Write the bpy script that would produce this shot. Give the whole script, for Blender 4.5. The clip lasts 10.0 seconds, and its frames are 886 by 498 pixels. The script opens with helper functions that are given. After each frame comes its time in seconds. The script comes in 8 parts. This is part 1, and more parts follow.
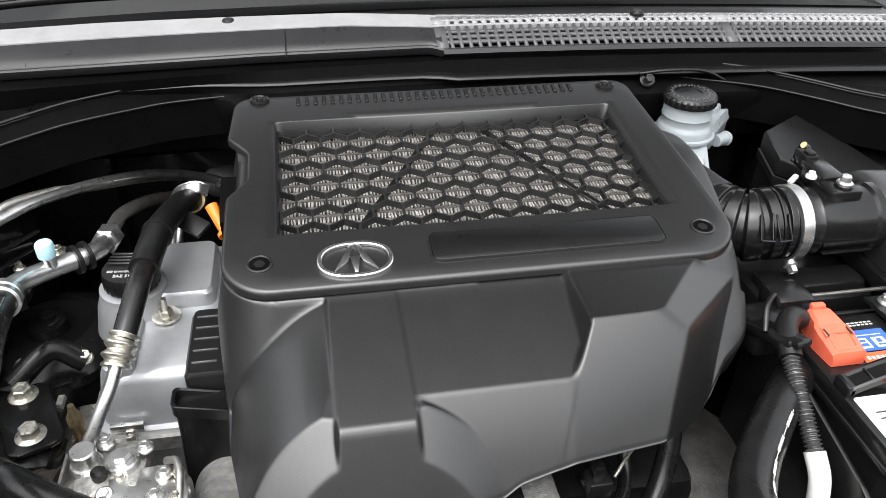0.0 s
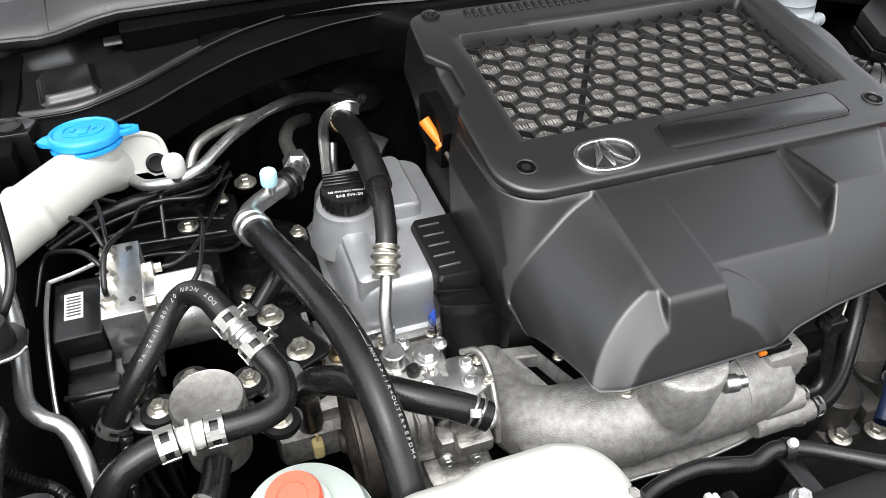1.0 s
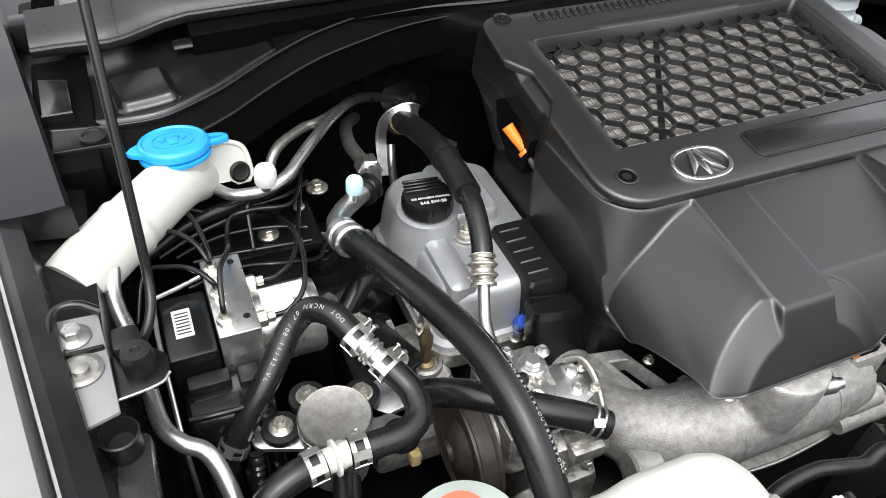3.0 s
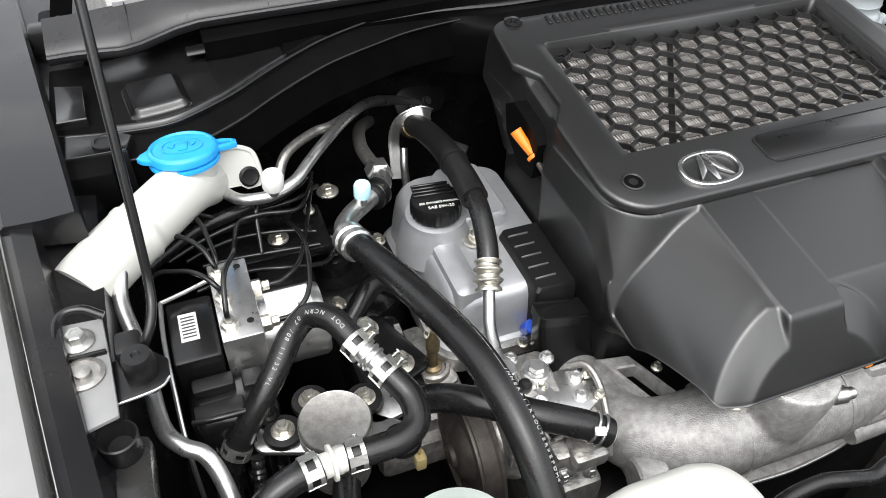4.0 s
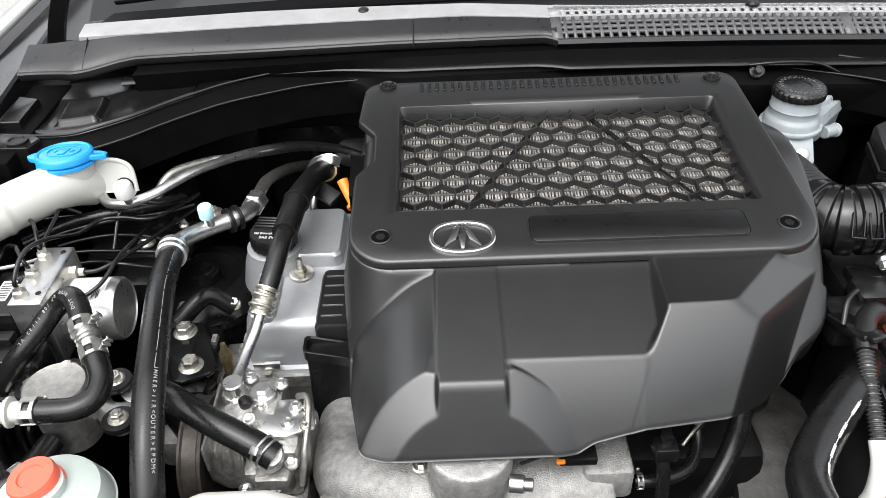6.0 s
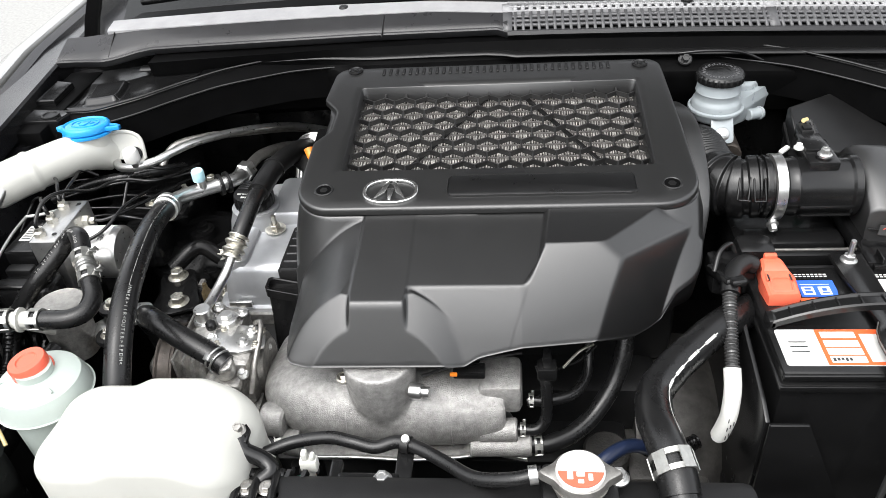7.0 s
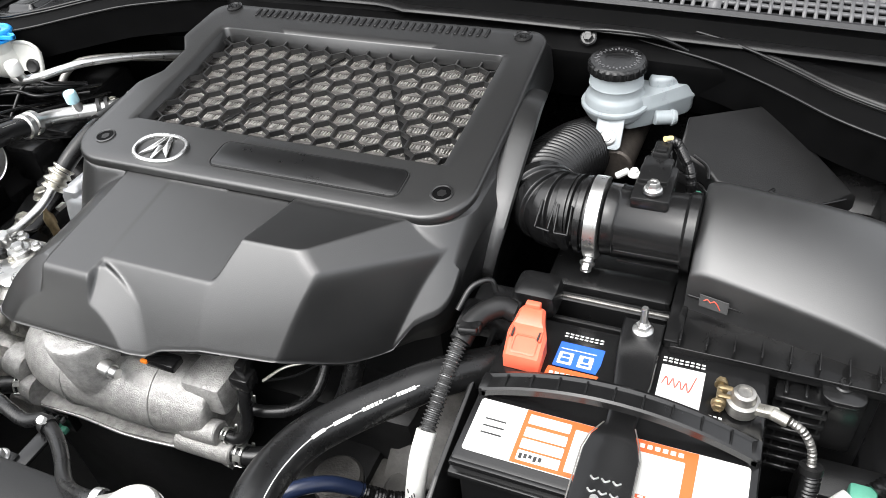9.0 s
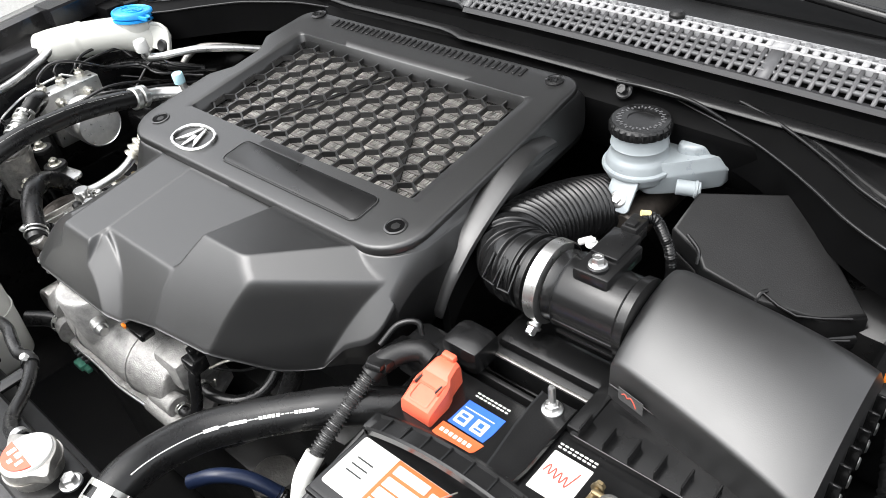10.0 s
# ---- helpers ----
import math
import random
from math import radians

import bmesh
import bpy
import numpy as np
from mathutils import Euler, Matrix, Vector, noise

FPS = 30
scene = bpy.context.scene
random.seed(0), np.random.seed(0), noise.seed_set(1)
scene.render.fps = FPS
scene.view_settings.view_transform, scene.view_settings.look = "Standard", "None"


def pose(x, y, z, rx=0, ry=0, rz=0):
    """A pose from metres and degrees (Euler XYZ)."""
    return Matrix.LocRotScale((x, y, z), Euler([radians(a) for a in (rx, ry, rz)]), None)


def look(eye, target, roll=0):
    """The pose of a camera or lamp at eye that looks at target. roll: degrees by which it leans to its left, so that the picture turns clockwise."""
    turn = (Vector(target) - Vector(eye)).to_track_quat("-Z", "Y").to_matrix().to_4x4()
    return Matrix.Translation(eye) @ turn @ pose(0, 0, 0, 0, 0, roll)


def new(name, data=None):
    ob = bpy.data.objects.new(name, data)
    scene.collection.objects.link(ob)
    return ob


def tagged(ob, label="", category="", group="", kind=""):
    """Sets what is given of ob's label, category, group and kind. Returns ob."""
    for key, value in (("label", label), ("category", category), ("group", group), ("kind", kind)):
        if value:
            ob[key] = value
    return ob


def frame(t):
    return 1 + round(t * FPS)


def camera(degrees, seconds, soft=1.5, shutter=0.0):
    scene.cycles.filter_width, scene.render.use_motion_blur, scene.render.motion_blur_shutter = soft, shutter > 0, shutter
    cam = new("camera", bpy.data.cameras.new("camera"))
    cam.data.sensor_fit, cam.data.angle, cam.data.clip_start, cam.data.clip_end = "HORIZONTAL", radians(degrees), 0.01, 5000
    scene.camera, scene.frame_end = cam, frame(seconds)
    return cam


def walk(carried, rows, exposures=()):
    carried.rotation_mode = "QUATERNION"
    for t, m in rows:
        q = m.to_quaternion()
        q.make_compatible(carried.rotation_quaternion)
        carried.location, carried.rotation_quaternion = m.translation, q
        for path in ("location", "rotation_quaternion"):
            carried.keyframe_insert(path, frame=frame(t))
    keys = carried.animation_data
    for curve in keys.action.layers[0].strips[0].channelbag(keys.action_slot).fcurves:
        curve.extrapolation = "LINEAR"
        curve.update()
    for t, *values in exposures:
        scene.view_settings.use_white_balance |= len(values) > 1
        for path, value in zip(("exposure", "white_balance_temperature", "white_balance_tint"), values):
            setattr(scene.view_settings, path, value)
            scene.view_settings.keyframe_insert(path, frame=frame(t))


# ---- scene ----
cam = camera(60.0, 10.0, soft=0.5)
PATH = [
    (0, (-0.152, -0.562, 1.367), (0.158, 1.059, 0.237), 1.3),
    (0.5, (-0.251, -0.554, 1.382), (0.072, 0.973, 0.131), 1.4),
    (1, (-0.488, -0.538, 1.396), (0.033, 0.875, 0.081), 1.1),
    (1.5, (-0.557, -0.517, 1.412), (0.031, 0.849, 0.075), 2.7),
    (2, (-0.581, -0.498, 1.413), (0.03, 0.85, 0.068), 3.4),
    (2.5, (-0.605, -0.48, 1.415), (0.028, 0.852, 0.064), 3.9),
    (3, (-0.619, -0.469, 1.414), (0.012, 0.866, 0.064), 3.8),
    (3.2, (-0.618, -0.469, 1.413), (-0.007, 0.873, 0.062), 3.2),
    (4.3, (-0.552, -0.485, 1.423), (-0.082, 0.901, 0.059), 0.0),
    (4.5, (-0.471, -0.497, 1.42), (-0.155, 0.935, 0.061), -3.2),
    (5, (-0.305, -0.515, 1.429), (-0.076, 0.946, 0.084), -0.9),
    (5.1, (-0.269, -0.527, 1.431), (-0.08, 0.952, 0.098), -1.4),
    (5.2, (-0.245, -0.525, 1.439), (-0.079, 0.946, 0.094), -1.6),
    (6.3, (-0.101, -0.701, 1.439), (-0.181, 0.906, 0.251), -3.1),
    (6.5, (-0.069, -0.75, 1.455), (-0.182, 0.857, 0.269), -3.9),
    (7, (0.026, -0.779, 1.461), (-0.166, 0.821, 0.277), -4.8),
    (7.2, (0.099, -0.771, 1.452), (-0.197, 0.821, 0.279), -5.2),
    (7.5, (0.219, -0.752, 1.449), (-0.219, 0.808, 0.276), -5.2),
    (8, (0.351, -0.726, 1.44), (-0.195, 0.784, 0.248), -6.6),
    (8.5, (0.399, -0.638, 1.408), (-0.185, 0.815, 0.164), -6.5),
    (9, (0.465, -0.533, 1.41), (-0.21, 0.832, 0.114), -6.6),
    (9.3, (0.51, -0.486, 1.415), (-0.27, 0.808, 0.104), -7.2),
    (9.5, (0.558, -0.44, 1.403), (-0.359, 0.789, 0.118), -7.2),
    (10, (0.662, -0.384, 1.406), (-0.467, 0.714, 0.172), -7.7),
]
walk(cam, [(t, look(eye, target, roll)) for t, eye, target, roll in PATH],
     [(0.0, 1.58), (0.5, 1.72), (1.0, 1.60), (1.5, 1.42), (2.0, 1.38), (2.5, 1.45), (3.0, 1.53), (5.0, 1.57), (7.5, 1.60), (8.0, 1.68), (9.0, 1.83), (10.0, 1.83)])

# ---- light ----
world = bpy.data.worlds.new("overcast")
scene.world = world
world.use_nodes = True
wt = world.node_tree
sky = wt.nodes.new("ShaderNodeTexSky")
sky.sky_type, sky.sun_disc = "NISHITA", False
sky.sun_elevation, sky.sun_rotation = radians(62), radians(208)
sky.air_density, sky.dust_density, sky.ozone_density = 1.0, 3.0, 1.0
pale = wt.nodes.new("ShaderNodeHueSaturation")
pale.inputs["Saturation"].default_value = 0.12
wt.links.new(sky.outputs[0], pale.inputs["Color"])
wt.links.new(pale.outputs[0], wt.nodes["Background"].inputs["Color"])
wt.nodes["Background"].inputs["Strength"].default_value = 0.165
sun = new("sun", bpy.data.lights.new("sun", "SUN"))
sun.data.energy, sun.data.angle, sun.data.color = 0.62, radians(85), (1.0, 0.98, 0.95)
sun.matrix_world = look((-0.97, -1.83, 4.8), (0, 0, 0.9))


# ---- materials ----
def material(name, colour, rough=0.5, metal=0.0, vary=0.15, scale=40.0, bump=0.0, bump_scale=600.0, dust=0.0,
             coat=0.0, spec=0.5, glow=None, see=0.0, rough_vary=0.1):
    m = bpy.data.materials.new(name)
    m.use_nodes = True
    t = m.node_tree
    b = t.nodes["Principled BSDF"]
    where = t.nodes.new("ShaderNodeTexCoord")
    n = t.nodes.new("ShaderNodeTexNoise")
    n.inputs["Scale"].default_value, n.inputs["Detail"].default_value = scale, 6.0
    n.inputs["Roughness"].default_value = 0.65
    t.links.new(where.outputs["Object"], n.inputs["Vector"])
    ramp = t.nodes.new("ShaderNodeValToRGB")
    lo, hi = 1.0 - vary, 1.0 + vary
    ramp.color_ramp.elements[0].position, ramp.color_ramp.elements[1].position = 0.3, 0.7
    ramp.color_ramp.elements[0].color = (*[min(1.0, c * lo) for c in colour], 1)
    ramp.color_ramp.elements[1].color = (*[min(1.0, c * hi) for c in colour], 1)
    t.links.new(n.outputs["Fac"], ramp.inputs["Fac"])
    out = ramp.outputs["Color"]
    if dust:
        big = t.nodes.new("ShaderNodeTexNoise")
        big.inputs["Scale"].default_value, big.inputs["Detail"].default_value = 9.0, 8.0
        t.links.new(where.outputs["Object"], big.inputs["Vector"])
        cut = t.nodes.new("ShaderNodeMapRange")
        cut.inputs["From Min"].default_value, cut.inputs["From Max"].default_value = 0.48, 0.75
        cut.inputs["To Max"].default_value = dust
        t.links.new(big.outputs["Fac"], cut.inputs["Value"])
        mix = t.nodes.new("ShaderNodeMix")
        mix.data_type = "RGBA"
        mix.inputs["B"].default_value = (0.28, 0.26, 0.23, 1)
        t.links.new(cut.outputs[0], mix.inputs["Factor"])
        t.links.new(out, mix.inputs["A"])
        out = mix.outputs["Result"]
    t.links.new(out, b.inputs["Base Color"])
    b.inputs["Metallic"].default_value = metal
    b.inputs["Specular IOR Level"].default_value = spec
    rr = t.nodes.new("ShaderNodeMapRange")
    rr.inputs["To Min"].default_value = max(0.03, rough - rough_vary)
    rr.inputs["To Max"].default_value = min(1.0, rough + rough_vary)
    t.links.new(n.outputs["Fac"], rr.inputs["Value"])
    t.links.new(rr.outputs[0], b.inputs["Roughness"])
    if coat:
        b.inputs["Coat Weight"].default_value, b.inputs["Coat Roughness"].default_value = coat, 0.06
    if see:
        b.inputs["Transmission Weight"].default_value = see
    if bump:
        g = t.nodes.new("ShaderNodeTexNoise")
        g.inputs["Scale"].default_value, g.inputs["Detail"].default_value = bump_scale, 3.0
        t.links.new(where.outputs["Object"], g.inputs["Vector"])
        bp = t.nodes.new("ShaderNodeBump")
        bp.inputs["Strength"].default_value, bp.inputs["Distance"].default_value = bump, 0.001
        t.links.new(g.outputs["Fac"], bp.inputs["Height"])
        t.links.new(bp.outputs[0], b.inputs["Normal"])
    return m


PLASTIC = material("moulded black plastic", (0.0055, 0.0055, 0.0056), 0.37, spec=1.0, bump=0.10, bump_scale=1400, vary=0.1, rough_vary=0.05)
DARK = material("matt black plastic", (0.006, 0.006, 0.0062), 0.42, spec=0.35, bump=0.2, bump_scale=900, vary=0.2, dust=0.01)
SHINY = material("satin black plastic", (0.007, 0.007, 0.0072), 0.24, spec=0.45, bump=0.05, bump_scale=700, vary=0.15)
PAINT = material("black car paint", (0.008, 0.008, 0.009), 0.25, spec=0.35, coat=0.15, vary=0.2, dust=0.06, scale=12)
BAYPAINT = material("dull black paint", (0.006, 0.006, 0.0062), 0.22, spec=0.22, vary=0.3, dust=0.015, scale=18)
RUBBER = material("black rubber", (0.007, 0.007, 0.0072), 0.38, spec=0.4, bump=0.2, bump_scale=500, vary=0.2, dust=0.015)
HOSE = material("smooth rubber hose", (0.008, 0.008, 0.0082), 0.28, spec=0.4, bump=0.1, bump_scale=400, vary=0.2)
SEAL = material("weather strip rubber", (0.006, 0.006, 0.0062), 0.35, spec=0.4, bump=0.2, vary=0.2)
# near-black; in the side opening and screw wells it stands in for shade
NEARBLACK = material("dull near-black", (0.0025, 0.0025, 0.0026), 0.55, spec=0.05, vary=0.3, scale=30)
GEAR = material("mottled dark casting", (0.05, 0.048, 0.045), 0.5, 0.3, vary=0.5, scale=50, bump=0.5, bump_scale=300)
CAST = material("cast aluminium", (0.33, 0.325, 0.315), 0.52, 0.55, vary=0.32, scale=110, bump=0.9, bump_scale=700, dust=0.12)
HEAD = material("silver engine paint", (0.44, 0.45, 0.465), 0.38, 0.6, vary=0.08, bump=0.15, bump_scale=500)
ALU = material("bare aluminium", (0.62, 0.62, 0.61), 0.3, 0.95, vary=0.12, scale=90, bump=0.1)
GRUBBY = material("grubby machined aluminium", (0.42, 0.41, 0.39), 0.42, 0.85, vary=0.4, scale=110, bump=0.6, bump_scale=350, dust=0.2)
ZINC = material("zinc plated steel", (0.58, 0.56, 0.50), 0.3, 0.9, vary=0.25, scale=160)
STEEL = material("dull steel", (0.36, 0.35, 0.33), 0.4, 0.9, vary=0.25, scale=120, bump=0.2)
BRASS = material("tarnished brass", (0.27, 0.21, 0.12), 0.4, 0.85, vary=0.35, scale=200)
IRON = material("dark iron", (0.062, 0.053, 0.046), 0.5, 0.5, vary=0.4, scale=120, bump=0.4)
WHITE = material("milky white plastic", (0.51, 0.51, 0.475), 0.42, vary=0.04, scale=14, bump=0.05, bump_scale=60)
CLOUDY = material("cloudy translucent plastic", (0.29, 0.32, 0.335), 0.30, vary=0.06, scale=25)
GREENISH = material("grey green milky plastic", (0.40, 0.45, 0.42), 0.4, vary=0.06, scale=20)
BLUE = material("bright blue plastic", (0.02, 0.30, 0.72), 0.32, vary=0.08, scale=60)
SKYBLUE = material("pale blue plastic", (0.45, 0.72, 0.80), 0.4, vary=0.06)
RED = material("red plastic", (0.72, 0.12, 0.07), 0.35, vary=0.08, scale=60)
ORANGE = material("orange plastic", (0.80, 0.22, 0.02), 0.4, vary=0.08)
TERMRED = material("faded red plastic", (0.75, 0.13, 0.07), 0.42, vary=0.1, scale=50)
PAPER = material("white label", (0.62, 0.62, 0.60), 0.45, vary=0.04)
LABELORANGE = material("orange label print", (0.72, 0.115, 0.03), 0.4, vary=0.05)
LABELBLUE = material("blue label print", (0.03, 0.12, 0.55), 0.35, vary=0.05)
INK = material("black print", (0.03, 0.03, 0.03), 0.5, vary=0.1)
REDINK = material("red pen", (0.55, 0.08, 0.05), 0.5, vary=0.1)
CHROME = material("chrome", (0.80, 0.80, 0.80), 0.22, 1.0, vary=0.05)
BADGE = material("bright satin metal", (0.72, 0.72, 0.71), 0.26, 1.0, vary=0.03)
LIDBLACK = material("satin lid plastic", (0.012, 0.012, 0.0122), 0.40, spec=1.0, bump=0.08, bump_scale=900, vary=0.12, rough_vary=0.05)
TRIM = material("black satin trim plastic", (0.042, 0.042, 0.0425), 0.24, vary=0.12, scale=25, bump=0.08, bump_scale=900, dust=0.04)
GUTTER = material("shaded grey car paint", (0.020, 0.020, 0.0195), 0.28, spec=0.5, coat=0.2, vary=0.12, scale=14, dust=0.05)
TAPE = material("white cloth tape", (0.72, 0.72, 0.69), 0.6, vary=0.1, bump=0.3, bump_scale=300)
FIN = material("dirty aluminium fins", (0.42, 0.405, 0.385), 0.40, 0.30, vary=0.45, scale=90, dust=0.15)
TUBE = material("dull grey tubes", (0.20, 0.19, 0.18), 0.45, 0.5, vary=0.4, scale=60)
CORE = material("dark dirty core", (0.03, 0.028, 0.026), 0.6, 0.2, vary=0.4, scale=60)
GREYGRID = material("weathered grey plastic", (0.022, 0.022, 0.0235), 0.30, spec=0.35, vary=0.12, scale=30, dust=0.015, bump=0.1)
# the cowl's grey, lightened for the sky light on its top faces
PALEGREY = material("grey plastic lightened for sky light", (0.28, 0.28, 0.285), 0.40, vary=0.12, scale=30, bump=0.1)
BAND = material("pale zinc band", (0.42, 0.42, 0.40), 0.34, 0.85, vary=0.2, scale=150)
MARK = material("faded pale print", (0.30, 0.30, 0.29), 0.5, vary=0.2, scale=300)
PANEL = material("plain grey panel", (0.20, 0.20, 0.20), 0.30, vary=0.1, scale=20)
GLASS = material("dark windscreen", (0.01, 0.011, 0.011), 0.06, spec=0.35, vary=0.1, rough_vary=0.02)
ASPHALT = material("pale asphalt", (0.30, 0.30, 0.29), 0.85, vary=0.2, scale=60, bump=0.5, bump_scale=120)
# a lighter grey than the cowl panel's
GRILLEGREY = material("lighter grey grille plastic", (0.085, 0.085, 0.088), 0.4, vary=0.15, scale=40)
PEARL = material("glossy silver grey panel", (0.30, 0.30, 0.29), 0.24, 0.5, coat=0.7, vary=0.06, scale=12)
BLUETIP = material("blue connector", (0.02, 0.08, 0.5), 0.4)
GREENTIP = material("green connector", (0.08, 0.28, 0.20), 0.45)
YELLOW = material("pale yellow plastic", (0.65, 0.52, 0.25), 0.45)


# ---- making things ----
def smooth(bm, on=True):
    for f in bm.faces:
        f.smooth = on
    return bm


def thing(name, at, label, category, group="", kind=""):
    return tagged(put(new(name), at), label, category, group, kind)


def put(ob, at):
    ob.location = at
    return ob


def origin(ob):
    v = Vector(ob.location)
    return v + origin(ob.parent) if ob.parent else v


def part(name, bm, mat, parent=None, label="", sharp=38):
    """One mesh from world-placed geometry, under a thing or a part."""
    if parent is not None:
        bmesh.ops.translate(bm, verts=bm.verts, vec=-origin(parent))
    me = bpy.data.meshes.new(name)
    bm.normal_update()
    bm.to_mesh(me)
    bm.free()
    me.materials.append(mat)
    if sharp:
        me.set_sharp_from_angle(angle=radians(sharp))
    ob = new(name, me)
    ob.parent = parent
    if label:
        ob["label"] = label
    return ob


def solid(name, bm, mat, label, category, group="", kind="", sharp=38, at=None):
    """A thing that is one mesh, its origin at its lowest middle."""
    vs = [v.co for v in bm.verts]
    lo = Vector([min(v[i] for v in vs) for i in range(3)])
    hi = Vector([max(v[i] for v in vs) for i in range(3)])
    at = Vector(at) if at else Vector(((lo.x + hi.x) / 2, (lo.y + hi.y) / 2, lo.z))
    bmesh.ops.translate(bm, verts=bm.verts, vec=-at)
    ob = part(name, bm, mat, None, "", sharp)
    ob.location = at
    return tagged(ob, label, category, group, kind)


def add(bm, other):
    me = bpy.data.meshes.new("tmp")
    other.to_mesh(me)
    other.free()
    bm.from_mesh(me)
    bpy.data.meshes.remove(me)
    return bm


def joined(*many):
    bm = bmesh.new()
    for o in many:
        add(bm, o)
    return bm


def moved(bm, m):
    bmesh.ops.transform(bm, matrix=m, verts=bm.verts)
    return bm


def box(x0, x1, y0, y1, z0, z1, bevel=0.003, seg=2):
    bm = bmesh.new()
    bmesh.ops.create_cube(bm, size=1)
    moved(bm, Matrix.Translation(((x0 + x1) / 2, (y0 + y1) / 2, (z0 + z1) / 2)) @ Matrix.Diagonal((x1 - x0, y1 - y0, z1 - z0, 1)))
    if bevel:
        bmesh.ops.bevel(bm, geom=bm.edges, offset=bevel, segments=seg, affect="EDGES", profile=0.5)
    return smooth(bm)


def spline(pts, n=10):
    """A smooth line through the points."""
    p = [Vector(q) for q in pts]
    if len(p) == 2:
        return [p[0].lerp(p[1], i / n) for i in range(n + 1)]
    p = [2 * p[0] - p[1]] + p + [2 * p[-1] - p[-2]]
    out = []
    for i in range(1, len(p) - 2):
        a, b, c, d = p[i - 1:i + 3]
        for k in range(n):
            t = k / n
            out.append(0.5 * (2 * b + (c - a) * t + (2 * a - 5 * b + 4 * c - d) * t * t + (3 * b - a - 3 * c + d) * t ** 3))
    return out + [p[-2]]


def sweep(pts, r, seg=14, n=10, caps=True, raw=False):
    """A round tube along a line; r is a number or a function of the run from 0 to 1."""
    line = [Vector(q) for q in pts] if raw else spline(pts, n)
    total = [0.0]
    for a, b in zip(line, line[1:]):
        total.append(total[-1] + (b - a).length)
    bm = bmesh.new()
    rings, side = [], None
    for i, p in enumerate(line):
        d = (line[min(i + 1, len(line) - 1)] - line[max(i - 1, 0)]).normalized()
        if side is None:
            side = d.orthogonal().normalized()
        side = (side - d * side.dot(d)).normalized()
        up = d.cross(side)
        rad = r(total[i] / total[-1]) if callable(r) else r
        rings.append([bm.verts.new(p + rad * (math.cos(a) * side + math.sin(a) * up)) for a in (2 * math.pi * k / seg for k in range(seg))])
    for a, b in zip(rings, rings[1:]):
        for k in range(seg):
            bm.faces.new((a[k], a[(k + 1) % seg], b[(k + 1) % seg], b[k]))
    if caps:
        bm.faces.new(rings[0][::-1])
        bm.faces.new(rings[-1])
    return smooth(bm)


def lathe(profile, seg=32, at=(0, 0, 0), axis=(0, 0, 1)):
    """Turns (radius, height) pairs round an axis through at."""
    bm = bmesh.new()
    rings = []
    for rad, z in profile:
        rings.append([bm.verts.new((max(rad, 1e-5) * math.cos(a), max(rad, 1e-5) * math.sin(a), z)) for a in (2 * math.pi * k / seg for k in range(seg))])
    for a, b in zip(rings, rings[1:]):
        for k in range(seg):
            bm.faces.new((a[k], a[(k + 1) % seg], b[(k + 1) % seg], b[k]))
    bm.faces.new(rings[0][::-1])
    bm.faces.new(rings[-1])
    return smooth(moved(bm, Matrix.Translation(at) @ Vector((0, 0, 1)).rotation_difference(Vector(axis)).to_matrix().to_4x4()))


def rod(a, b, r, seg=16, chamfer=0.12):
    a, b = Vector(a), Vector(b)
    h, c = (b - a).length, r * chamfer
    return lathe([(r - c, 0), (r, c), (r, h - c), (r - c, h)], seg, a, b - a)


def plate(outline, z0, z1, bevel=0.002, m=None, seg=2):
    """A flat prism over an outline in x and y."""
    bm = bmesh.new()
    low = [bm.verts.new((x, y, z0)) for x, y in outline]
    top = [bm.verts.new((x, y, z1)) for x, y in outline]
    bm.faces.new(low[::-1])
    bm.faces.new(top)
    for i in range(len(outline)):
        j = (i + 1) % len(outline)
        bm.faces.new((low[i], low[j], top[j], top[i]))
    bmesh.ops.recalc_face_normals(bm, faces=bm.faces)
    if bevel:
        bmesh.ops.bevel(bm, geom=bm.edges, offset=bevel, segments=seg, affect="EDGES", profile=0.5)
    smooth(bm)
    return moved(bm, m) if m else bm


def rounded(x0, x1, y0, y1, r, n=6):
    """The outline of a rectangle with round corners."""
    out = []
    for cx, cy, a in ((x1 - r, y1 - r, 0), (x0 + r, y1 - r, 90), (x0 + r, y0 + r, 180), (x1 - r, y0 + r, 270)):
        out += [(cx + r * math.cos(radians(a + 90 * k / n)), cy + r * math.sin(radians(a + 90 * k / n))) for k in range(n + 1)]
    return out


def loft(rings, close=True, caps=True):
    bm = bmesh.new()
    vs = [[bm.verts.new(p) for p in ring] for ring in rings]
    n = len(vs[0])
    for a, b in zip(vs, vs[1:]):
        for k in range(n if close else n - 1):
            bm.faces.new((a[k], a[(k + 1) % n], b[(k + 1) % n], b[k]))
    if caps and close:
        bm.faces.new(vs[0][::-1])
        bm.faces.new(vs[-1])
    bmesh.ops.recalc_face_normals(bm, faces=bm.faces)
    return smooth(bm)


def frame_at(at, ahead, up=(0, 0, 1)):
    """A pose at a place with x along ahead and z near up."""
    x = Vector(ahead).normalized()
    y = Vector(up).cross(x).normalized()
    z = x.cross(y)
    m = Matrix((x, y, z)).transposed().to_4x4()
    return Matrix.Translation(at) @ m


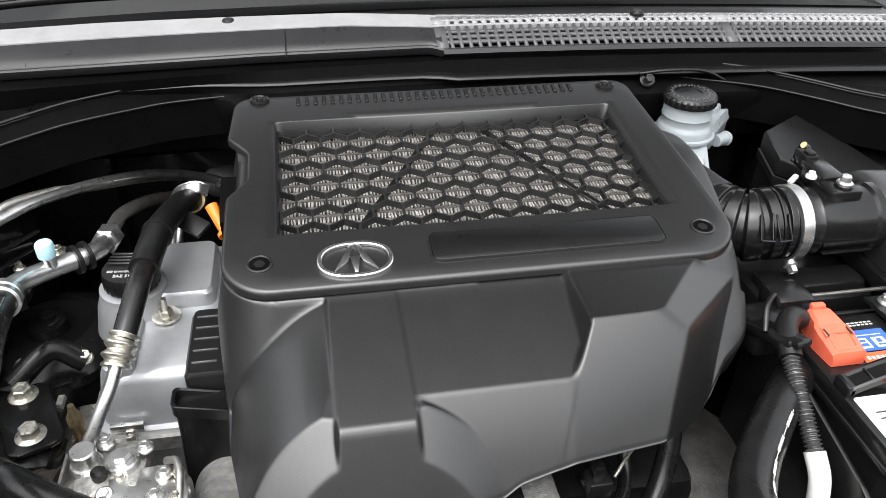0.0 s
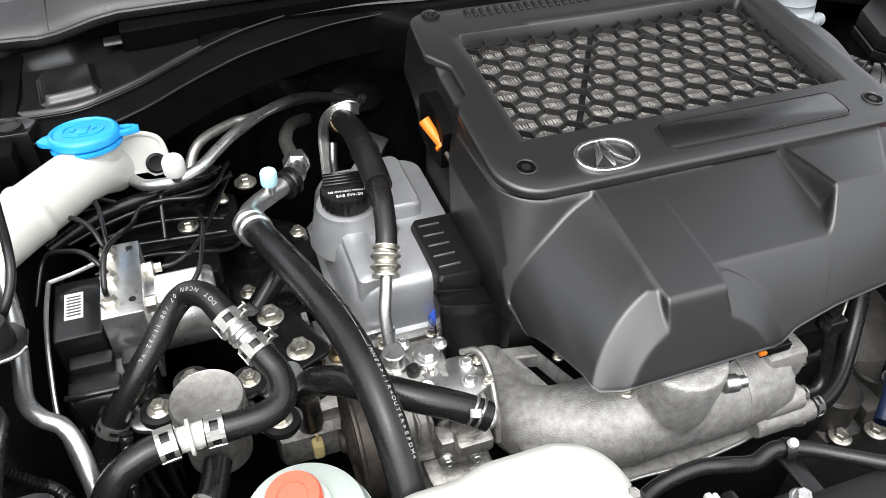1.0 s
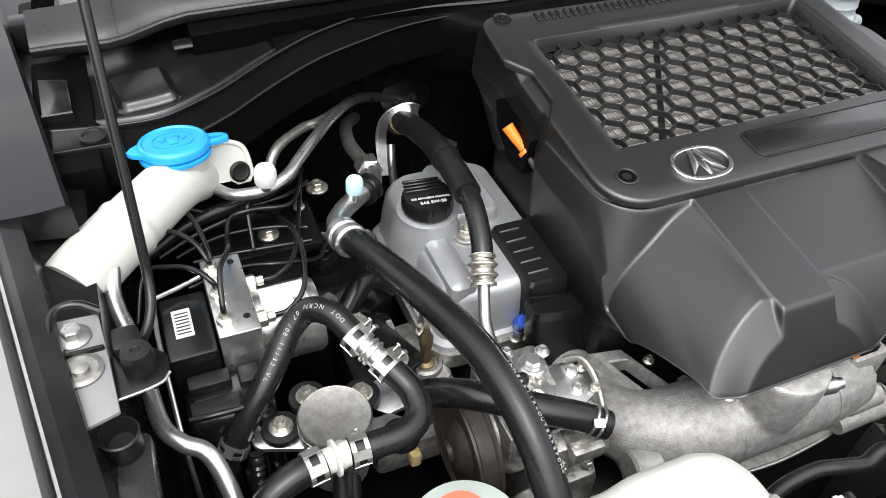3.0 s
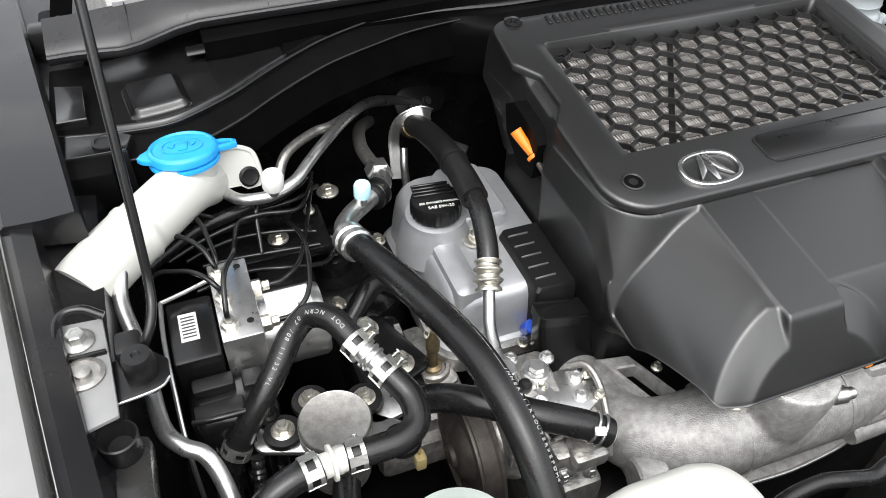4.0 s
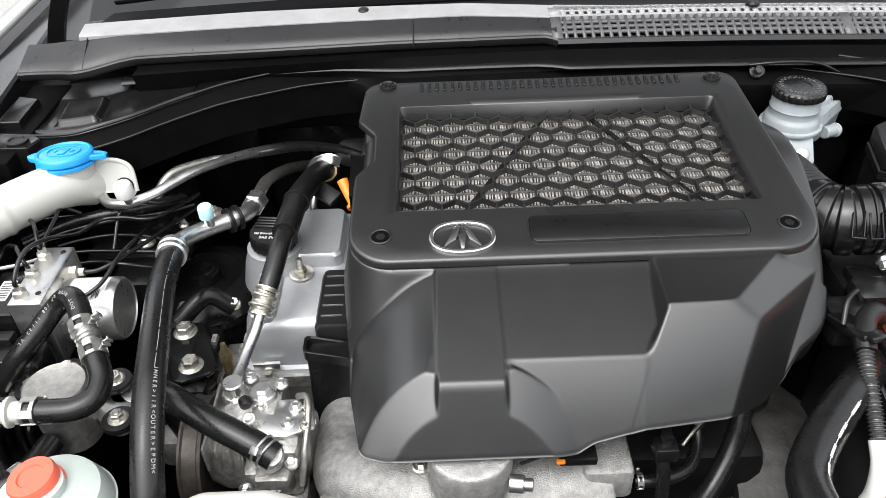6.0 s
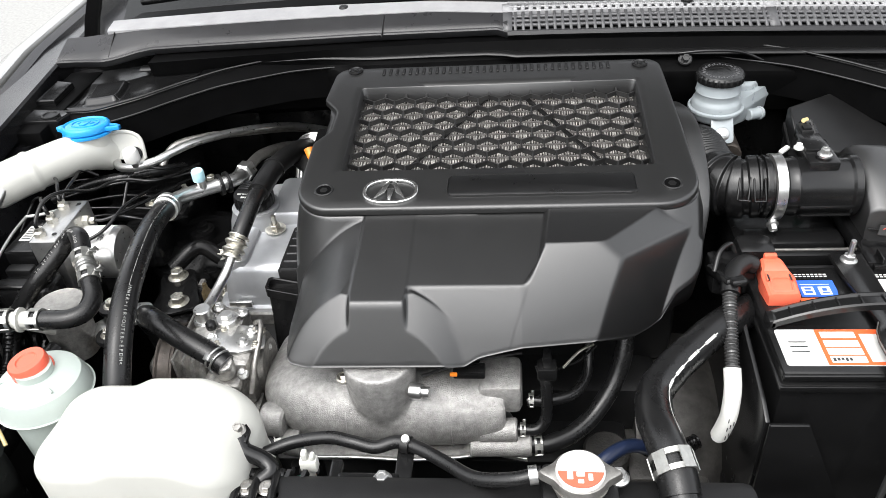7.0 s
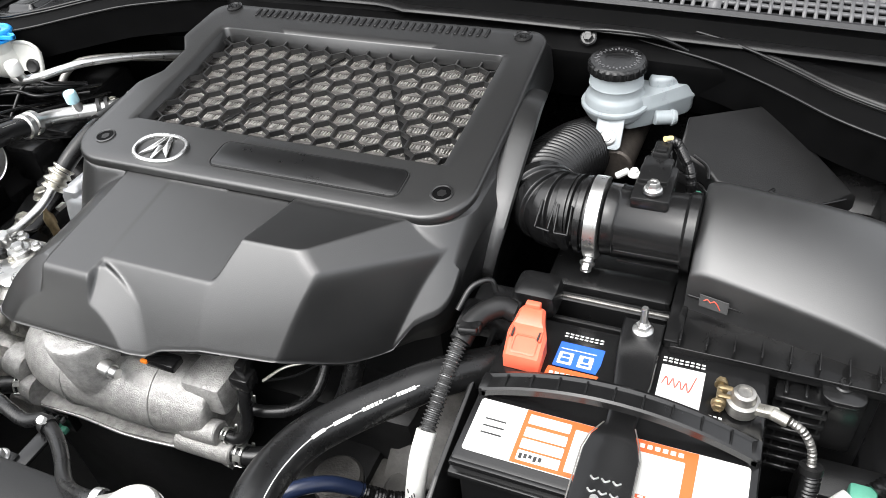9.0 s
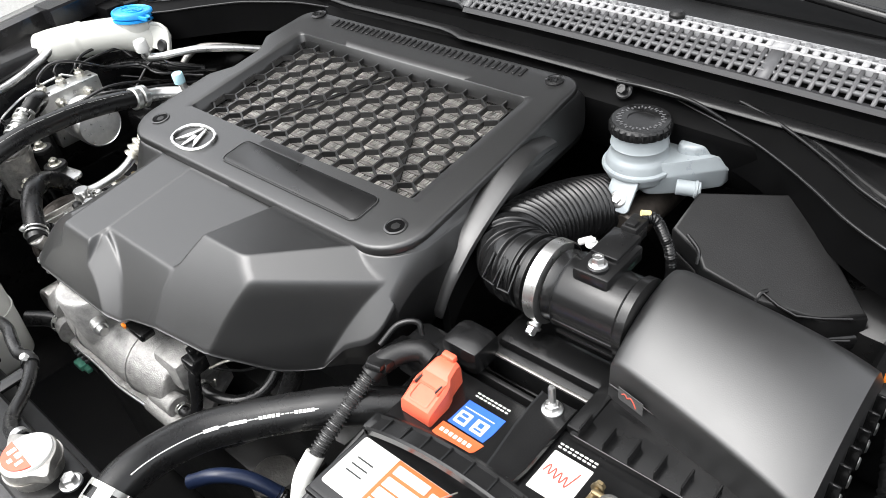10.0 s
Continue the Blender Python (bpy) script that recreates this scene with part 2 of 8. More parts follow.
def hexbolt(at, axis=(0, 0, 1), size=0.008, washer=0.013, stud=0.0, head=0.007):
    """A hexagon bolt head on its washer."""
    wsh = lathe([(washer, -0.001), (washer, 0.0012), (washer * 0.82, 0.0024), (0.001, 0.0024)], 24)
    hx = lathe([(size, 0.002), (size, 0.002 + head * 0.85), (size * 0.86, 0.002 + head), (size * 0.55, 0.002 + head), (size * 0.5, 0.0012 + head), (0.0004, 0.0012 + head)], 6)
    for f in hx.faces:
        f.smooth = False
    bm = joined(wsh, hx)
    if stud:
        n = max(4, int(stud / 0.0015))
        add(bm, lathe([(0.0035 - 0.0004 * (i % 2), 0.002 + head + stud * i / n) for i in range(n)] + [(0.0028, 0.002 + head + stud)], 12))
    return moved(bm, Matrix.Translation(at) @ Vector((0, 0, 1)).rotation_difference(Vector(axis)).to_matrix().to_4x4())


def bolt(at, axis=(0, 0, 1), size=0.008, washer=0.013, stud=0.0, head=0.007, mat=None, label="zinc plated hexagon bolt with a flange", parent=None):
    bm = hexbolt(at, axis, size, washer, stud, head)
    if parent is not None:
        return part("bolt", bm, mat or ZINC, parent, "", 30)
    return solid("bolt", bm, mat or ZINC, label, "bolt", "bolts in the engine bay", sharp=30, at=at)


def clamp(at, axis, r, parent, width=0.012, mat=None, name="hose_clamp", label="spring hose clamp", ears=True):
    """A spring band round a hose: two rims, cross pieces with windows between them, and two bent ears."""
    a = Vector(axis).normalized()
    rim = width * 0.26
    bm = bmesh.new()
    for z in (-width / 2, width / 2 - rim):
        add(bm, lathe([(r + 0.0003, z), (r + 0.0016, z), (r + 0.0016, z + rim), (r + 0.0003, z + rim)], 28))
    for k in range(5):
        add(bm, moved(box(r + 0.0003, r + 0.0015, -r * 0.34, r * 0.34, -width / 2, width / 2, 0), pose(0, 0, 0, 0, 0, 20 + 72 * k)))
    if ears:
        for s in (-1, 1):
            add(bm, moved(box(r, r + 0.008, -0.0035, 0.0035, -0.001, 0.001, 0.0006, 1), pose(0, 0, s * width * 0.3, 0, 0, 60 + 12 * s)))
            add(bm, moved(box(r + 0.0065, r + 0.0085, -0.005, 0.005, -0.002, 0.002, 0.0006, 1), pose(0, 0, s * width * 0.3, 0, 0, 60 + 12 * s)))
    moved(bm, Matrix.Translation(at) @ Vector((0, 0, 1)).rotation_difference(a).to_matrix().to_4x4())
    return part(name, bm, mat or BAND, parent, label)


def lettering(words, size, m, mat, parent, name="lettering", depth=0.0003):
    """Raised words in Blender's own font, laid by the pose m."""
    c = bpy.data.curves.new(name, "FONT")
    c.body, c.size, c.extrude, c.align_x, c.align_y = words, size, depth, "CENTER", "CENTER"
    ob = bpy.data.objects.new(name, c)
    scene.collection.objects.link(ob)
    dep = bpy.context.evaluated_depsgraph_get()
    me = bpy.data.meshes.new_from_object(ob.evaluated_get(dep))
    bm = bmesh.new()
    bm.from_mesh(me)
    bpy.data.objects.remove(ob)
    bpy.data.meshes.remove(me)
    return part(name, moved(bm, m), mat, parent, "", 0)


def smin(a, b, k):
    h = np.clip(0.5 + 0.5 * (b - a) / k, 0, 1)
    return b * (1 - h) + a * h - k * h * (1 - h)


def smax(a, b, k):
    return -smin(-a, -b, k)


def step(v, w):
    t = np.clip(v / w + 0.5, 0, 1)
    return t * t * (3 - 2 * t)


# ---- the setting ----
ground = bmesh.new()
bmesh.ops.create_grid(ground, x_segments=8, y_segments=8, size=300)
solid("ground", ground, ASPHALT, "pale grey asphalt ground round the parked car", "ground", kind="structure", at=(0, 0, 0))

# two unseen walls, added to darken low reflections in the engine cover
solid("unseen_wall_front", box(-5.0, 11.0, -8.1, -7.9, 0, 3.7, 0.02), ASPHALT, "unseen grey wall added to darken low front reflections", "wall", kind="structure")
solid("unseen_wall_left", box(-6.2, -6.0, -7.9, 4.0, 0, 3.2, 0.02), ASPHALT, "unseen grey wall added to darken low side reflections", "wall", kind="structure")

solid("bay_floor", box(-0.74, 0.74, -0.62, 0.50, 0.40, 0.42, 0.004), DARK, "black undertray closing the engine bay below", "undertray", kind="structure")
solid("wall_firewall", joined(box(-0.74, 0.74, 0.44, 0.47, 0.42, 1.0, 0.004), box(-0.60, -0.42, 0.415, 0.445, 0.70, 0.92, 0.01), box(0.12, 0.60, 0.42, 0.445, 0.62, 0.95, 0.01)),
      BAYPAINT, "black painted firewall behind the engine", "firewall", kind="structure")


def cowl_line(x):
    """How far back and how high the edge below the windscreen runs."""
    return 0.336 + 0.012 * (abs(x) / 0.72) ** 3, 1.0355 - 0.026 * (abs(x) / 0.72) ** 1.8


def ribbon(profile, x0, x1, n=60, line=cowl_line):
    """A strip along x whose section (back, up) follows the cowl."""
    rings = []
    for i in range(n + 1):
        x = x0 + (x1 - x0) * i / n
        y, z = line(x)
        rings.append([(x, y + b, z + u) for b, u in profile])
    return loft(rings)


def ribbon_by(profile, x0, x1, n=60):
    """The same, with a section that changes along x."""
    rings = []
    for i in range(n + 1):
        x = x0 + (x1 - x0) * i / n
        y, z = cowl_line(x)
        rings.append([(x, y + b, z + u) for b, u in profile(x)])
    return loft(rings)


def face_end(x):
    b = float(np.interp(x, [-0.72, -0.10, 0.02, 0.72], [0.064, 0.054, 0.043, 0.043]))
    return b, 0.0005 + 0.36 * b


def strip_end(x):
    b = float(np.interp(x, [-0.72, -0.40, -0.10, 0.02, 0.12, 0.72], [0.092, 0.092, 0.080, 0.068, 0.061, 0.061]))
    return b, face_end(x)[1] + 0.0045 + 0.10 * (b - face_end(x)[0])


def lean(x):
    """How far the channel below the cowl stands out; it fades into the corner panel."""
    return float(step(np.array(x + 0.24), 0.12))


def lip_at(x):
    """Where the cowl's front lip runs: it sweeps back and down near the wing."""
    xs = [-0.716, -0.690, -0.660, -0.640, -0.620, -0.600, -0.580, -0.554, -0.50, -0.38, -0.21, 0.0, 0.016]
    ys = [0.358, 0.3595, 0.358, 0.355, 0.359, 0.365, 0.369, 0.370, 0.366, 0.357, 0.353, 0.348, 0.340]
    zs = [1.008, 1.008, 1.008, 1.0082, 1.0095, 1.0125, 1.0165, 1.0205, 1.0235, 1.0295, 1.0350, 1.0385, 1.0365]
    return float(np.interp(x, xs, ys)), float(np.interp(x, xs, zs))


def front_panel(x):
    y, z = cowl_line(x)
    ly, lz = lip_at(x)
    a = max(0.0, min(1.0, (-0.58 - x) / 0.10))
    fb, fz = face_end(x)[0] + y, face_end(x)[1] + z - 0.006 * a
    mid = [(ly + (fb - ly) * f, lz + 0.0025 + (fz - lz - 0.0025) * f) for f in (0.0, 0.35, 0.7, 1.0)]
    return [(x, ly - 0.001, lz - 0.006), (x, ly - 0.0025, lz - 0.001), (x, ly - 0.001, lz + 0.001)] + [(x, ly + 0.003, lz + 0.0008)] + [(x, b + 0.004 * (k == 0), u) for k, (b, u) in enumerate(mid)] + [(x, fb, lz - 0.012), (x, ly + 0.004, lz - 0.012)]


cowl = thing("cowl_panel", (0, 0.37, 1.0), "weathered grey plastic cowl below the windscreen", "cowl", kind="structure")
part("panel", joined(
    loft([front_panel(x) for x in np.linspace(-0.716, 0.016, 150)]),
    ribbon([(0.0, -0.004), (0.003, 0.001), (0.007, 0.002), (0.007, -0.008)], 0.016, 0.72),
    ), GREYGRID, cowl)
# the strip's pale colour carries the light that falls on it
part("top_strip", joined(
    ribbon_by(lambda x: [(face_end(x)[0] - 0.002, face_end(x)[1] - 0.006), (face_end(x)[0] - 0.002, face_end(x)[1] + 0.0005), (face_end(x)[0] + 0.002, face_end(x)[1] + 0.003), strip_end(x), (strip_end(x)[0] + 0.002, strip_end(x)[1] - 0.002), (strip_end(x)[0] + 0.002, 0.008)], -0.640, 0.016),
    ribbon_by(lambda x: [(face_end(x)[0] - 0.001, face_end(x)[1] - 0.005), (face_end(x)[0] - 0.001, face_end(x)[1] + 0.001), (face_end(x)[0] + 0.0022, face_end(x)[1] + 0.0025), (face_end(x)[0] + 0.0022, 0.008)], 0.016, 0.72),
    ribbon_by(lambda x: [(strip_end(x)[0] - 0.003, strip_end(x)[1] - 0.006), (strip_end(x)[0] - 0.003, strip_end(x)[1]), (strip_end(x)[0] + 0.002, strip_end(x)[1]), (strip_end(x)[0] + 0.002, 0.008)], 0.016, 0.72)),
     PALEGREY, cowl, "top strip with sky light in its pale grey")
part("rear_strip", ribbon_by(lambda x: [(strip_end(x)[0] + 0.002, 0.004), (strip_end(x)[0] + 0.002, strip_end(x)[1] - 0.008), (0.130, 0.012), (0.130, 0.002)], -0.63, 0.72), DARK, cowl)
bars, tops = [], []
for i in range(1, 4):
    b = 0.0065 + 0.0092 * i
    bars.append(ribbon([(b - 0.0018, 0.36 * b - 0.003), (b - 0.0018, 0.36 * b + 0.0004), (b + 0.0018, 0.36 * b + 0.0016), (b + 0.0018, 0.36 * b - 0.003)], 0.016, 0.66, 50))
tops.append(ribbon_by(lambda x: [(0.0515, 0.0185), (0.0515, 0.0215), (0.0535, 0.0217), (0.0535, 0.0185)], 0.016, 0.66, 50))
k = 0
x = 0.016
while x < 0.662:
    y, z = cowl_line(x)
    w = 0.0021 if k % 33 else 0.007
    for a, b in (((0.005, 0.0018), (0.0425, 0.0158)), ((0.0445, 0.0185), (0.060, 0.0218))):
        ww = w if a[0] < 0.01 else w + 0.0012
        (bars if a[0] < 0.01 else tops).append(loft([[(x - ww, y + p[0], z + p[1] + dz) for dz in (-0.003, 0.001)] + [(x + ww, y + p[0], z + p[1] + dz) for dz in (0.001, -0.003)] for p in (a, b)]))
    x += 0.0118
    k += 1
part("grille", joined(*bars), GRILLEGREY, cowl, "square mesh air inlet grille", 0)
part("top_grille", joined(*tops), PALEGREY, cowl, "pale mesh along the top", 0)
part("drip_tray", ribbon([(0.0, -0.03), (0.09, -0.03), (0.09, -0.035), (0.0, -0.035)], 0.0, 0.70), DARK, cowl)
for x, b in ((-0.243, 0.078), (0.285, 0.056)):
    y, z = cowl_line(x)
    part("clip", joined(lathe([(0.009, 0), (0.009, 0.003), (0.006, 0.006), (0.001, 0.006)], 18, (x, y + b, z + 0.0225))), DARK, cowl, "black push clip")
y, z = cowl_line(-0.175)
part("seam", loft([[(x, y + b, z + u) for b, u in ((0.003, 0.0), (0.003, 0.0025), (0.050, 0.0198), (0.050, 0.012))] for x in (-0.1756, -0.1744)]), DARK, cowl)

for x in (-0.475, -0.628):
    y, z = cowl_line(x)
    ly, lz = lip_at(x)
    part("seam", loft([[(x + d, b, u) for b, u in ((ly + 0.004, lz), (ly + 0.004, lz + 0.0032), (y + face_end(x)[0], z + face_end(x)[1] + 0.0004), (y + face_end(x)[0], z))] for d in (-0.0005, 0.0005)]), DARK, cowl)
hinge = thing("hinge_bracket", (-0.70, 0.46, 0.98), "black steel bracket of the bonnet beside the cowl end", "bracket")
part("arm", loft([[(x + dx, 0.452 + dy + s, z) for dx, dy in ((-0.012, -0.005), (0.012, -0.005), (0.012, 0.005), (-0.012, 0.005))] for x, s, z in ((-0.706, 0.0, 0.955), (-0.703, 0.004, 1.00), (-0.690, 0.008, 1.04), (-0.672, 0.010, 1.08), (-0.645, 0.012, 1.15))]), NEARBLACK, hinge)
part("leaf", plate(rounded(-0.728, -0.692, 0.445, 0.500, 0.008), 0.993, 0.998, 0.001), NEARBLACK, hinge)
part("pivot", rod((-0.703, 0.443, 1.006), (-0.703, 0.452, 1.006), 0.005, 18), IRON, hinge)

# bulb seal and bulkhead below the cowl
solid("weather_strip", ribbon_by(lambda x: [(min(lip_at(x)[0] - cowl_line(x)[0], 0.02) * (x < 0.016) - 0.006 - 0.010 * lean(x) + 0.010 * math.cos(a), -0.026 - 0.002 * lean(x) + 0.0038 * math.sin(a)) for a in (2 * math.pi * i / 14 for i in range(14))], -0.575, 0.72),
      SEAL, "black bulb rubber seal along the cowl edge", "weather strip", kind="structure")
solid("wall_bulkhead", ribbon_by(lambda x: [(0.0, -0.012), (0.004 - 0.010 * lean(x), -0.03), (0.006 - 0.016 * lean(x), -0.037), (0.008 - 0.044 * lean(x), -0.042), (0.010 - 0.054 * lean(x), -0.047), (0.010 - 0.056 * lean(x), -0.058), (0.03 - 0.05 * lean(x), -0.12), (0.10, -0.16), (0.125, -0.16), (0.125, -0.012)], -0.555, 0.73, 90),
      NEARBLACK, "black painted bulkhead channel under the cowl", "bulkhead", kind="structure")


PADFELT = material("grubby brown black felt", (0.016, 0.0145, 0.0135), 0.45, spec=0.4, vary=0.4, scale=60, bump=0.5, bump_scale=250, dust=0.05)
GREYPRESS = material("satin grey black panel", (0.007, 0.007, 0.0072), 0.20, spec=0.5, vary=0.2)
LIP = [(-0.722, 0.262, 0.970), (-0.690, 0.252, 0.972), (-0.650, 0.240, 0.976), (-0.610, 0.234, 0.980), (-0.580, 0.240, 0.984), (-0.540, 0.258, 0.988), (-0.50, 0.284, 0.992), (-0.46, 0.307, 0.996), (-0.42, 0.325, 1.000), (-0.36, 0.345, 1.003), (-0.31, 0.358, 1.005), (-0.22, 0.368, 1.006)]


def soft_box(x, y, cx, cy, hx, hy, r):
    """How far a place lies outside a rectangle with round corners."""
    u, w = abs(x - cx) - hx + r, abs(y - cy) - hy + r
    return math.hypot(max(u, 0), max(w, 0)) + min(max(u, w), 0) - r


def left_shelf(x0, x1, pad=0.009):
    """The pressed panel in the rear corner by the wing: a rim, a fold and a raised rectangle."""
    edge = [p for p in spline(LIP, 24) if x0 <= p.x <= x1]
    rings = []
    for p in edge:
        back = 0.405
        ring = []
        for j in range(91):
            v = j / 90
            yy = p.y + (back - p.y) * v
            sunk = float(step(np.array(yy - p.y - 0.004), 0.006)) - float(step(np.array(yy - p.y - 0.017), 0.006))
            raised = float(step(np.array(-0.003 - soft_box(p.x + 0.12 * (yy - 0.30), yy, -0.617, 0.302, 0.031, 0.036, 0.010)), 0.009))
            dished = math.sin(math.pi * max(0.0, min(1.0, (yy - p.y - 0.02) / 0.09)))
            ring.append((p.x, yy, p.z - 0.004 - 0.007 * sunk - 0.004 * dished * (p.x < -0.47) + pad * raised))
        ring += [(p.x, back, p.z - 0.022), (p.x, p.y + 0.004, p.z - 0.022)]
        rings.append(ring)
    return loft(rings)


solid("wall_bulkhead", left_shelf(-0.474, -0.20), NEARBLACK, "near-black bulkhead beside the corner panel", "bulkhead", kind="structure", sharp=0)
solid("corner_panel", left_shelf(-0.675, -0.470), GREYPRESS, "grey black pressed panel in the bay's rear corner", "body panel", kind="structure", sharp=60)
LOW = [(x, y - 0.030, z - 0.014) for x, y, z in LIP]
solid("corner_lip", sweep(LIP, 0.0018, 10), SEAL, "black rubber edge of the corner panel", "edging", kind="structure")
solid("corner_lip", sweep(LOW, 0.0016, 10), SEAL, "black folded edge below the corner panel", "edging", kind="structure")
def apron_below():
    return loft([[(a.x, a.y + 0.003, a.z - 0.004), (b.x, b.y + 0.002, b.z), (b.x, b.y + 0.004, b.z - 0.05), (b.x, b.y + 0.010, b.z - 0.05), (a.x, a.y + 0.012, a.z - 0.012)] for a, b in zip(spline(LIP, 8), spline(LOW, 8))])


solid("corner_apron", apron_below(), NEARBLACK, "black sloping apron below the corner panel", "body panel", kind="structure")


def slab(outline, z, drop=0.05):
    """A pressed pad with a soft edge and walls that go down."""
    mid = (sum(p[0] for p in outline) / len(outline), sum(p[1] for p in outline) / len(outline))
    ring = lambda g, h: [(x + (mid[0] - x) * g, y + (mid[1] - y) * g, h) for x, y in outline]
    return loft([ring(-0.02, z - drop), ring(0.0, z - 0.004), ring(0.02, z - 0.001), ring(0.06, z), ring(0.10, z - 0.0005)])


ledge = thing("corner_ledge", (-0.69, 0.25, 0.93), "grey black pressed ledge beside the wing", "ledge", kind="structure")
part("base", box(-0.725, -0.668, 0.18, 0.40, 0.930, 0.972, 0.003), NEARBLACK, ledge)
part("rear_pad", slab([(-0.716, 0.268), (-0.686, 0.268), (-0.688, 0.336), (-0.718, 0.345)], 0.982), GREYPRESS, ledge)
part("front_pad", slab([(-0.711, 0.208), (-0.653, 0.208), (-0.646, 0.232), (-0.656, 0.240), (-0.711, 0.250)], 0.977), GREYPRESS, ledge)
solid("ledge_plug", lathe([(0.013, 0), (0.013, 0.002), (0.010, 0.0025), (0.009, 0.001), (0.001, 0.001)], 26, (-0.672, 0.226, 0.977)), DARK, "round black plug in the ledge", "plug")
pad_rows = []
rng = random.Random(11)
for i in range(29):
    f = i / 28
    row = []
    for j in range(9):
        g = j / 8
        x = -0.575 + 0.125 * f
        y = 0.232 + 0.062 * f + (0.030 - 0.008 * f) * g
        crease = 0.0022 * math.sin(31 * f + 5 * g) + 0.0016 * math.sin(57 * f - 9 * g) + rng.uniform(-0.0006, 0.0006)
        row.append((x + 0.004 * math.sin(7 * g), y, 0.948 + 0.014 * g - 0.012 * math.sin(math.pi * g) * f + crease))
    pad_rows.append(row + [(x, y, z - 0.006) for x, y, z in reversed(row)])
solid("sound_pad", loft(pad_rows), PADFELT, "crumpled dark sound pad under the panel edge", "sound pad", sharp=70)


def wing(s, prof):
    """A long pressed section of a front wing that follows the bay's side."""
    rings = []
    for i in range(25):
        y = -0.62 + 1.5 * i / 24
        sag = -0.10 * max(0.0, (-0.02 - y)) ** 1.3 + 0.03 * max(0.0, y)
        wide = 0.15 * (min(y, 0.45) + 0.08) - 0.012
        rings.append([(s * (a + wide * (a > 0.7)), y, b + sag * (b > 0.6)) for a, b in prof])
    return loft(rings)


APRON = [(0.62, 0.42), (0.665, 0.70), (0.685, 0.925), (0.69, 0.945), (0.716, 0.955), (0.720, 0.983), (0.736, 0.987), (0.745, 0.980), (0.745, 0.960), (0.71, 0.90), (0.655, 0.60), (0.61, 0.42)]
OUTER = [(0.751, 0.950), (0.751, 0.978), (0.755, 0.984), (0.775, 0.984), (0.800, 0.972), (0.825, 0.935), (0.850, 0.865), (0.878, 0.70), (0.890, 0.40), (0.870, 0.40), (0.850, 0.70), (0.790, 0.95)]
for side, name in ((-1, "wing_left"), (1, "wing_right")):
    fender = thing(name, (side * 0.75, 0.1, 0.42), "front wing with a black apron and a pale outer panel", "wing", kind="structure")
    part("apron", wing(side, APRON), PAINT, fender, "glossy black inner apron", 50)
    if side < 0:
        part("flange", loft([[(-a - 0.13 * (y - 0.18), y, z) for a, z in ((0.705, 0.960), (0.7055, 0.992), (0.709, 0.9955), (0.735, 0.993), (0.765, 0.9935), (0.769, 0.990), (0.769, 0.970))] for y in np.linspace(0.10, 0.62, 12)]), PAINT, fender, "black painted flange along the bay")
    part("outer_panel", wing(side, OUTER), PEARL, fender, "pale glossy outer panel", 50)

# windscreen, wiper and the raised bonnet
screen = bmesh.new()
nx, ny = 24, 10
grid = [[screen.verts.new((-0.70 + 1.4 * i / nx, 0.52 + 0.62 * j / ny - 0.06 * abs(-1 + 2 * i / nx) ** 2 * -1, 1.045 + 0.36 * j / ny - 0.05 * (-1 + 2 * i / nx) ** 2)) for i in range(nx + 1)] for j in range(ny + 1)]
for j in range(ny):
    for i in range(nx):
        screen.faces.new((grid[j][i], grid[j][i + 1], grid[j + 1][i + 1], grid[j + 1][i]))
solid("windscreen", smooth(screen), GLASS, "dark glossy windscreen glass", "windscreen", kind="structure", at=(0, 0.52, 1.045))
solid("wiper_tray", ribbon([(0.128, 0.006), (0.128, 0.015), (0.20, 0.006), (0.20, -0.01), (0.13, -0.01)], -0.64, 0.72), NEARBLACK, "black plastic tray under the wipers", "wiper tray", kind="structure")
wiper = thing("wiper_arm", (0.1, 0.50, 1.06), "black wiper arms resting on the windscreen base", "wiper")
part("arm", sweep([(0.52, 0.47, 1.052), (0.30, 0.492, 1.069), (0.05, 0.505, 1.078), (-0.20, 0.508, 1.08)], 0.007, 10), SHINY, wiper)
part("blade", sweep([(0.30, 0.50, 1.062), (0.0, 0.52, 1.072), (-0.35, 0.525, 1.07)], 0.005, 8), RUBBER, wiper)
wiper2 = thing("wiper_arm", (-0.4, 0.50, 1.05), "black wiper arms resting on the windscreen base", "wiper")
part("arm", sweep([(0.02, 0.485, 1.072), (-0.22, 0.497, 1.073), (-0.45, 0.505, 1.066), (-0.62, 0.515, 1.05)], 0.007, 10), SHINY, wiper2)
bonnet_rings = []
for i in range(13):
    t = i / 12
    half, y0, z0 = 0.66 - 0.04 * t, 0.475 - 0.155 * t, 1.15 + 0.80 * t
    row = [half * (-1 + 2 * k / 24) for k in range(25)]
    bonnet_rings.append([(x, y0 - 0.02 * (x / 0.62) ** 2, z0 - 0.03 * (x / 0.62) ** 2) for x in row] + [(x, y0 + 0.03, z0 + 0.03) for x in reversed(row)])
bonnet = loft(bonnet_rings)
solid("bonnet", bonnet, DARK, "raised black bonnet over the engine bay", "bonnet", kind="structure")

# front panel over the radiator
solid("radiator_support", joined(
    box(-0.62, 0.66, -0.62, -0.385, 0.815, 0.848, 0.008), box(-0.55, 0.62, -0.405, -0.365, 0.80, 0.855, 0.006),
    box(-0.56, 0.60, -0.375, -0.352, 0.60, 0.838, 0.006)), DARK, "black plastic radiator support panel", "radiator panel", kind="structure")


# ---- engine cover ----
def cover_top(y):
    return 0.9755 + 0.115 * y


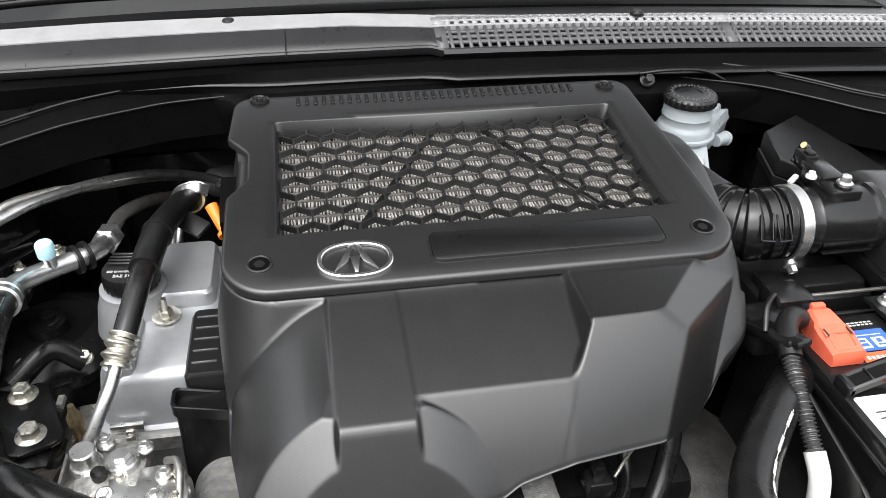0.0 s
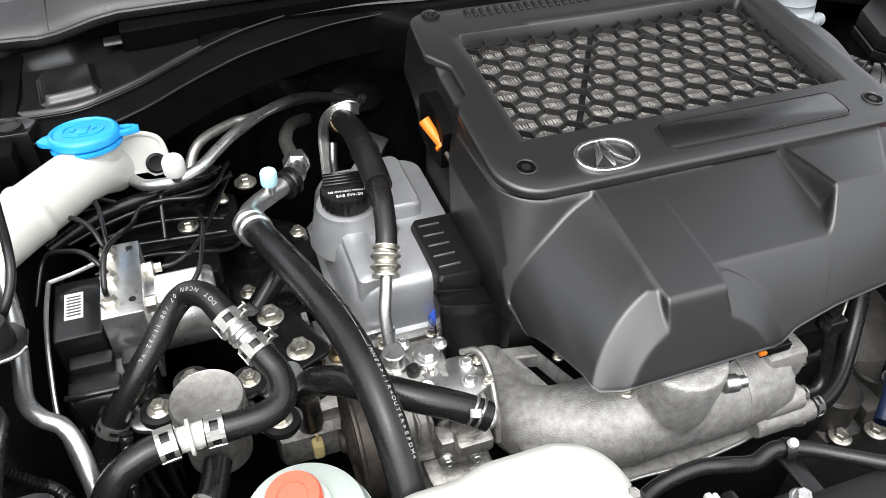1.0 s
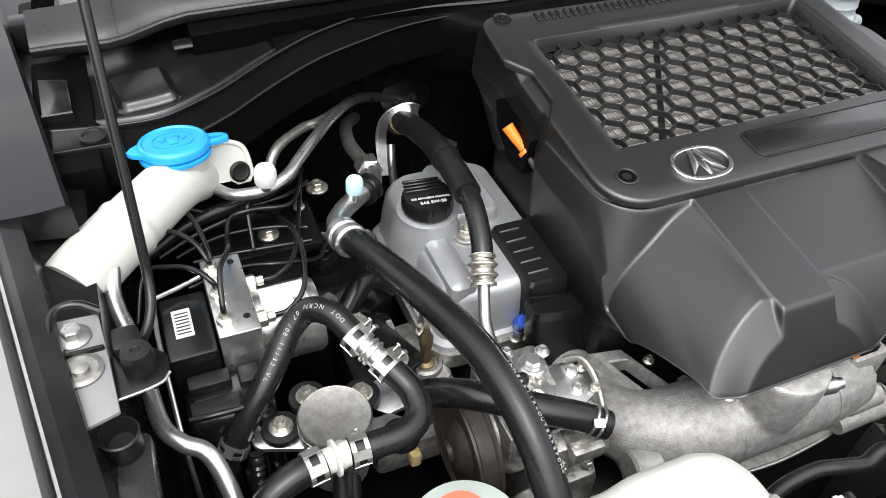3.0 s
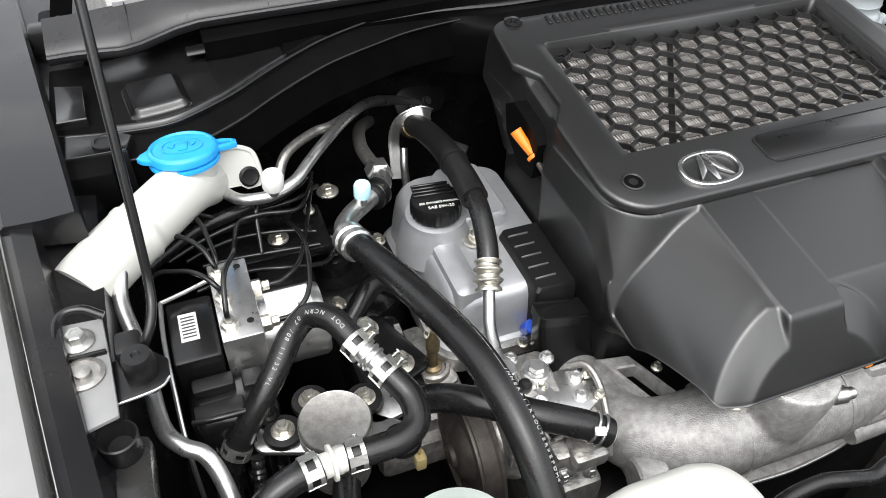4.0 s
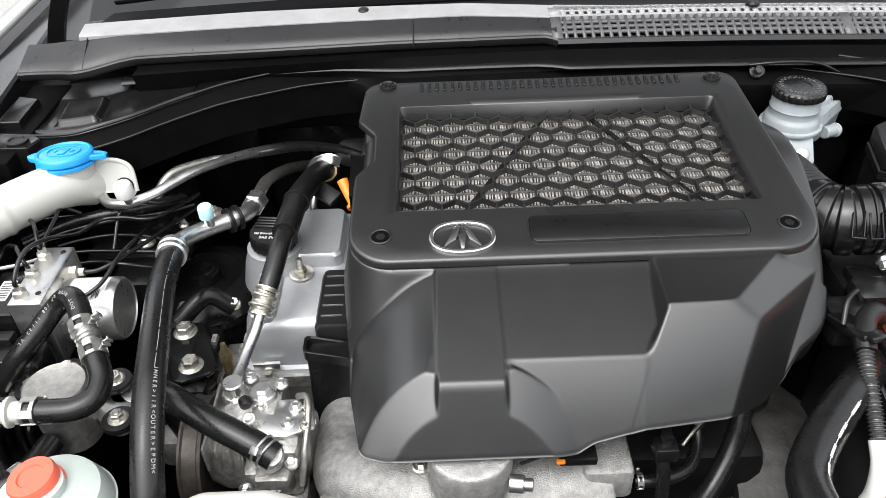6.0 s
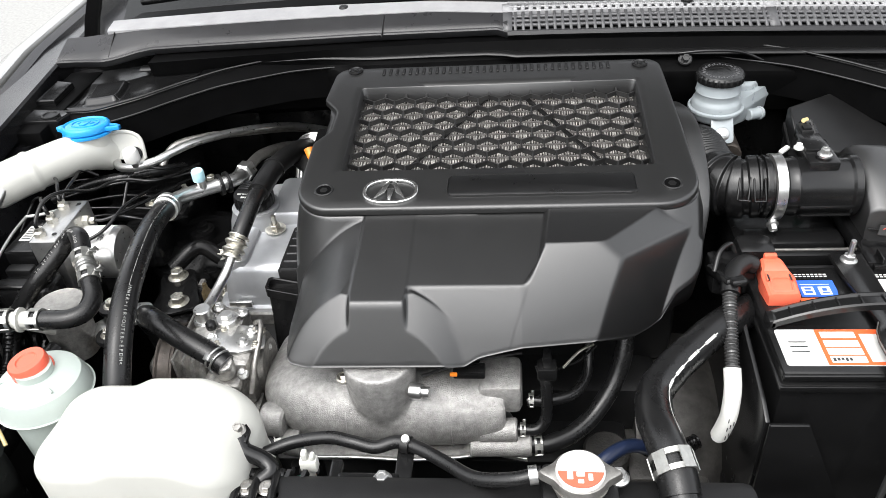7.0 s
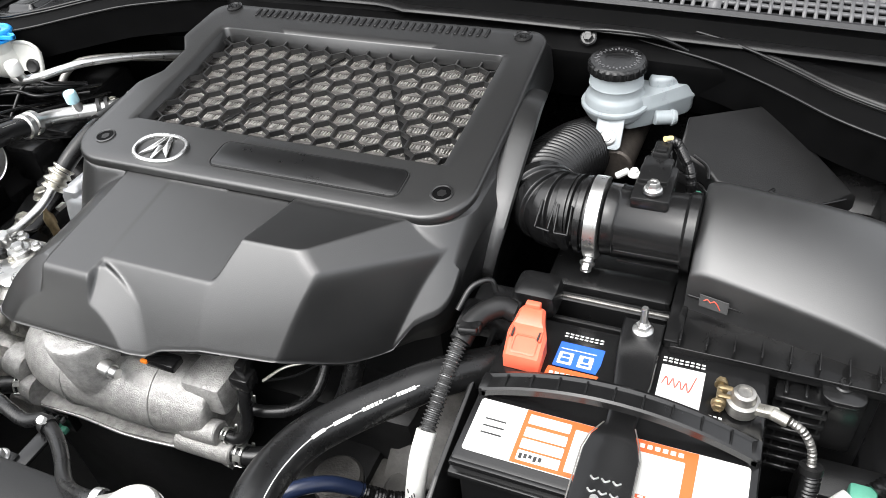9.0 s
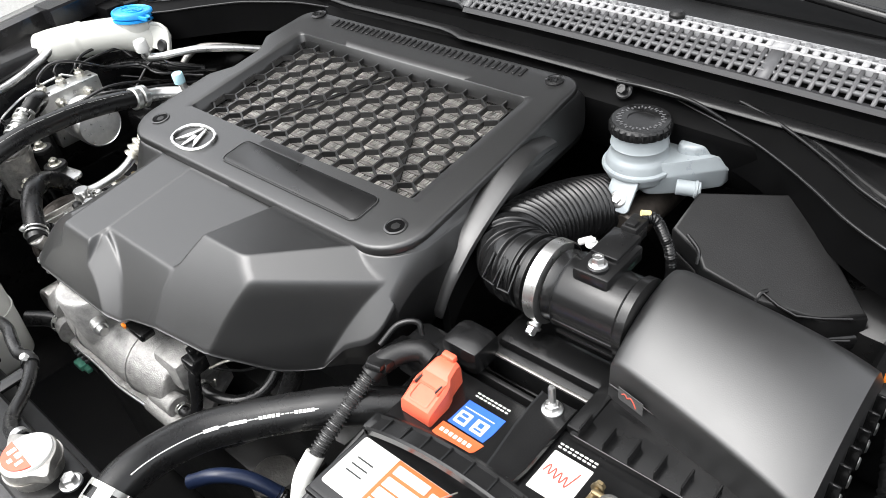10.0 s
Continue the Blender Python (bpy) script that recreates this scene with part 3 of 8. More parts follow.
def cover_main(x, y):
    """The folded facets of the cover's front, without the corner and the boss."""
    p1 = 0.9610 + 0.125 * (y + 0.037)
    line = 0.060 + 0.10 * (y + 0.037) - 0.45 * np.maximum(-0.119 - y, 0)
    p2 = 0.9680 - 0.135 * (y + 0.045)
    diag = (x - 0.116) * 0.762 - (y + 0.117) * 0.648
    band = p2 - 0.72 * diag
    wall = 0.914 - 4.5 * ((x - 0.155) * 0.72 - (y + 0.125) * 0.69)
    facet = 0.9775 + 0.80 * (y + 0.118)
    drop = 0.9505 + 1.55 * (y + 0.153) - 0.20 * np.maximum(x - 0.03, 0)
    block = smin(smin(facet, drop, 0.024), smin(band, wall, 0.012), 0.007)
    right = smin(p2, block, 0.0016)
    return smin(p1 + step(x - line, 0.009) * (right - p1), smin(facet, drop, 0.024), 0.0016), p1


def in_boss(x, y, z):
    deep = y - (-0.188 + (z - 0.919) / 1.88)
    r = np.sqrt((x + 0.123) ** 2 + np.maximum(z - 0.845, 0) ** 2)
    return (deep >= 0) & (r <= 0.080 + 1.75 * np.minimum(deep, 0.0155) - 0.25 * (x > -0.123) * np.maximum(deep - 0.0155, 0))


def boss_height(x, y):
    """A flat round boss that leans out of the front, with a sloping rim."""
    top = np.full_like(x, 0.80)
    for z in np.linspace(0.87, 0.975, 106):
        top = np.where(in_boss(x, y, z), z, top)
    lo, hi = top, top + 0.001
    for _ in range(8):
        z = (lo + hi) / 2
        inside = in_boss(x, y, z)
        lo, hi = np.where(inside, z, lo), np.where(inside, hi, z)
    return lo


def plate_edge(x, y):
    """How far outside the top plate's round-cornered front a place lies."""
    r = 0.048
    u, w = np.abs(x) - (0.2405 - r), (-0.0365 + r) - y
    return np.hypot(np.maximum(u, 0), np.maximum(w, 0)) + np.minimum(np.maximum(u, w), 0) - r


def cover_height(x, y):
    """The top of the moulded cover: a flat shelf under the top plate, folded facets in front."""
    x, y = np.asarray(x, float), np.asarray(y, float)
    main, p1 = cover_main(x, y)
    # below the plate's corner by the battery a flared skirt stands behind the folded block
    skirt = 0.9625 - 1.40 * np.maximum(plate_edge(x, y), 0)
    main = np.where(x > 0.12, smax(main, skirt, 0.003), main)
    # rounded shoulder on the other side of the boss
    u = np.clip((-0.135 - x) / 0.107, 0, 0.999)
    aside = 0.095 * (1 - (1 - u ** 1.6) ** (1 / 1.6))
    main = np.where(x < -0.122, smin(p1 - aside, 0.9545 + 1.55 * (y + 0.153), 0.030), main)
    main = np.where(x < -0.02, smax(main, 0.9605 - 2.3 * np.maximum(plate_edge(x, y), 0), 0.004), main)
    boss = sum(boss_height(x + a, y + b) for a, b in ((0, -0.0012), (0.0012, 0), (-0.0012, 0), (0, 0.0012))) / 4
    front = smax(main, np.minimum(boss, p1 - 0.0015), 0.0030 + 0.008 * np.clip((-0.150 - x) / 0.025, 0, 1))
    # the flat strip that runs down into the boss
    strip = smin(p1 + 0.0006, 0.919 + 1.88 * (y + 0.188), 0.0055)
    inside = step(0.0305 - np.abs(x + 0.1225), 0.0045)
    front = front + inside * np.maximum(strip - front, 0)
    shelf = step(-0.0045 - plate_edge(x, y), 0.009)
    return front * (1 - shelf) + (cover_top(y) - 0.0075) * shelf


def corners(points, radii, n=8):
    """The points of a many-sided outline with each corner rounded."""
    out = []
    m = len(points)
    for i in range(m):
        a, b, c = V2(points[i - 1]), V2(points[i]), V2(points[(i + 1) % m])
        u, w = (a - b).normalized(), (c - b).normalized()
        half = math.acos(max(-1, min(1, u.dot(w)))) / 2
        r = radii[i]
        d = min(r / math.tan(half), (a - b).length * 0.48, (c - b).length * 0.48)
        r = d * math.tan(half)
        mid = b + (u + w).normalized() * (r / math.sin(half))
        s, e = b + u * d - mid, b + w * d - mid
        a0, a1 = math.atan2(s.y, s.x), math.atan2(e.y, e.x)
        turn = (a1 - a0 + math.pi) % (2 * math.pi) - math.pi
        out += [mid + r * V2((math.cos(a0 + turn * k / n), math.sin(a0 + turn * k / n))) for k in range(n + 1)]
    return out


V2 = Vector


def along(outline, step_size):
    """The outline again, in even steps."""
    pts = [V2(p) for p in outline] + [V2(outline[0])]
    run = [0.0]
    for a, b in zip(pts, pts[1:]):
        run.append(run[-1] + (b - a).length)
    n = int(run[-1] / step_size)
    xs = np.interp(np.linspace(0, run[-1], n, endpoint=False), run, [p.x for p in pts])
    ys = np.interp(np.linspace(0, run[-1], n, endpoint=False), run, [p.y for p in pts])
    return [V2((x, y)) for x, y in zip(xs, ys)]


def reach(outline, centre, way):
    """Where a ray from the centre leaves the outline."""
    best = None
    for i in range(len(outline)):
        a, b = outline[i - 1] - centre, outline[i] - centre
        e = b - a
        den = way.x * e.y - way.y * e.x
        if abs(den) < 1e-12:
            continue
        t = (a.x * e.y - a.y * e.x) / den
        s = (a.x * way.y - a.y * way.x) / den
        if t > 0 and -1e-9 <= s <= 1 + 1e-9 and (best is None or t > best):
            best = t
    return centre + way * best


HOLE = corners([(0.193, 0.231), (-0.192, 0.231), (-0.192, 0.038), (0.193, 0.038)], [0.005] * 4)
RIM = corners([(0.232, 0.288), (-0.236, 0.288), (-0.242, 0.205), (-0.221, 0.176), (-0.221, 0.128), (-0.240, 0.100), (-0.241, -0.0365), (0.240, -0.0365), (0.238, 0.12)],
              [0.022, 0.022, 0.008, 0.010, 0.010, 0.012, 0.046, 0.050, 0.2])


def build_plate():
    c = V2((0.0, 0.13))
    ways = [(p - c).normalized() for p in along(RIM, 0.004)]
    inner = [reach(HOLE, c, w) for w in ways]
    outer = [reach(RIM, c, w) for w in ways]
    rings = [[(p.x, p.y, cover_top(p.y) - 0.018) for p in (i - w * 0.004 for i, w in zip(inner, ways))], [(p.x, p.y, cover_top(p.y) - 0.0012) for p in inner]]
    rings.append([(p.x, p.y, cover_top(p.y)) for p in (i + w * 0.0012 for i, w in zip(inner, ways))])
    for f in (0.25, 0.5, 0.75):
        rings.append([(p.x, p.y, cover_top(p.y)) for p in (i.lerp(o, f) for i, o in zip(inner, outer))])
    for g, dz in ((0.0042, 0), (0.0022, -0.0006), (0.0008, -0.0020), (0.0, -0.0042), (0.0, -0.0085), (0.006, -0.0085)):
        rings.append([(p.x, p.y, cover_top(p.y) + dz) for p in (o - w * g for o, w in zip(outer, ways))])
    return loft(rings, caps=False)


def build_cover():
    low = corners([(0.238, 0.294), (-0.242, 0.294), (-0.248, 0.208), (-0.236, 0.178), (-0.236, 0.126), (-0.249, 0.098), (-0.250, 0.0), (-0.243, -0.10), (-0.224, -0.199), (-0.195, -0.208), (-0.050, -0.2075), (-0.016, -0.196), (0.109, -0.180), (0.156, -0.140), (0.206, -0.091), (0.236, -0.074), (0.250, 0.02), (0.246, 0.12)],
                  [0.02, 0.02, 0.01, 0.01, 0.01, 0.012, 0.2, 0.2, 0.012, 0.03, 0.03, 0.05, 0.018, 0.3, 0.012, 0.05, 0.2, 0.2])
    deep = [(180, 0.84), (172, 0.835), (200, 0.815), (215, 0.83), (228, 0.868), (242, 0.876), (262, 0.880), (290, 0.873), (302, 0.857), (314, 0.858), (321, 0.861), (330, 0.867), (338, 0.880), (345, 0.905), (352, 0.925), (360, 0.93)]
    c = V2((0.0, 0.12))
    outer = along(low, 0.0014)
    ways = [(p - c).normalized() for p in outer]
    inner = [V2((max(-0.191, min(0.191, p.x * 0.98)), max(0.039, min(0.230, p.y)))) for p in outer]
    angle = [math.degrees(math.atan2(w.y, w.x)) % 360 for w in ways]
    key = sorted(deep + [(0, 0.93), (40, 0.94), (140, 0.94), (150, 0.93), (165, 0.87)])
    zlow = np.interp(angle, [k for k, _ in key], [z for _, z in key])
    edge = cover_height([p.x for p in outer], [p.y for p in outer])
    ahead = step(-0.085 - np.array([p.y for p in outer]), 0.07) * (1 - step(np.array([p.x for p in outer]) - 0.140, 0.05))
    zlow = np.minimum(zlow, edge - 0.003) * (1 - ahead) + (edge - 0.003) * ahead
    zlow = np.where(np.array([p.x for p in outer]) > 0.02, np.maximum(zlow, 0.857), zlow)
    runs = [0.0] + list(np.linspace(0.03, 0.92, 135)) + list(np.linspace(0.924, 0.996, 20))
    bm = bmesh.new()
    made = []
    for s in runs:
        ring = [i.lerp(o, s) for i, o in zip(inner, outer)]
        xs, ys = np.array([p.x for p in ring]), np.array([p.y for p in ring])
        zs = cover_height(xs, ys)
        gap = np.array([(o - p).length for o, p in zip(outer, ring)])
        fall = np.where(ys > -0.045, np.clip((0.014 - gap) / 0.014, 0, 1) ** 2 * 0.014, np.clip((0.003 - gap) / 0.003, 0, 1) ** 2 * 0.003)
        zs = np.maximum(zs - fall, zlow + 0.004)
        made.append([bm.verts.new((p.x, p.y, z)) for p, z in zip(ring, zs)])
    ztop = [v.co.z for v in made[-1]]
    for f in (0.03, 0.07, 0.16, 0.4, 1.0):
        made.append([bm.verts.new((o.x - w.x * 0.005 * f, o.y - w.y * 0.005 * f, zt + (zb - zt) * f)) for o, w, zt, zb in zip(outer, ways, ztop, zlow)])
    made.append([bm.verts.new((o.x - w.x * 0.009, o.y - w.y * 0.009, zb)) for o, w, zb in zip(outer, ways, zlow)])
    made.append([bm.verts.new((o.x - w.x * 0.030, o.y - w.y * 0.030, zb)) for o, w, zb in zip(outer, ways, zlow)])
    m = len(outer)
    for a, b in zip(made, made[1:]):
        for k in range(m):
            bm.faces.new((a[k], b[k], b[(k + 1) % m], a[(k + 1) % m]))
    bmesh.ops.recalc_face_normals(bm, faces=bm.faces)
    return smooth(bm)


cover = thing("engine_cover", (0, 0.05, 0.88), "matt black moulded plastic engine cover with a honeycomb grille", "engine cover")
part("shell", build_cover(), PLASTIC, cover, sharp=0)
part("top_plate", build_plate(), PLASTIC, cover, sharp=50)


def on_top(x, y, up=0.0):
    return Vector((x, y, cover_top(y) + up))


TOP = pose(0, 0, 0, math.degrees(math.atan(0.115)))


def top_frame(x, y, up=0.0):
    return Matrix.Translation(on_top(x, y, up)) @ TOP


# honeycomb grille: an open lattice of hexagon cells
def honeycomb():
    bm = bmesh.new()
    w = 0.0295
    r = w / math.sqrt(3)
    cols, rows = 13, 9
    pitch = r * 1.5
    seen_edges = set()
    def vert(x, y):
        return (round(x, 5), round(y, 5))
    for j in range(rows):
        for i in range(cols + 1):
            cx = -0.188 + w * (i + (0.5 if j % 2 else 0.0))
            cy = 0.040 + r * 0.6 + pitch * j
            pts = [vert(cx + r * math.sin(radians(60 * k)), cy + r * math.cos(radians(60 * k))) for k in range(6)]
            for k in range(6):
                a, b = sorted((pts[k], pts[(k + 1) % 6]))
                if (a, b) in seen_edges:
                    continue
                mx, my = (a[0] + b[0]) / 2, (a[1] + b[1]) / 2
                if -0.196 < mx < 0.196 and 0.036 < my < 0.236:
                    seen_edges.add((a, b))
    for (a, b) in seen_edges:
        va, vb = Vector((*a, 0)), Vector((*b, 0))
        d = (vb - va).normalized()
        nrm = Vector((-d.y, d.x, 0))
        va, vb = va - d * 0.0012, vb + d * 0.0012
        ring = []
        for p in (va, vb):
            z = cover_top(p.y) - 0.010
            p.x = max(-0.196, min(0.196, p.x))
            ring.append([bm.verts.new((p.x + nrm.x * o, p.y + nrm.y * o, z + dz)) for o, dz in ((-0.0013, -0.0062), (-0.0010, 0.0), (0.0010, 0.0), (0.0013, -0.0062))])
        for k in range(4):
            bm.faces.new((ring[0][k], ring[0][(k + 1) % 4], ring[1][(k + 1) % 4], ring[1][k]))
        bm.faces.new(ring[0][::-1])
        bm.faces.new(ring[1])
    bmesh.ops.recalc_face_normals(bm, faces=bm.faces)
    return bm


part("grille", honeycomb(), PLASTIC, cover, "black honeycomb grille", 0)
for a, b in (((-0.02, 0.225), (-0.125, 0.05)), ((0.045, 0.225), (0.150, 0.05))):
    part("brace", moved(box(-0.11, 0.11, -0.0035, 0.0035, -0.002, 0.0, 0.0008, 1), frame_at((on_top(*a, -0.0220) + on_top(*b, -0.0220)) / 2, on_top(*b) - on_top(*a))), DARK, cover, "black diagonal bar under the grille")
# dipstick in the notch of the cover's side
dip = thing("dipstick_handle", (-0.25, 0.135, 0.92), "bright orange dipstick handle beside the cover", "dipstick")
part("handle", joined(sweep([(-0.2610, 0.146, 0.953), (-0.2575, 0.140, 0.947), (-0.2530, 0.132, 0.940), (-0.2490, 0.125, 0.934)], lambda f: 0.0068 - 0.0016 * f, 14, 6), lathe([(0.0085, -0.002), (0.0085, 0.002), (0.004, 0.003)], 18, (-0.2475, 0.1225, 0.9315), (-0.3, 0.75, 0.5))), ORANGE, dip)
part("stem", rod((-0.2475, 0.1225, 0.931), (-0.239, 0.106, 0.914), 0.0035, 12), IRON, dip)
# sunk nameplate and its rim
part("nameplate", moved(plate(rounded(-0.110, 0.110, -0.019, 0.019, 0.008), -0.0005, 0.0016, 0.0012), top_frame(0.055, 0.003)), material("smooth black plastic", (0.006, 0.006, 0.0062), 0.30, spec=0.5), cover, "blank black nameplate recess")
part("nameplate_rim", moved(loft([[(x, y, z) for x, y in rounded(-0.110 - g, 0.110 + g, -0.019 - g, 0.019 + g, 0.008 + g)] for g, z in ((0, 0), (0.0005, 0.0016), (0.0016, 0.0016), (0.002, 0))], caps=False), top_frame(0.055, 0.003)), PLASTIC, cover)
# oval badge: ring and a plain wedge
oval = lambda rx, ry, z: [(rx * math.copysign(abs(math.cos(a)) ** 0.85, math.cos(a)), ry * math.copysign(abs(math.sin(a)) ** 0.85, math.sin(a)), z) for a in (2 * math.pi * i / 48 for i in range(48))]
badge = part("badge", moved(loft([oval(0.0335, 0.0235, 0.0), oval(0.0335, 0.0235, 0.003), oval(0.0325, 0.0225, 0.004), oval(0.0300, 0.0200, 0.004), oval(0.0292, 0.0192, 0.003), oval(0.0292, 0.0192, 0.0005)], caps=False), top_frame(-0.124, -0.006)), BADGE, cover, "chrome oval badge with a plain wedge shape")
part("badge_wedge", moved(joined(
    plate([(-0.0050, 0.0180), (-0.0008, 0.0180), (-0.0065, -0.004), (-0.0190, -0.0150)], 0.0005, 0.0035, 0.0006),
    plate([(0.0050, 0.0180), (0.0190, -0.0150), (0.0065, -0.004), (0.0008, 0.0180)], 0.0005, 0.0035, 0.0006),
    plate([(-0.0045, 0.004), (0.0045, 0.004), (0.0015, -0.0175), (-0.0015, -0.0175)], 0.0005, 0.0028, 0.0005)), top_frame(-0.124, -0.006)), BADGE, badge)
for x, y in ((-0.207, 0.0), (0.207, 0.0)):
    well = part("screw_well", moved(lathe([(0.0122, -0.001), (0.0118, 0.0012), (0.0100, 0.0016), (0.0092, 0.0005), (0.0085, -0.001)], 30), top_frame(x, y)), PLASTIC, cover, "rimmed fixing hole")
    # a flat black disc carries the shade of each fixing hole
    part("hole", moved(lathe([(0.0092, 0.0002), (0.0092, 0.0005), (0.0004, 0.0005)], 26), top_frame(x, y)), NEARBLACK, well, "flat black disc for the shaded hole")
    part("screw", moved(lathe([(0.0050, 0.0004), (0.0050, 0.0007), (0.0030, 0.0008), (0.0004, 0.0008)], 6), top_frame(x, y)), DARK, well)
for x, y in ((-0.208, 0.279), (0.203, 0.272)):
    part("grommet", moved(lathe([(0.011, -0.001), (0.011, 0.002), (0.008, 0.003), (0.007, 0.0015), (0.004, 0.0015), (0.003, 0.004), (0.0005, 0.004)], 20), top_frame(x, y)), SHINY, cover)
for i in range(34):
    x = -0.165 + 0.0098 * i
    part("vent_rib", moved(box(-0.0022, 0.0022, -0.008, 0.008, -0.001, 0.0018, 0.0008, 1), top_frame(x, 0.272)), DARK, cover)

# ear on the battery side that cups the intake
arch = spline([(0.246, 0.000, 0.885), (0.250, 0.012, 0.910), (0.254, 0.026, 0.930), (0.256, 0.048, 0.949), (0.256, 0.085, 0.968), (0.255, 0.125, 0.982), (0.251, 0.165, 0.986), (0.245, 0.205, 0.978)], 8)
part("ear", loft([[(p.x + dx, p.y, p.z + dz) for dx, dz in ((-0.020, 0.0020), (0.000, 0.0015), (0.006, -0.001), (0.0075, -0.005), (0.005, -0.008), (-0.020, -0.008))] for p in arch]), PLASTIC, cover)
part("ear_web", loft([[(0.236, p.y + 0.004, p.z - 0.006), (0.247, p.y + 0.004, p.z - 0.007), (0.247, p.y + 0.004, p.z - 0.07), (0.236, p.y + 0.004, p.z - 0.07)] for p in arch[8:40]]), PLASTIC, cover)
# a black sheet round the dipstick stands in for the side opening's shade
part("opening_shade", loft([[(-0.2505 + 0.018 * f, y, z) for y, z in ((0.112, 0.952), (0.128, 0.962), (0.176, 0.968), (0.196, 0.955), (0.188, 0.925), (0.150, 0.900), (0.118, 0.905))] for f in (0.0, 1.0)]), NEARBLACK, cover, "black sheet standing in for the shaded side opening")

# intercooler core below the grille
ic = thing("intercooler", (0, 0.135, 0.93), "dusty aluminium intercooler core under the grille", "intercooler")
part("core", loft([[(-0.20, y, cover_top(y) - 0.060), (-0.20, y, cover_top(y) - 0.0295), (0.20, y, cover_top(y) - 0.0295), (0.20, y, cover_top(y) - 0.060)] for y in (0.032, 0.24)]), CORE, ic)
fins = bmesh.new()
for j in range(15):
    y0 = 0.042 + 0.0132 * j
    part("tube", loft([[(x, y0 + dy, cover_top(y0) - 0.0265 + dz) for dy, dz in ((-0.0020, -0.004), (-0.0018, 0.0016), (0.0018, 0.0016), (0.0020, -0.004))] for x in (-0.198, 0.198)]), TUBE, ic)
    z = cover_top(y0 + 0.0066) - 0.0250
    for i in range(112):
        x = -0.197 + 0.00355 * i + 0.0004 * math.sin(i * 2.3 + j)
        half, lean_by = 0.00085 + 0.0003 * math.sin(i * 1.7 + 3 * j), 0.0007 * math.sin(i * 0.9 + 2 * j)
        ya, yb = y0 + 0.0022, y0 + 0.0110
        top = [fins.verts.new(p) for p in ((x - half, ya, z), (x + half, ya, z), (x + half + lean_by, yb, z), (x - half + lean_by, yb, z))]
        low = [fins.verts.new((v.co.x, v.co.y, z - 0.006)) for v in top]
        fins.faces.new(top)
        for k in range(4):
            fins.faces.new((top[k], low[k], low[(k + 1) % 4], top[(k + 1) % 4]))
tagged(part("fin_core", fins, FIN, ic, "crimped cooling fins", 0), kind="stuff")


# ---- engine and the belt side ----
V = Vector


def corrugated(r, ridges, depth=0.0025):
    return lambda f: r + depth * (0.5 + 0.5 * math.cos(2 * math.pi * ridges * f))


def hose(name, pts, r, label, category="hose", mat=None, seg=16, n=10, group=""):
    """A hose as a thing, its origin at its first end."""
    ob = thing(name, pts[0], label, category, group)
    part("tube", sweep(pts, r, seg, n), mat or HOSE, ob)
    return ob


block = thing("engine_block", (-0.05, 0.05, 0.42), "dark grimy engine block below the cover", "engine")
part("crankcase", box(-0.36, 0.20, -0.12, 0.24, 0.42, 0.755, 0.02), DARK, block)
part("cylinder_head", box(-0.24, 0.22, -0.06, 0.22, 0.74, 0.90, 0.02), DARK, block)
part("front_casting", box(-0.30, 0.16, -0.185, -0.10, 0.45, 0.70, 0.015), DARK, block)
gear = thing("gearbox", (0.22, -0.05, 0.42), "dull grey cast gearbox housing low in the bay", "gearbox")
part("housing", joined(lathe([(0.02, 0.0), (0.13, 0.01), (0.14, 0.05), (0.135, 0.10), (0.09, 0.16), (0.03, 0.165)], 40, (0.16, -0.05, 0.60), (1, 0, 0)),
                       box(0.10, 0.26, -0.21, -0.02, 0.45, 0.665, 0.02), rod((0.13, -0.17, 0.64), (0.13, -0.17, 0.71), 0.028, 24), rod((0.20, -0.155, 0.64), (0.20, -0.155, 0.70), 0.022, 24),
                       box(0.155, 0.185, -0.20, -0.12, 0.66, 0.69, 0.006)), GEAR, gear)
for x, y in ((0.12, -0.205), (0.165, -0.212), (0.21, -0.205)):
    bolt((x, y, 0.668), parent=gear)

# valve cover with the filler neck
head = thing("valve_cover", (-0.33, 0.13, 0.73), "silver painted valve cover with a raised filler neck", "valve cover")
rings = []
for z, g in ((0.772, -0.004), (0.779, -0.004), (0.781, 0.003), (0.81, 0.006), (0.832, 0.010), (0.840, 0.015), (0.843, 0.022)):
    rings.append([(x, y, z) for x, y in rounded(-0.388 + g, -0.245, 0.012 + g * 0.8, 0.235, 0.026, 8)])
part("body", joined(loft(rings), lathe([(0.046, -0.02), (0.040, 0.010), (0.0355, 0.022), (0.0345, 0.026), (0.0345, 0.030), (0.030, 0.031)], 40, (-0.354, 0.140, 0.836)),
                    loft([[(x, y, z) for x, y in rounded(-0.374 + g, -0.338 - g, 0.022 + g, 0.12, 0.007)] for z, g in ((0.80, 0), (0.838, 0.002), (0.848, 0.004), (0.852, 0.010))]),
                    loft([[(x, y, z) for x, y in rounded(-0.333 + g, -0.27 - g, 0.120 + g, 0.22, 0.010)] for z, g in ((0.82, 0), (0.858, 0.001), (0.862, 0.004))])), HEAD, head)
part("gasket_flange", loft([[(x, y, z) for x, y in rounded(-0.396, -0.24, 0.004, 0.24, 0.03, 8)] for z in (0.752, 0.754, 0.770, 0.772)]), GRUBBY, head)
part("name_tab", box(-0.372, -0.340, 0.006, 0.0115, 0.783, 0.792, 0.001), ALU, head)
bolt((-0.3195, 0.106, 0.846), size=0.0075, washer=0.015, stud=0.014, parent=head)
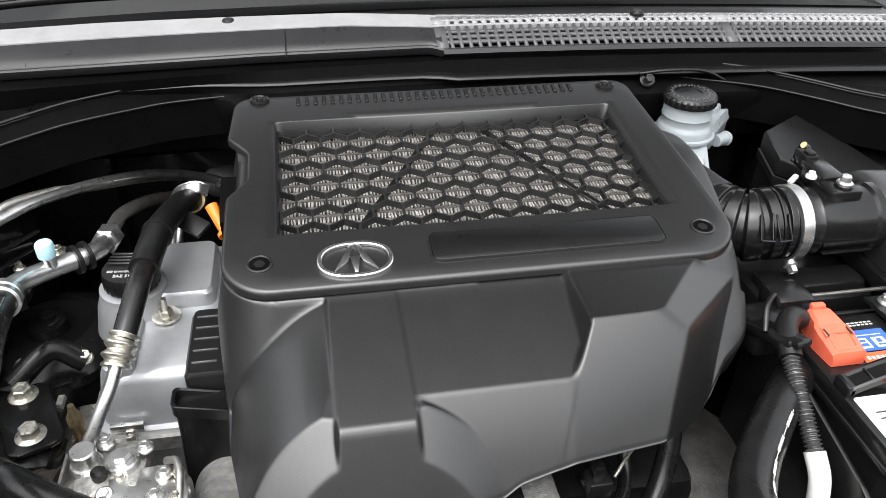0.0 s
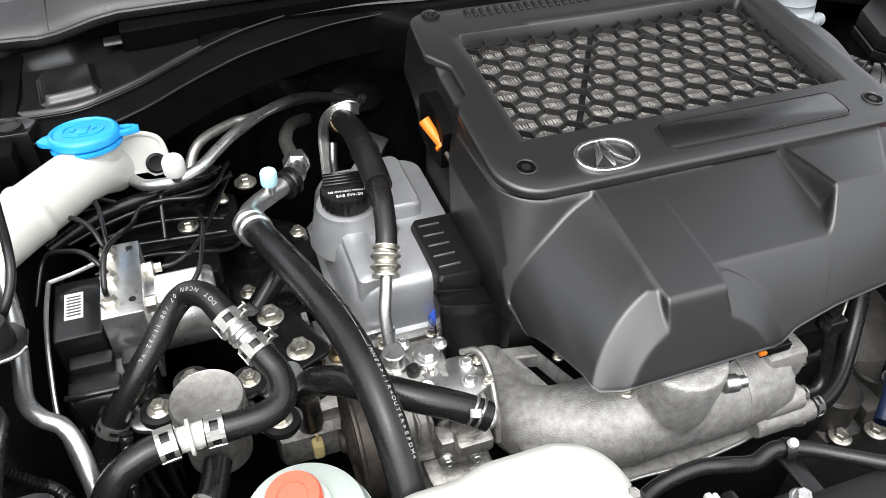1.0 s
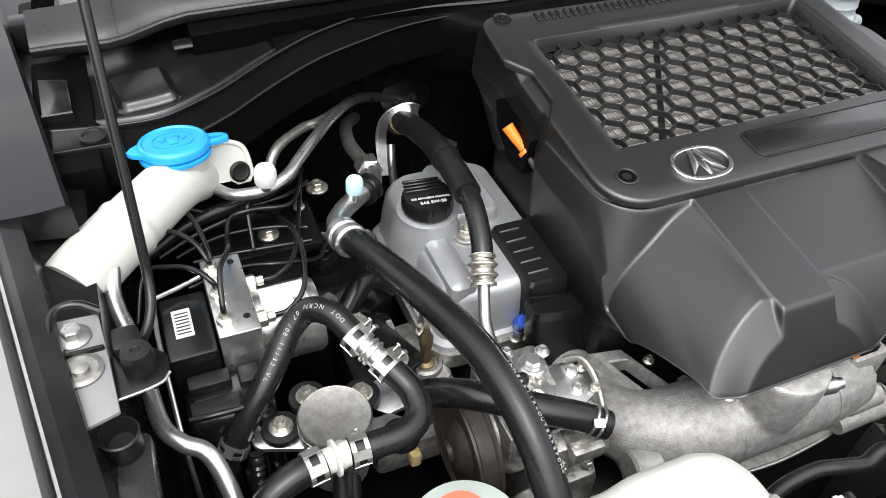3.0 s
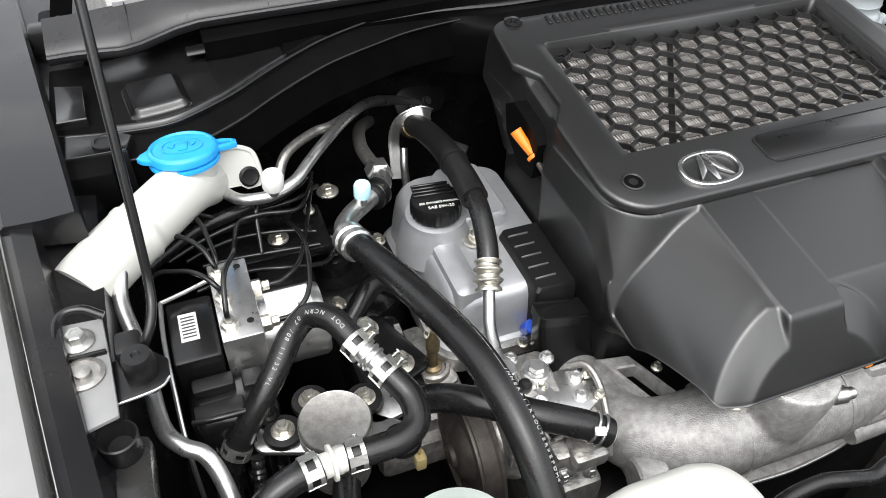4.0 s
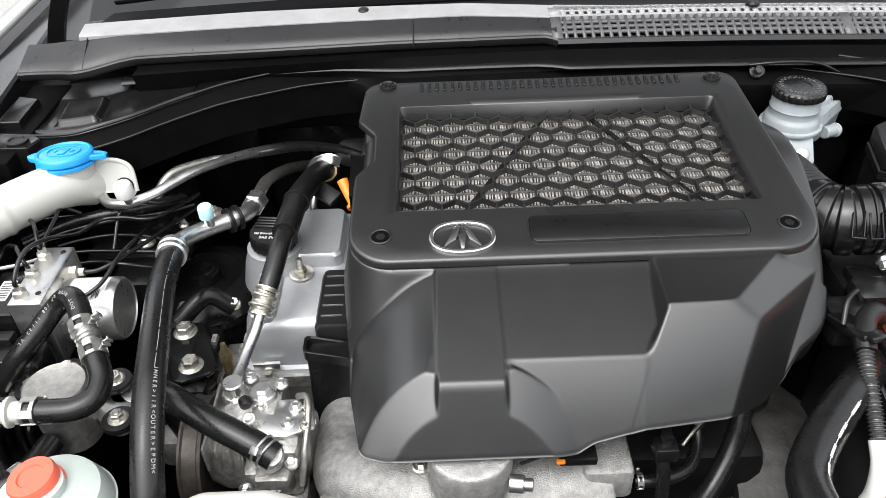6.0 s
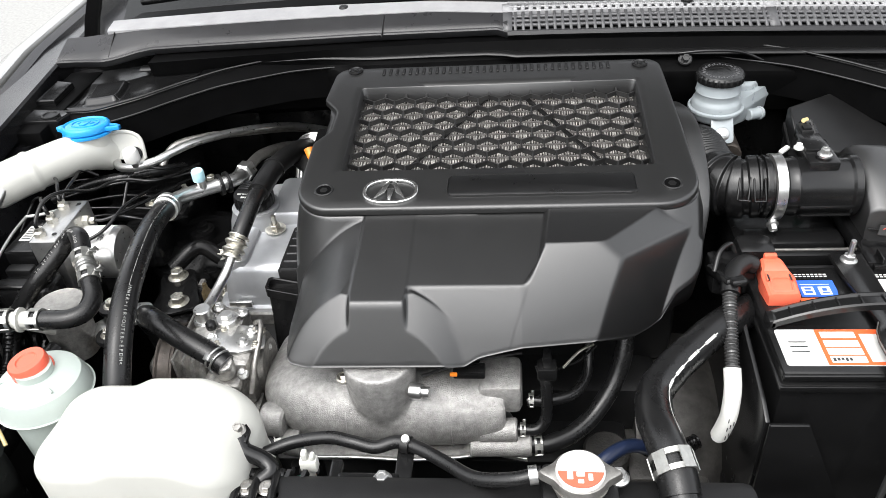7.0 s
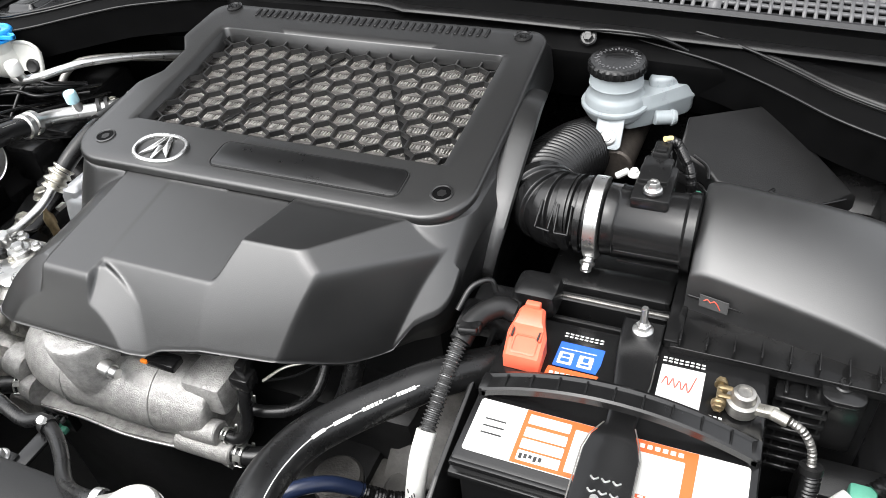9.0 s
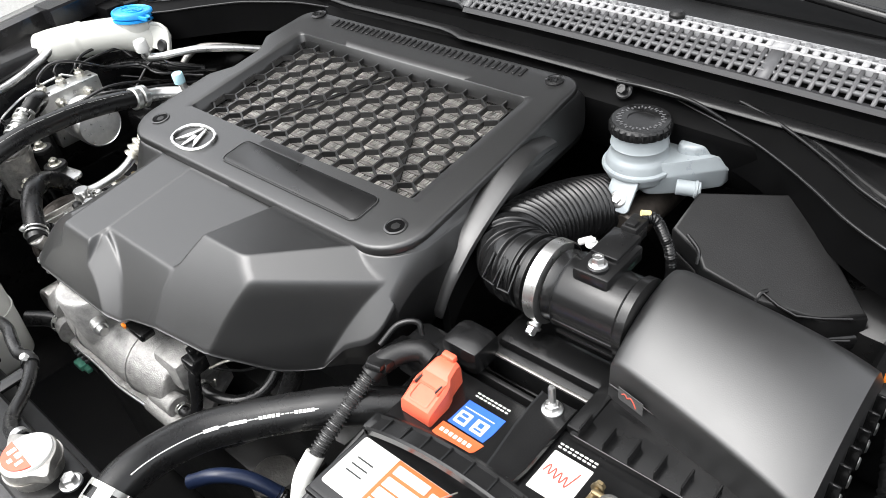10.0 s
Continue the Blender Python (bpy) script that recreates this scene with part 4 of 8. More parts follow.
bolt((-0.315, 0.225, 0.846), size=0.007, washer=0.010, stud=0.004, mat=DARK, parent=head)
bolt((-0.394, 0.05, 0.772), size=0.005, washer=0.007, parent=head)
bolt((-0.30, 0.004, 0.772), size=0.005, washer=0.007, parent=head)
bolt((-0.355, 0.004, 0.772), size=0.005, washer=0.007, parent=head)
cap = thing("oil_filler_cap", (-0.354, 0.140, 0.866), "black oil filler cap with white printed lettering", "oil cap")
notched = []
for z, r in ((0.868, 0.027), (0.870, 0.0292), (0.883, 0.0292), (0.888, 0.0275)):
    notched.append([(-0.354 + (r - 0.0006 * (k % 4 < 2)) * math.cos(2 * math.pi * k / 96), 0.140 + (r - 0.0006 * (k % 4 < 2)) * math.sin(2 * math.pi * k / 96), z) for k in range(96)])
part("rim", loft(notched), SHINY, cap)
part("grip", joined(*[moved(box(-0.024 + 0.001 * abs(i), 0.024 - 0.001 * abs(i), -0.0016, 0.0016, 0, 0.0035, 0.0008, 1), pose(-0.354, 0.140 + 0.006 + 0.0058 * i, 0.8875, 0, 0, -6)) for i in range(4)]), SHINY, cap)
lettering("SEE OWNER'S MANUAL", 0.0042, pose(-0.3535, 0.1325, 0.8883, 0, 0, -6), PAPER, cap)
lettering("SAE 5W-20", 0.0062, pose(-0.3535, 0.1245, 0.8883, 0, 0, -6), PAPER, cap)

# coil cover and the black duct beside it
coil = thing("coil_cover", (-0.275, 0.05, 0.80), "black ribbed plastic coil cover on the valve cover", "coil cover")
part("body", loft([[(x, y, z) for x, y in rounded(-0.2925 + g, -0.235, 0.004 + g, 0.104, 0.006)] for z, g in ((0.79, 0), (0.846, 0), (0.851, 0.003))]), DARK, coil)
for i in range(5):
    part("rib", box(-0.286, -0.262, 0.020 + 0.0175 * i, 0.0218 + 0.0175 * i, 0.850, 0.8530, 0.0006, 1), GRILLEGREY, coil)
duct = thing("air_duct", (-0.262, -0.02, 0.74), "black plastic air duct with a square mouth", "duct")
part("body", loft([[(x, y, z) for x, y in rounded(-0.300 + g, -0.190 - g, -0.027 - f, -0.003, 0.006)] for z, g, f in ((0.742, 0.006, 0.030), (0.765, 0.003, 0.022), (0.80, 0.001, 0.006), (0.822, 0.0, 0.0), (0.834, 0.0, 0.0))]), BAYPAINT, duct)
part("rim", loft([[(x, y, z - 0.25 * (x + 0.27)) for x, y in rounded(-0.302 + g, -0.188 - g, -0.029 + g, -0.002 - g, 0.006)] for z, g in ((0.824, 0.0), (0.8365, 0.0), (0.837, 0.0012), (0.836, 0.003), (0.826, 0.004))], caps=False), SHINY, duct)
part("collar", lathe([(0.036, -0.008), (0.038, -0.006), (0.038, 0.008), (0.036, 0.010)], 36, (-0.256, -0.032, 0.752), (0.05, -0.9, 0.35)), RUBBER, duct)
spring = thing("spring_clip", (-0.280, 0.036, 0.775), "bright metal spring clip", "clip")
part("leaf", joined(box(-0.2835, -0.2765, 0.030, 0.044, 0.770, 0.800, 0.002), box(-0.290, -0.272, 0.027, 0.031, 0.782, 0.790, 0.001)), CHROME, spring)
solid("sensor_plug", rod((-0.293, 0.012, 0.785), (-0.293, 0.002, 0.800), 0.008, 16), BLUETIP, "small blue sensor plug", "plug")

# cast manifold
man = thing("intake_manifold", (-0.10, -0.17, 0.72), "rough cast aluminium manifold with a curved pipe", "manifold")
def plenum_r(f):
    return 0.0335 + 0.0125 * float(step(np.array(f - 0.36), 0.34)) - 0.005 * max(0.0, f - 0.8) / 0.2
body = part("plenum", joined(
    sweep([(-0.257, -0.028, 0.748), (-0.259, -0.068, 0.754), (-0.258, -0.108, 0.764), (-0.246, -0.142, 0.775), (-0.214, -0.164, 0.783), (-0.165, -0.171, 0.787), (-0.13, -0.172, 0.788), (-0.05, -0.172, 0.786), (0.008, -0.168, 0.782)], plenum_r, 36, 12),
    lathe([(0.003, 0.0), (0.012, 0.010), (0.023, 0.030), (0.031, 0.055), (0.036, 0.080), (0.039, 0.105), (0.040, 0.112), (0.040, 0.135)], 44, (-0.126, -0.185, 0.742)),
    lathe([(0.001, 0), (0.020, 0.001), (0.026, 0.020), (0.026, 0.045)], 32, (-0.232, -0.178, 0.778), (1, 0.1, 0))), CAST, man)
blend = body.modifiers.new("blend", "REMESH")
blend.mode, blend.voxel_size, blend.use_smooth_shade = "VOXEL", 0.0028, True
soften = body.modifiers.new("soften", "SMOOTH")
soften.factor, soften.iterations = 0.6, 14
part("flange_edge", sweep([(-0.226, -0.2155, 0.743), (-0.165, -0.214, 0.742), (-0.105, -0.2165, 0.7415), (-0.05, -0.213, 0.742), (-0.005, -0.2075, 0.743), (0.034, -0.2145, 0.744)], 0.0018, 10, 8), ALU, man)
part("flange", loft([[(x, y, z) for x, y in [(-0.262, -0.10), (-0.262, -0.205), (-0.222, -0.216), (-0.165, -0.213), (-0.105, -0.216), (-0.05, -0.212), (-0.005, -0.206), (0.035, -0.214), (0.038, -0.19), (0.0, -0.12), (-0.1, -0.10)]] for z in (0.738, 0.7395, 0.7445, 0.746)]), CAST, man)
for x in (-0.168, -0.050):
    part("seam", lathe([(0.044, -0.001), (0.0472, -0.0008), (0.0472, 0.0008), (0.044, 0.001)], 40, (x, -0.171, 0.7855), (1, 0, 0)), CAST, man)
part("end_boss", rod((-0.02, -0.200, 0.775), (0.024, -0.200, 0.777), 0.0135, 24), CAST, man)
part("end_boss", rod((-0.03, -0.207, 0.756), (0.040, -0.207, 0.758), 0.0125, 24), CAST, man)
part("inlet_boss", lathe([(0.018, 0), (0.014, 0.02), (0.010, 0.035)], 24, (-0.228, -0.205, 0.757), (-1, 0, 0)), CAST, man)
part("inlet_stub", rod((-0.245, -0.190, 0.775), (-0.275, -0.186, 0.775), 0.021, 28), CAST, man)
part("gasket_block", box(-0.020, 0.030, -0.19, -0.135, 0.79, 0.832, 0.008), CAST, man)
part("stud_nut", joined(rod((-0.092, -0.207, 0.848), (-0.078, -0.209, 0.848), 0.0085, 20), rod((-0.080, -0.209, 0.848), (-0.070, -0.210, 0.848), 0.006, 12)), ALU, man)
SLOT = [(-0.236, -0.078), (-0.214, -0.082), (-0.196, -0.128), (-0.196, -0.142), (-0.206, -0.143), (-0.218, -0.128)]
mid = (-0.212, -0.112)
web = lambda g, z: [(mid[0] + (x - mid[0]) * g, mid[1] + (y - mid[1]) * g, z) for x, y in SLOT]
part("slotted_web", loft([web(1.0, 0.780), web(1.0, 0.796), web(1.06, 0.798), web(1.45, 0.798), web(1.55, 0.795), web(1.55, 0.780)], caps=False), CAST, man)
for p in ((-0.196, -0.092, 0.799), (-0.178, -0.128, 0.799)):
    bolt(p, size=0.004, washer=0.006, head=0.005, parent=man)
bolt((-0.172, -0.175, 0.834), size=0.005, washer=0.009, head=0.004, parent=man)

# small hoses at the manifold's end
h = hose("vacuum_hose", [(0.025, -0.199, 0.776), (0.044, -0.200, 0.777), (0.054, -0.196, 0.785), (0.057, -0.190, 0.800), (0.056, -0.182, 0.83), (0.05, -0.17, 0.85)], 0.0065, "thin grey rubber vacuum hose on the manifold")
clamp((0.030, -0.199, 0.776), (1, 0, 0), 0.0065, h, 0.006)
h = hose("vacuum_hose", [(0.035, -0.172, 0.795), (0.062, -0.172, 0.795), (0.09, -0.16, 0.795), (0.105, -0.135, 0.80), (0.108, -0.11, 0.82), (0.105, -0.08, 0.85)], 0.0065, "thin grey rubber vacuum hose on the manifold")
clamp((0.040, -0.172, 0.795), (1, 0, 0), 0.0065, h, 0.006)
h = hose("coolant_hose", [(0.036, -0.206, 0.758), (0.060, -0.203, 0.757), (0.09, -0.188, 0.760), (0.116, -0.166, 0.772), (0.138, -0.142, 0.798), (0.148, -0.124, 0.83), (0.150, -0.10, 0.87)], 0.0105, "black rubber coolant hose with printed marks")
clamp((0.047, -0.205, 0.757), (1, 0.1, 0), 0.0105, h, 0.009)
harness = thing("injector_harness", (0.04, -0.15, 0.83), "bundle of black connectors and thin wires", "wiring")
part("connector", joined(box(0.046, 0.068, -0.185, -0.165, 0.838, 0.856, 0.003), box(0.052, 0.062, -0.178, -0.160, 0.85, 0.868, 0.002)), SHINY, harness)
part("connector", box(-0.045, -0.010, -0.195, -0.178, 0.852, 0.862, 0.002), SHINY, harness)
for i, (a, b) in enumerate((((0.075, -0.17, 0.845), (0.11, -0.14, 0.852)), ((0.07, -0.165, 0.838), (0.115, -0.13, 0.84)), ((-0.08, -0.19, 0.852), (0.03, -0.17, 0.868)))):
    part("wire", sweep([a, (V(a) + V(b)) / 2 + V((0, 0, 0.006 * (-1) ** i)), b], 0.0016, 8, 8), (ZINC, SHINY, DARK)[i], harness)
part("orange_clip", box(-0.048, -0.040, -0.197, -0.193, 0.858, 0.862, 0.001), ORANGE, harness)

# belt pulley and pump
pul = thing("belt_pulley", (-0.41, -0.104, 0.785), "dark steel belt pulley with grooves", "pulley")
part("rim", lathe([(0.030, 0.006), (0.052, 0.004), (0.056, 0.0), (0.062, 0.0005), (0.0625, 0.003), (0.0605, 0.005), (0.0605, 0.019), (0.0625, 0.021), (0.062, 0.024), (0.056, 0.024), (0.036, 0.020)], 64, (-0.418, -0.100, 0.770), (1, 0, 0)), IRON, pul)
part("hub", lathe([(0.001, -0.010), (0.010, -0.010), (0.012, -0.006), (0.022, -0.004), (0.032, 0.007), (0.037, 0.020), (0.01, 0.025)], 40, (-0.418, -0.100, 0.770), (1, 0, 0)), IRON, pul)
pump = thing("steering_pump", (-0.35, -0.10, 0.73), "grubby cast aluminium pump with fittings and bolts", "pump")
part("barrel", lathe([(0.02, 0), (0.040, 0.004), (0.047, 0.02), (0.047, 0.055), (0.040, 0.062), (0.040, 0.10), (0.03, 0.108)], 40, (-0.395, -0.100, 0.785), (1, 0, 0)), GRUBBY, pump)
part("valve_housing", box(-0.375, -0.315, -0.092, -0.030, 0.785, 0.838, 0.008), GRUBBY, pump)
part("end_casting", box(-0.330, -0.292, -0.130, -0.055, 0.760, 0.832, 0.010), GRUBBY, pump)
part("front_casting", box(-0.350, -0.300, -0.165, -0.10, 0.775, 0.815, 0.010), GRUBBY, pump)
part("outlet", joined(rod((-0.366, -0.055, 0.82), (-0.366, -0.055, 0.856), 0.011, 20), rod((-0.366, -0.055, 0.833), (-0.366, -0.055, 0.840), 0.0145, 20)), ALU, pump)
part("pressure_plug", joined(rod((-0.335, -0.060, 0.83), (-0.335, -0.060, 0.846), 0.014, 24), rod((-0.335, -0.060, 0.846), (-0.335, -0.060, 0.852), 0.008, 6)), ALU, pump)
part("inlet", joined(rod((-0.322, -0.150, 0.815), (-0.312, -0.172, 0.856), 0.013, 20), box(-0.335, -0.30, -0.175, -0.14, 0.80, 0.818, 0.005)), GRUBBY, pump)
for p, a in (((-0.352, -0.038, 0.842), (0, 0, 1)), ((-0.318, -0.048, 0.842), (0, 0, 1)), ((-0.300, -0.075, 0.836), (0, 0, 1)), ((-0.345, -0.115, 0.838), (0, -0.3, 1)), ((-0.305, -0.120, 0.836), (0, 0, 1)),
             ((-0.345, -0.170, 0.80), (0, -1, 0.2)), ((-0.318, -0.172, 0.795), (0, -1, 0.4)), ((-0.293, -0.09, 0.80), (1, 0, 0.2)), ((-0.30, -0.155, 0.818), (0, -0.3, 1))):
    bolt(p, a, 0.0048, 0.0075, head=0.005, mat=ALU, parent=pump)
for i in range(4):
    part("rib", box(-0.388 + 0.012 * i, -0.385 + 0.012 * i, -0.148, -0.060, 0.800, 0.8345 - 0.002 * i, 0.001, 1), GRUBBY, pump)
part("sensor", joined(rod((-0.340, -0.135, 0.815), (-0.338, -0.148, 0.842), 0.009, 20), rod((-0.338, -0.148, 0.842), (-0.337, -0.153, 0.852), 0.006, 12)), SHINY, pump, "small black pressure sensor")
part("cover_plate", moved(plate([(-0.030, -0.018), (0.0, -0.026), (0.030, -0.018), (0.030, 0.018), (0.0, 0.024), (-0.030, 0.018)], 0, 0.004, 0.001), pose(-0.312, -0.088, 0.8325, 0, 6, 12)), ALU, pump, "bright machined cover plate")
for dx, dy in ((-0.024, -0.013), (0.024, -0.013), (-0.024, 0.013), (0.024, 0.013)):
    bolt((-0.312 + dx, -0.088 + dy, 0.8365), size=0.0036, washer=0.0055, head=0.004, mat=ZINC, parent=pump)
part("oil_line", sweep([(-0.300, -0.060, 0.836), (-0.288, -0.072, 0.846), (-0.285, -0.095, 0.840), (-0.288, -0.120, 0.822), (-0.292, -0.140, 0.795)], 0.0035, 12, 8), STEEL, pump, "thin bent steel oil line")
part("bleed_cap", lathe([(0.006, 0), (0.0065, 0.002), (0.0065, 0.008), (0.004, 0.011), (0.001, 0.0115)], 18, (-0.352, -0.072, 0.838)), RUBBER, pump)
for ob in pump.children:
    kind_of = ob.name.split(".")[0]
    if kind_of in ("valve_housing", "outlet", "pressure_plug", "cover_plate", "bleed_cap", "oil_line", "end_casting"):
        ob.location.y -= 0.024
    elif kind_of == "bolt" and ob.data.vertices[0].co.y > -0.008 and ob.data.vertices[0].co.z > 0.098:
        ob.location.y -= 0.024
low = thing("alternator_bracket", (-0.32, -0.16, 0.60), "grubby cast bracket under the pump", "bracket")
part("casting", joined(box(-0.36, -0.29, -0.17, -0.06, 0.60, 0.76, 0.012), rod((-0.36, -0.15, 0.72), (-0.36, -0.19, 0.72), 0.025, 24), rod((-0.30, -0.16, 0.68), (-0.30, -0.20, 0.68), 0.03, 24)), GRUBBY, low)

# large air conditioning hose over the belt side
ach = thing("air_conditioning_hose", (-0.461, 0.085, 0.898), "thick glossy black air conditioning hose with printed marks", "hose")
AC = [(-0.461, 0.088, 0.898), (-0.452, 0.045, 0.912), (-0.440, -0.010, 0.926), (-0.428, -0.060, 0.934), (-0.417, -0.108, 0.938), (-0.410, -0.150, 0.934), (-0.405, -0.185, 0.922), (-0.402, -0.215, 0.902), (-0.40, -0.245, 0.87), (-0.40, -0.27, 0.82)]
part("tube", sweep(AC, 0.0142, 22, 14), HOSE, ach)
line = spline(AC, 14)
marks = bmesh.new()
for i in range(10, 68, 1):
    p, d = line[i], (line[i + 1] - line[i - 1]).normalized()
    up = (V((0.55, -0.35, 0.8)) - d * d.dot(V((0.55, -0.35, 0.8)))).normalized()
    q = p + up * 0.01425
    s = d.cross(up)
    if i % 9 == 8:
        continue
    w = 0.0013 if i > 70 and i % 2 else 0.0003
    vs = [marks.verts.new(q + d * (0.0018 * a) + s * (w * b)) for a, b in ((-1, -1), (1, -1), (1, 1), (-1, 1))]
    marks.faces.new(vs)
part("print", marks, MARK, ach, "row of unreadable white printed marks", 0)
run = 0.0
words, k = "INNER>IIR<OUTER>EPDM<", 0
fine = spline(AC, 60)
for i in range(285, len(fine) - 2):
    run += (fine[i + 1] - fine[i]).length
    if run > 0.0040 and k < len(words):
        run = 0.0
        p, d = fine[i], (fine[i + 1] - fine[i - 1]).normalized()
        up = (V((0.62, -0.30, 0.75)) - d * d.dot(V((0.62, -0.30, 0.75)))).normalized()
        lettering(words[k], 0.0052, frame_at(p + up * 0.0144, d, up), MARK, ach, "letter")
        k += 1
part("crimp", joined(*[lathe([(0.0155, -h), (0.0178, -h + 0.002), (0.0178, h - 0.002), (0.0155, h)], 28, p, (-0.12, 0.98, -0.2)) for p, h in (((-0.4605, 0.084, 0.899), 0.006), ((-0.4635, 0.098, 0.8955), 0.006))]), ALU, ach)
fit = part("fitting", sweep([(-0.463, 0.094, 0.896), (-0.465, 0.112, 0.891), (-0.461, 0.130, 0.887), (-0.447, 0.150, 0.883), (-0.425, 0.170, 0.880), (-0.405, 0.185, 0.879), (-0.396, 0.205, 0.875), (-0.393, 0.235, 0.870)], 0.0105, 20, 8), ALU, ach, "bent bare aluminium fitting")
part("service_port", joined(rod((-0.4345, 0.158, 0.885), (-0.434, 0.153, 0.908), 0.0062, 16)), ALU, fit)
part("port_cap", lathe([(0.0088, 0), (0.0092, 0.001), (0.0092, 0.014), (0.0080, 0.0165), (0.0005, 0.017)], 20, (-0.434, 0.1525, 0.903), (0.02, -0.05, 1)), SKYBLUE, fit, "pale blue service cap")
for p, r in (((-0.416, 0.176, 0.8795), 0.0165), ((-0.407, 0.1835, 0.879), 0.0165)):
    part("ring", lathe([(0.010, -0.0025), (r, -0.0025), (r, 0.0025), (0.010, 0.0025)], 28, p, (0.75, 0.62, -0.05)), RUBBER, fit)
part("hex_nut", lathe([(0.0135, -0.012), (0.0155, -0.010), (0.0155, 0.010), (0.0135, 0.012)], 6, (-0.3935, 0.228, 0.871), (0.08, 0.98, -0.15)), ALU, fit)
part("pipe", sweep([(-0.393, 0.235, 0.870), (-0.395, 0.275, 0.862), (-0.392, 0.315, 0.853), (-0.375, 0.38, 0.83), (-0.345, 0.44, 0.80)], 0.0085, 16, 8), STEEL, ach, "dull metal pipe")

# refrigerant line behind
line2 = thing("refrigerant_line", (-0.56, 0.175, 0.915), "thin bare aluminium refrigerant line with a white cap", "pipe")
part("pipe", sweep([(-0.572, 0.190, 0.915), (-0.560, 0.172, 0.917), (-0.545, 0.163, 0.920), (-0.525, 0.160, 0.923), (-0.500, 0.172, 0.926), (-0.480, 0.195, 0.928), (-0.455, 0.228, 0.926), (-0.41, 0.30, 0.905), (-0.36, 0.375, 0.873), (-0.31, 0.42, 0.84), (-0.27, 0.43, 0.82)], 0.0062, 16, 8), ALU, line2)
part("port", rod((-0.5255, 0.160, 0.925), (-0.525, 0.154, 0.942), 0.0065, 16), ALU, line2)
part("port_cap", lathe([(0.0105, 0), (0.0112, 0.002), (0.0112, 0.014), (0.0095, 0.018), (0.0005, 0.019)], 22, (-0.525, 0.154, 0.937), (0.02, -0.1, 1)), PAPER, line2, "white service cap")
line3 = thing("refrigerant_line", (-0.512, 0.205, 0.90), "thin dull metal refrigerant line", "pipe")
part("pipe", sweep([(-0.515, 0.200, 0.885), (-0.509, 0.219, 0.905), (-0.493, 0.240, 0.916), (-0.457, 0.275, 0.910), (-0.43, 0.295, 0.902), (-0.36, 0.39, 0.86), (-0.30, 0.432, 0.83)], 0.0058, 14, 8), STEEL, line3)
brk = thing("pipe_bracket", (-0.27, 0.43, 0.82), "black pressed bracket on the firewall", "bracket")
part("plate", moved(plate(rounded(-0.04, 0.04, -0.022, 0.022, 0.02), -0.003, 0.003, 0.002), pose(-0.27, 0.432, 0.825, 60, 0, 8)), DARK, brk)
bolt((-0.262, 0.425, 0.826), (0, -0.8, 0.5), 0.005, 0.008, parent=brk, mat=DARK)
bolt((-0.288, 0.425, 0.822), (0, -0.8, 0.5), 0.004, 0.006, parent=brk, mat=DARK)

# power steering pressure hose
psh = thing("steering_pressure_hose", (-0.328, 0.318, 0.856), "black steering hose with a crimped metal end", "hose")
part("tube", sweep([(-0.311, 0.352, 0.838), (-0.313, 0.335, 0.853), (-0.317, 0.28, 0.879), (-0.320, 0.22, 0.899), (-0.324, 0.170, 0.911), (-0.326, 0.125, 0.915), (-0.328, 0.095, 0.915)], 0.0148, 20, 10), RUBBER, psh)
part("lower_tube", sweep([(-0.327, 0.105, 0.916), (-0.330, 0.075, 0.913), (-0.336, 0.042, 0.900), (-0.342, 0.022, 0.887)], 0.0112, 20, 10), HOSE, psh)
part("band", lathe([(0.0152, -0.003), (0.0165, -0.003), (0.0165, 0.003), (0.0152, 0.003)], 24, (-0.324, 0.165, 0.912), (0, -0.97, 0.1)), RUBBER, psh)
part("crimp", sweep([(-0.3405, 0.027, 0.890), (-0.3445, 0.016, 0.8825), (-0.3485, 0.003, 0.872)], lambda f: 0.0135 + 0.0022 * math.cos(2 * math.pi * 3 * f) * (1 if 0.05 < f < 0.95 else 0.2), 22, 14), ZINC, psh, "crimped zinc ferrule")
part("end_pipe", sweep([(-0.348, 0.004, 0.873), (-0.353, -0.010, 0.862), (-0.359, -0.028, 0.853), (-0.364, -0.058, 0.848), (-0.366, -0.079, 0.850)], 0.0062, 16, 8), ALU, psh)
elbow = thing("elbow_bracket", (-0.345, 0.30, 0.84), "bright curved metal bracket round the hose", "bracket")
def channel(line, half, thick, out):
    """A bent strip of sheet: flat across, with lips at both sides."""
    rings = []
    for i, p in enumerate(line):
        d = (line[min(i + 1, len(line) - 1)] - line[max(i - 1, 0)]).normalized()
        n = (Vector(out) - d * d.dot(Vector(out))).normalized()
        w = d.cross(n)
        rings.append([p + w * a + n * b for a, b in ((-half, 0), (-half, thick * 3), (-half * 0.75, thick * 3), (-half * 0.7, thick), (half * 0.7, thick), (half * 0.75, thick * 3), (half, thick * 3), (half, 0))])
    return loft(rings)


part("strap", channel(spline([(-0.290, 0.333, 0.866), (-0.302, 0.330, 0.873), (-0.316, 0.331, 0.871), (-0.328, 0.336, 0.862), (-0.335, 0.341, 0.846), (-0.338, 0.340, 0.826), (-0.340, 0.328, 0.806), (-0.342, 0.315, 0.785)], 8), 0.0075, 0.0012, (-0.5, -0.6, 0.6)), ALU, elbow)
part("liner", lathe([(0.0152, -0.010), (0.0172, -0.010), (0.0172, 0.010), (0.0152, 0.010)], 30, (-0.3125, 0.338, 0.850), (0.0, -0.8, 0.55)), BRASS, elbow, "yellowed inner sleeve")
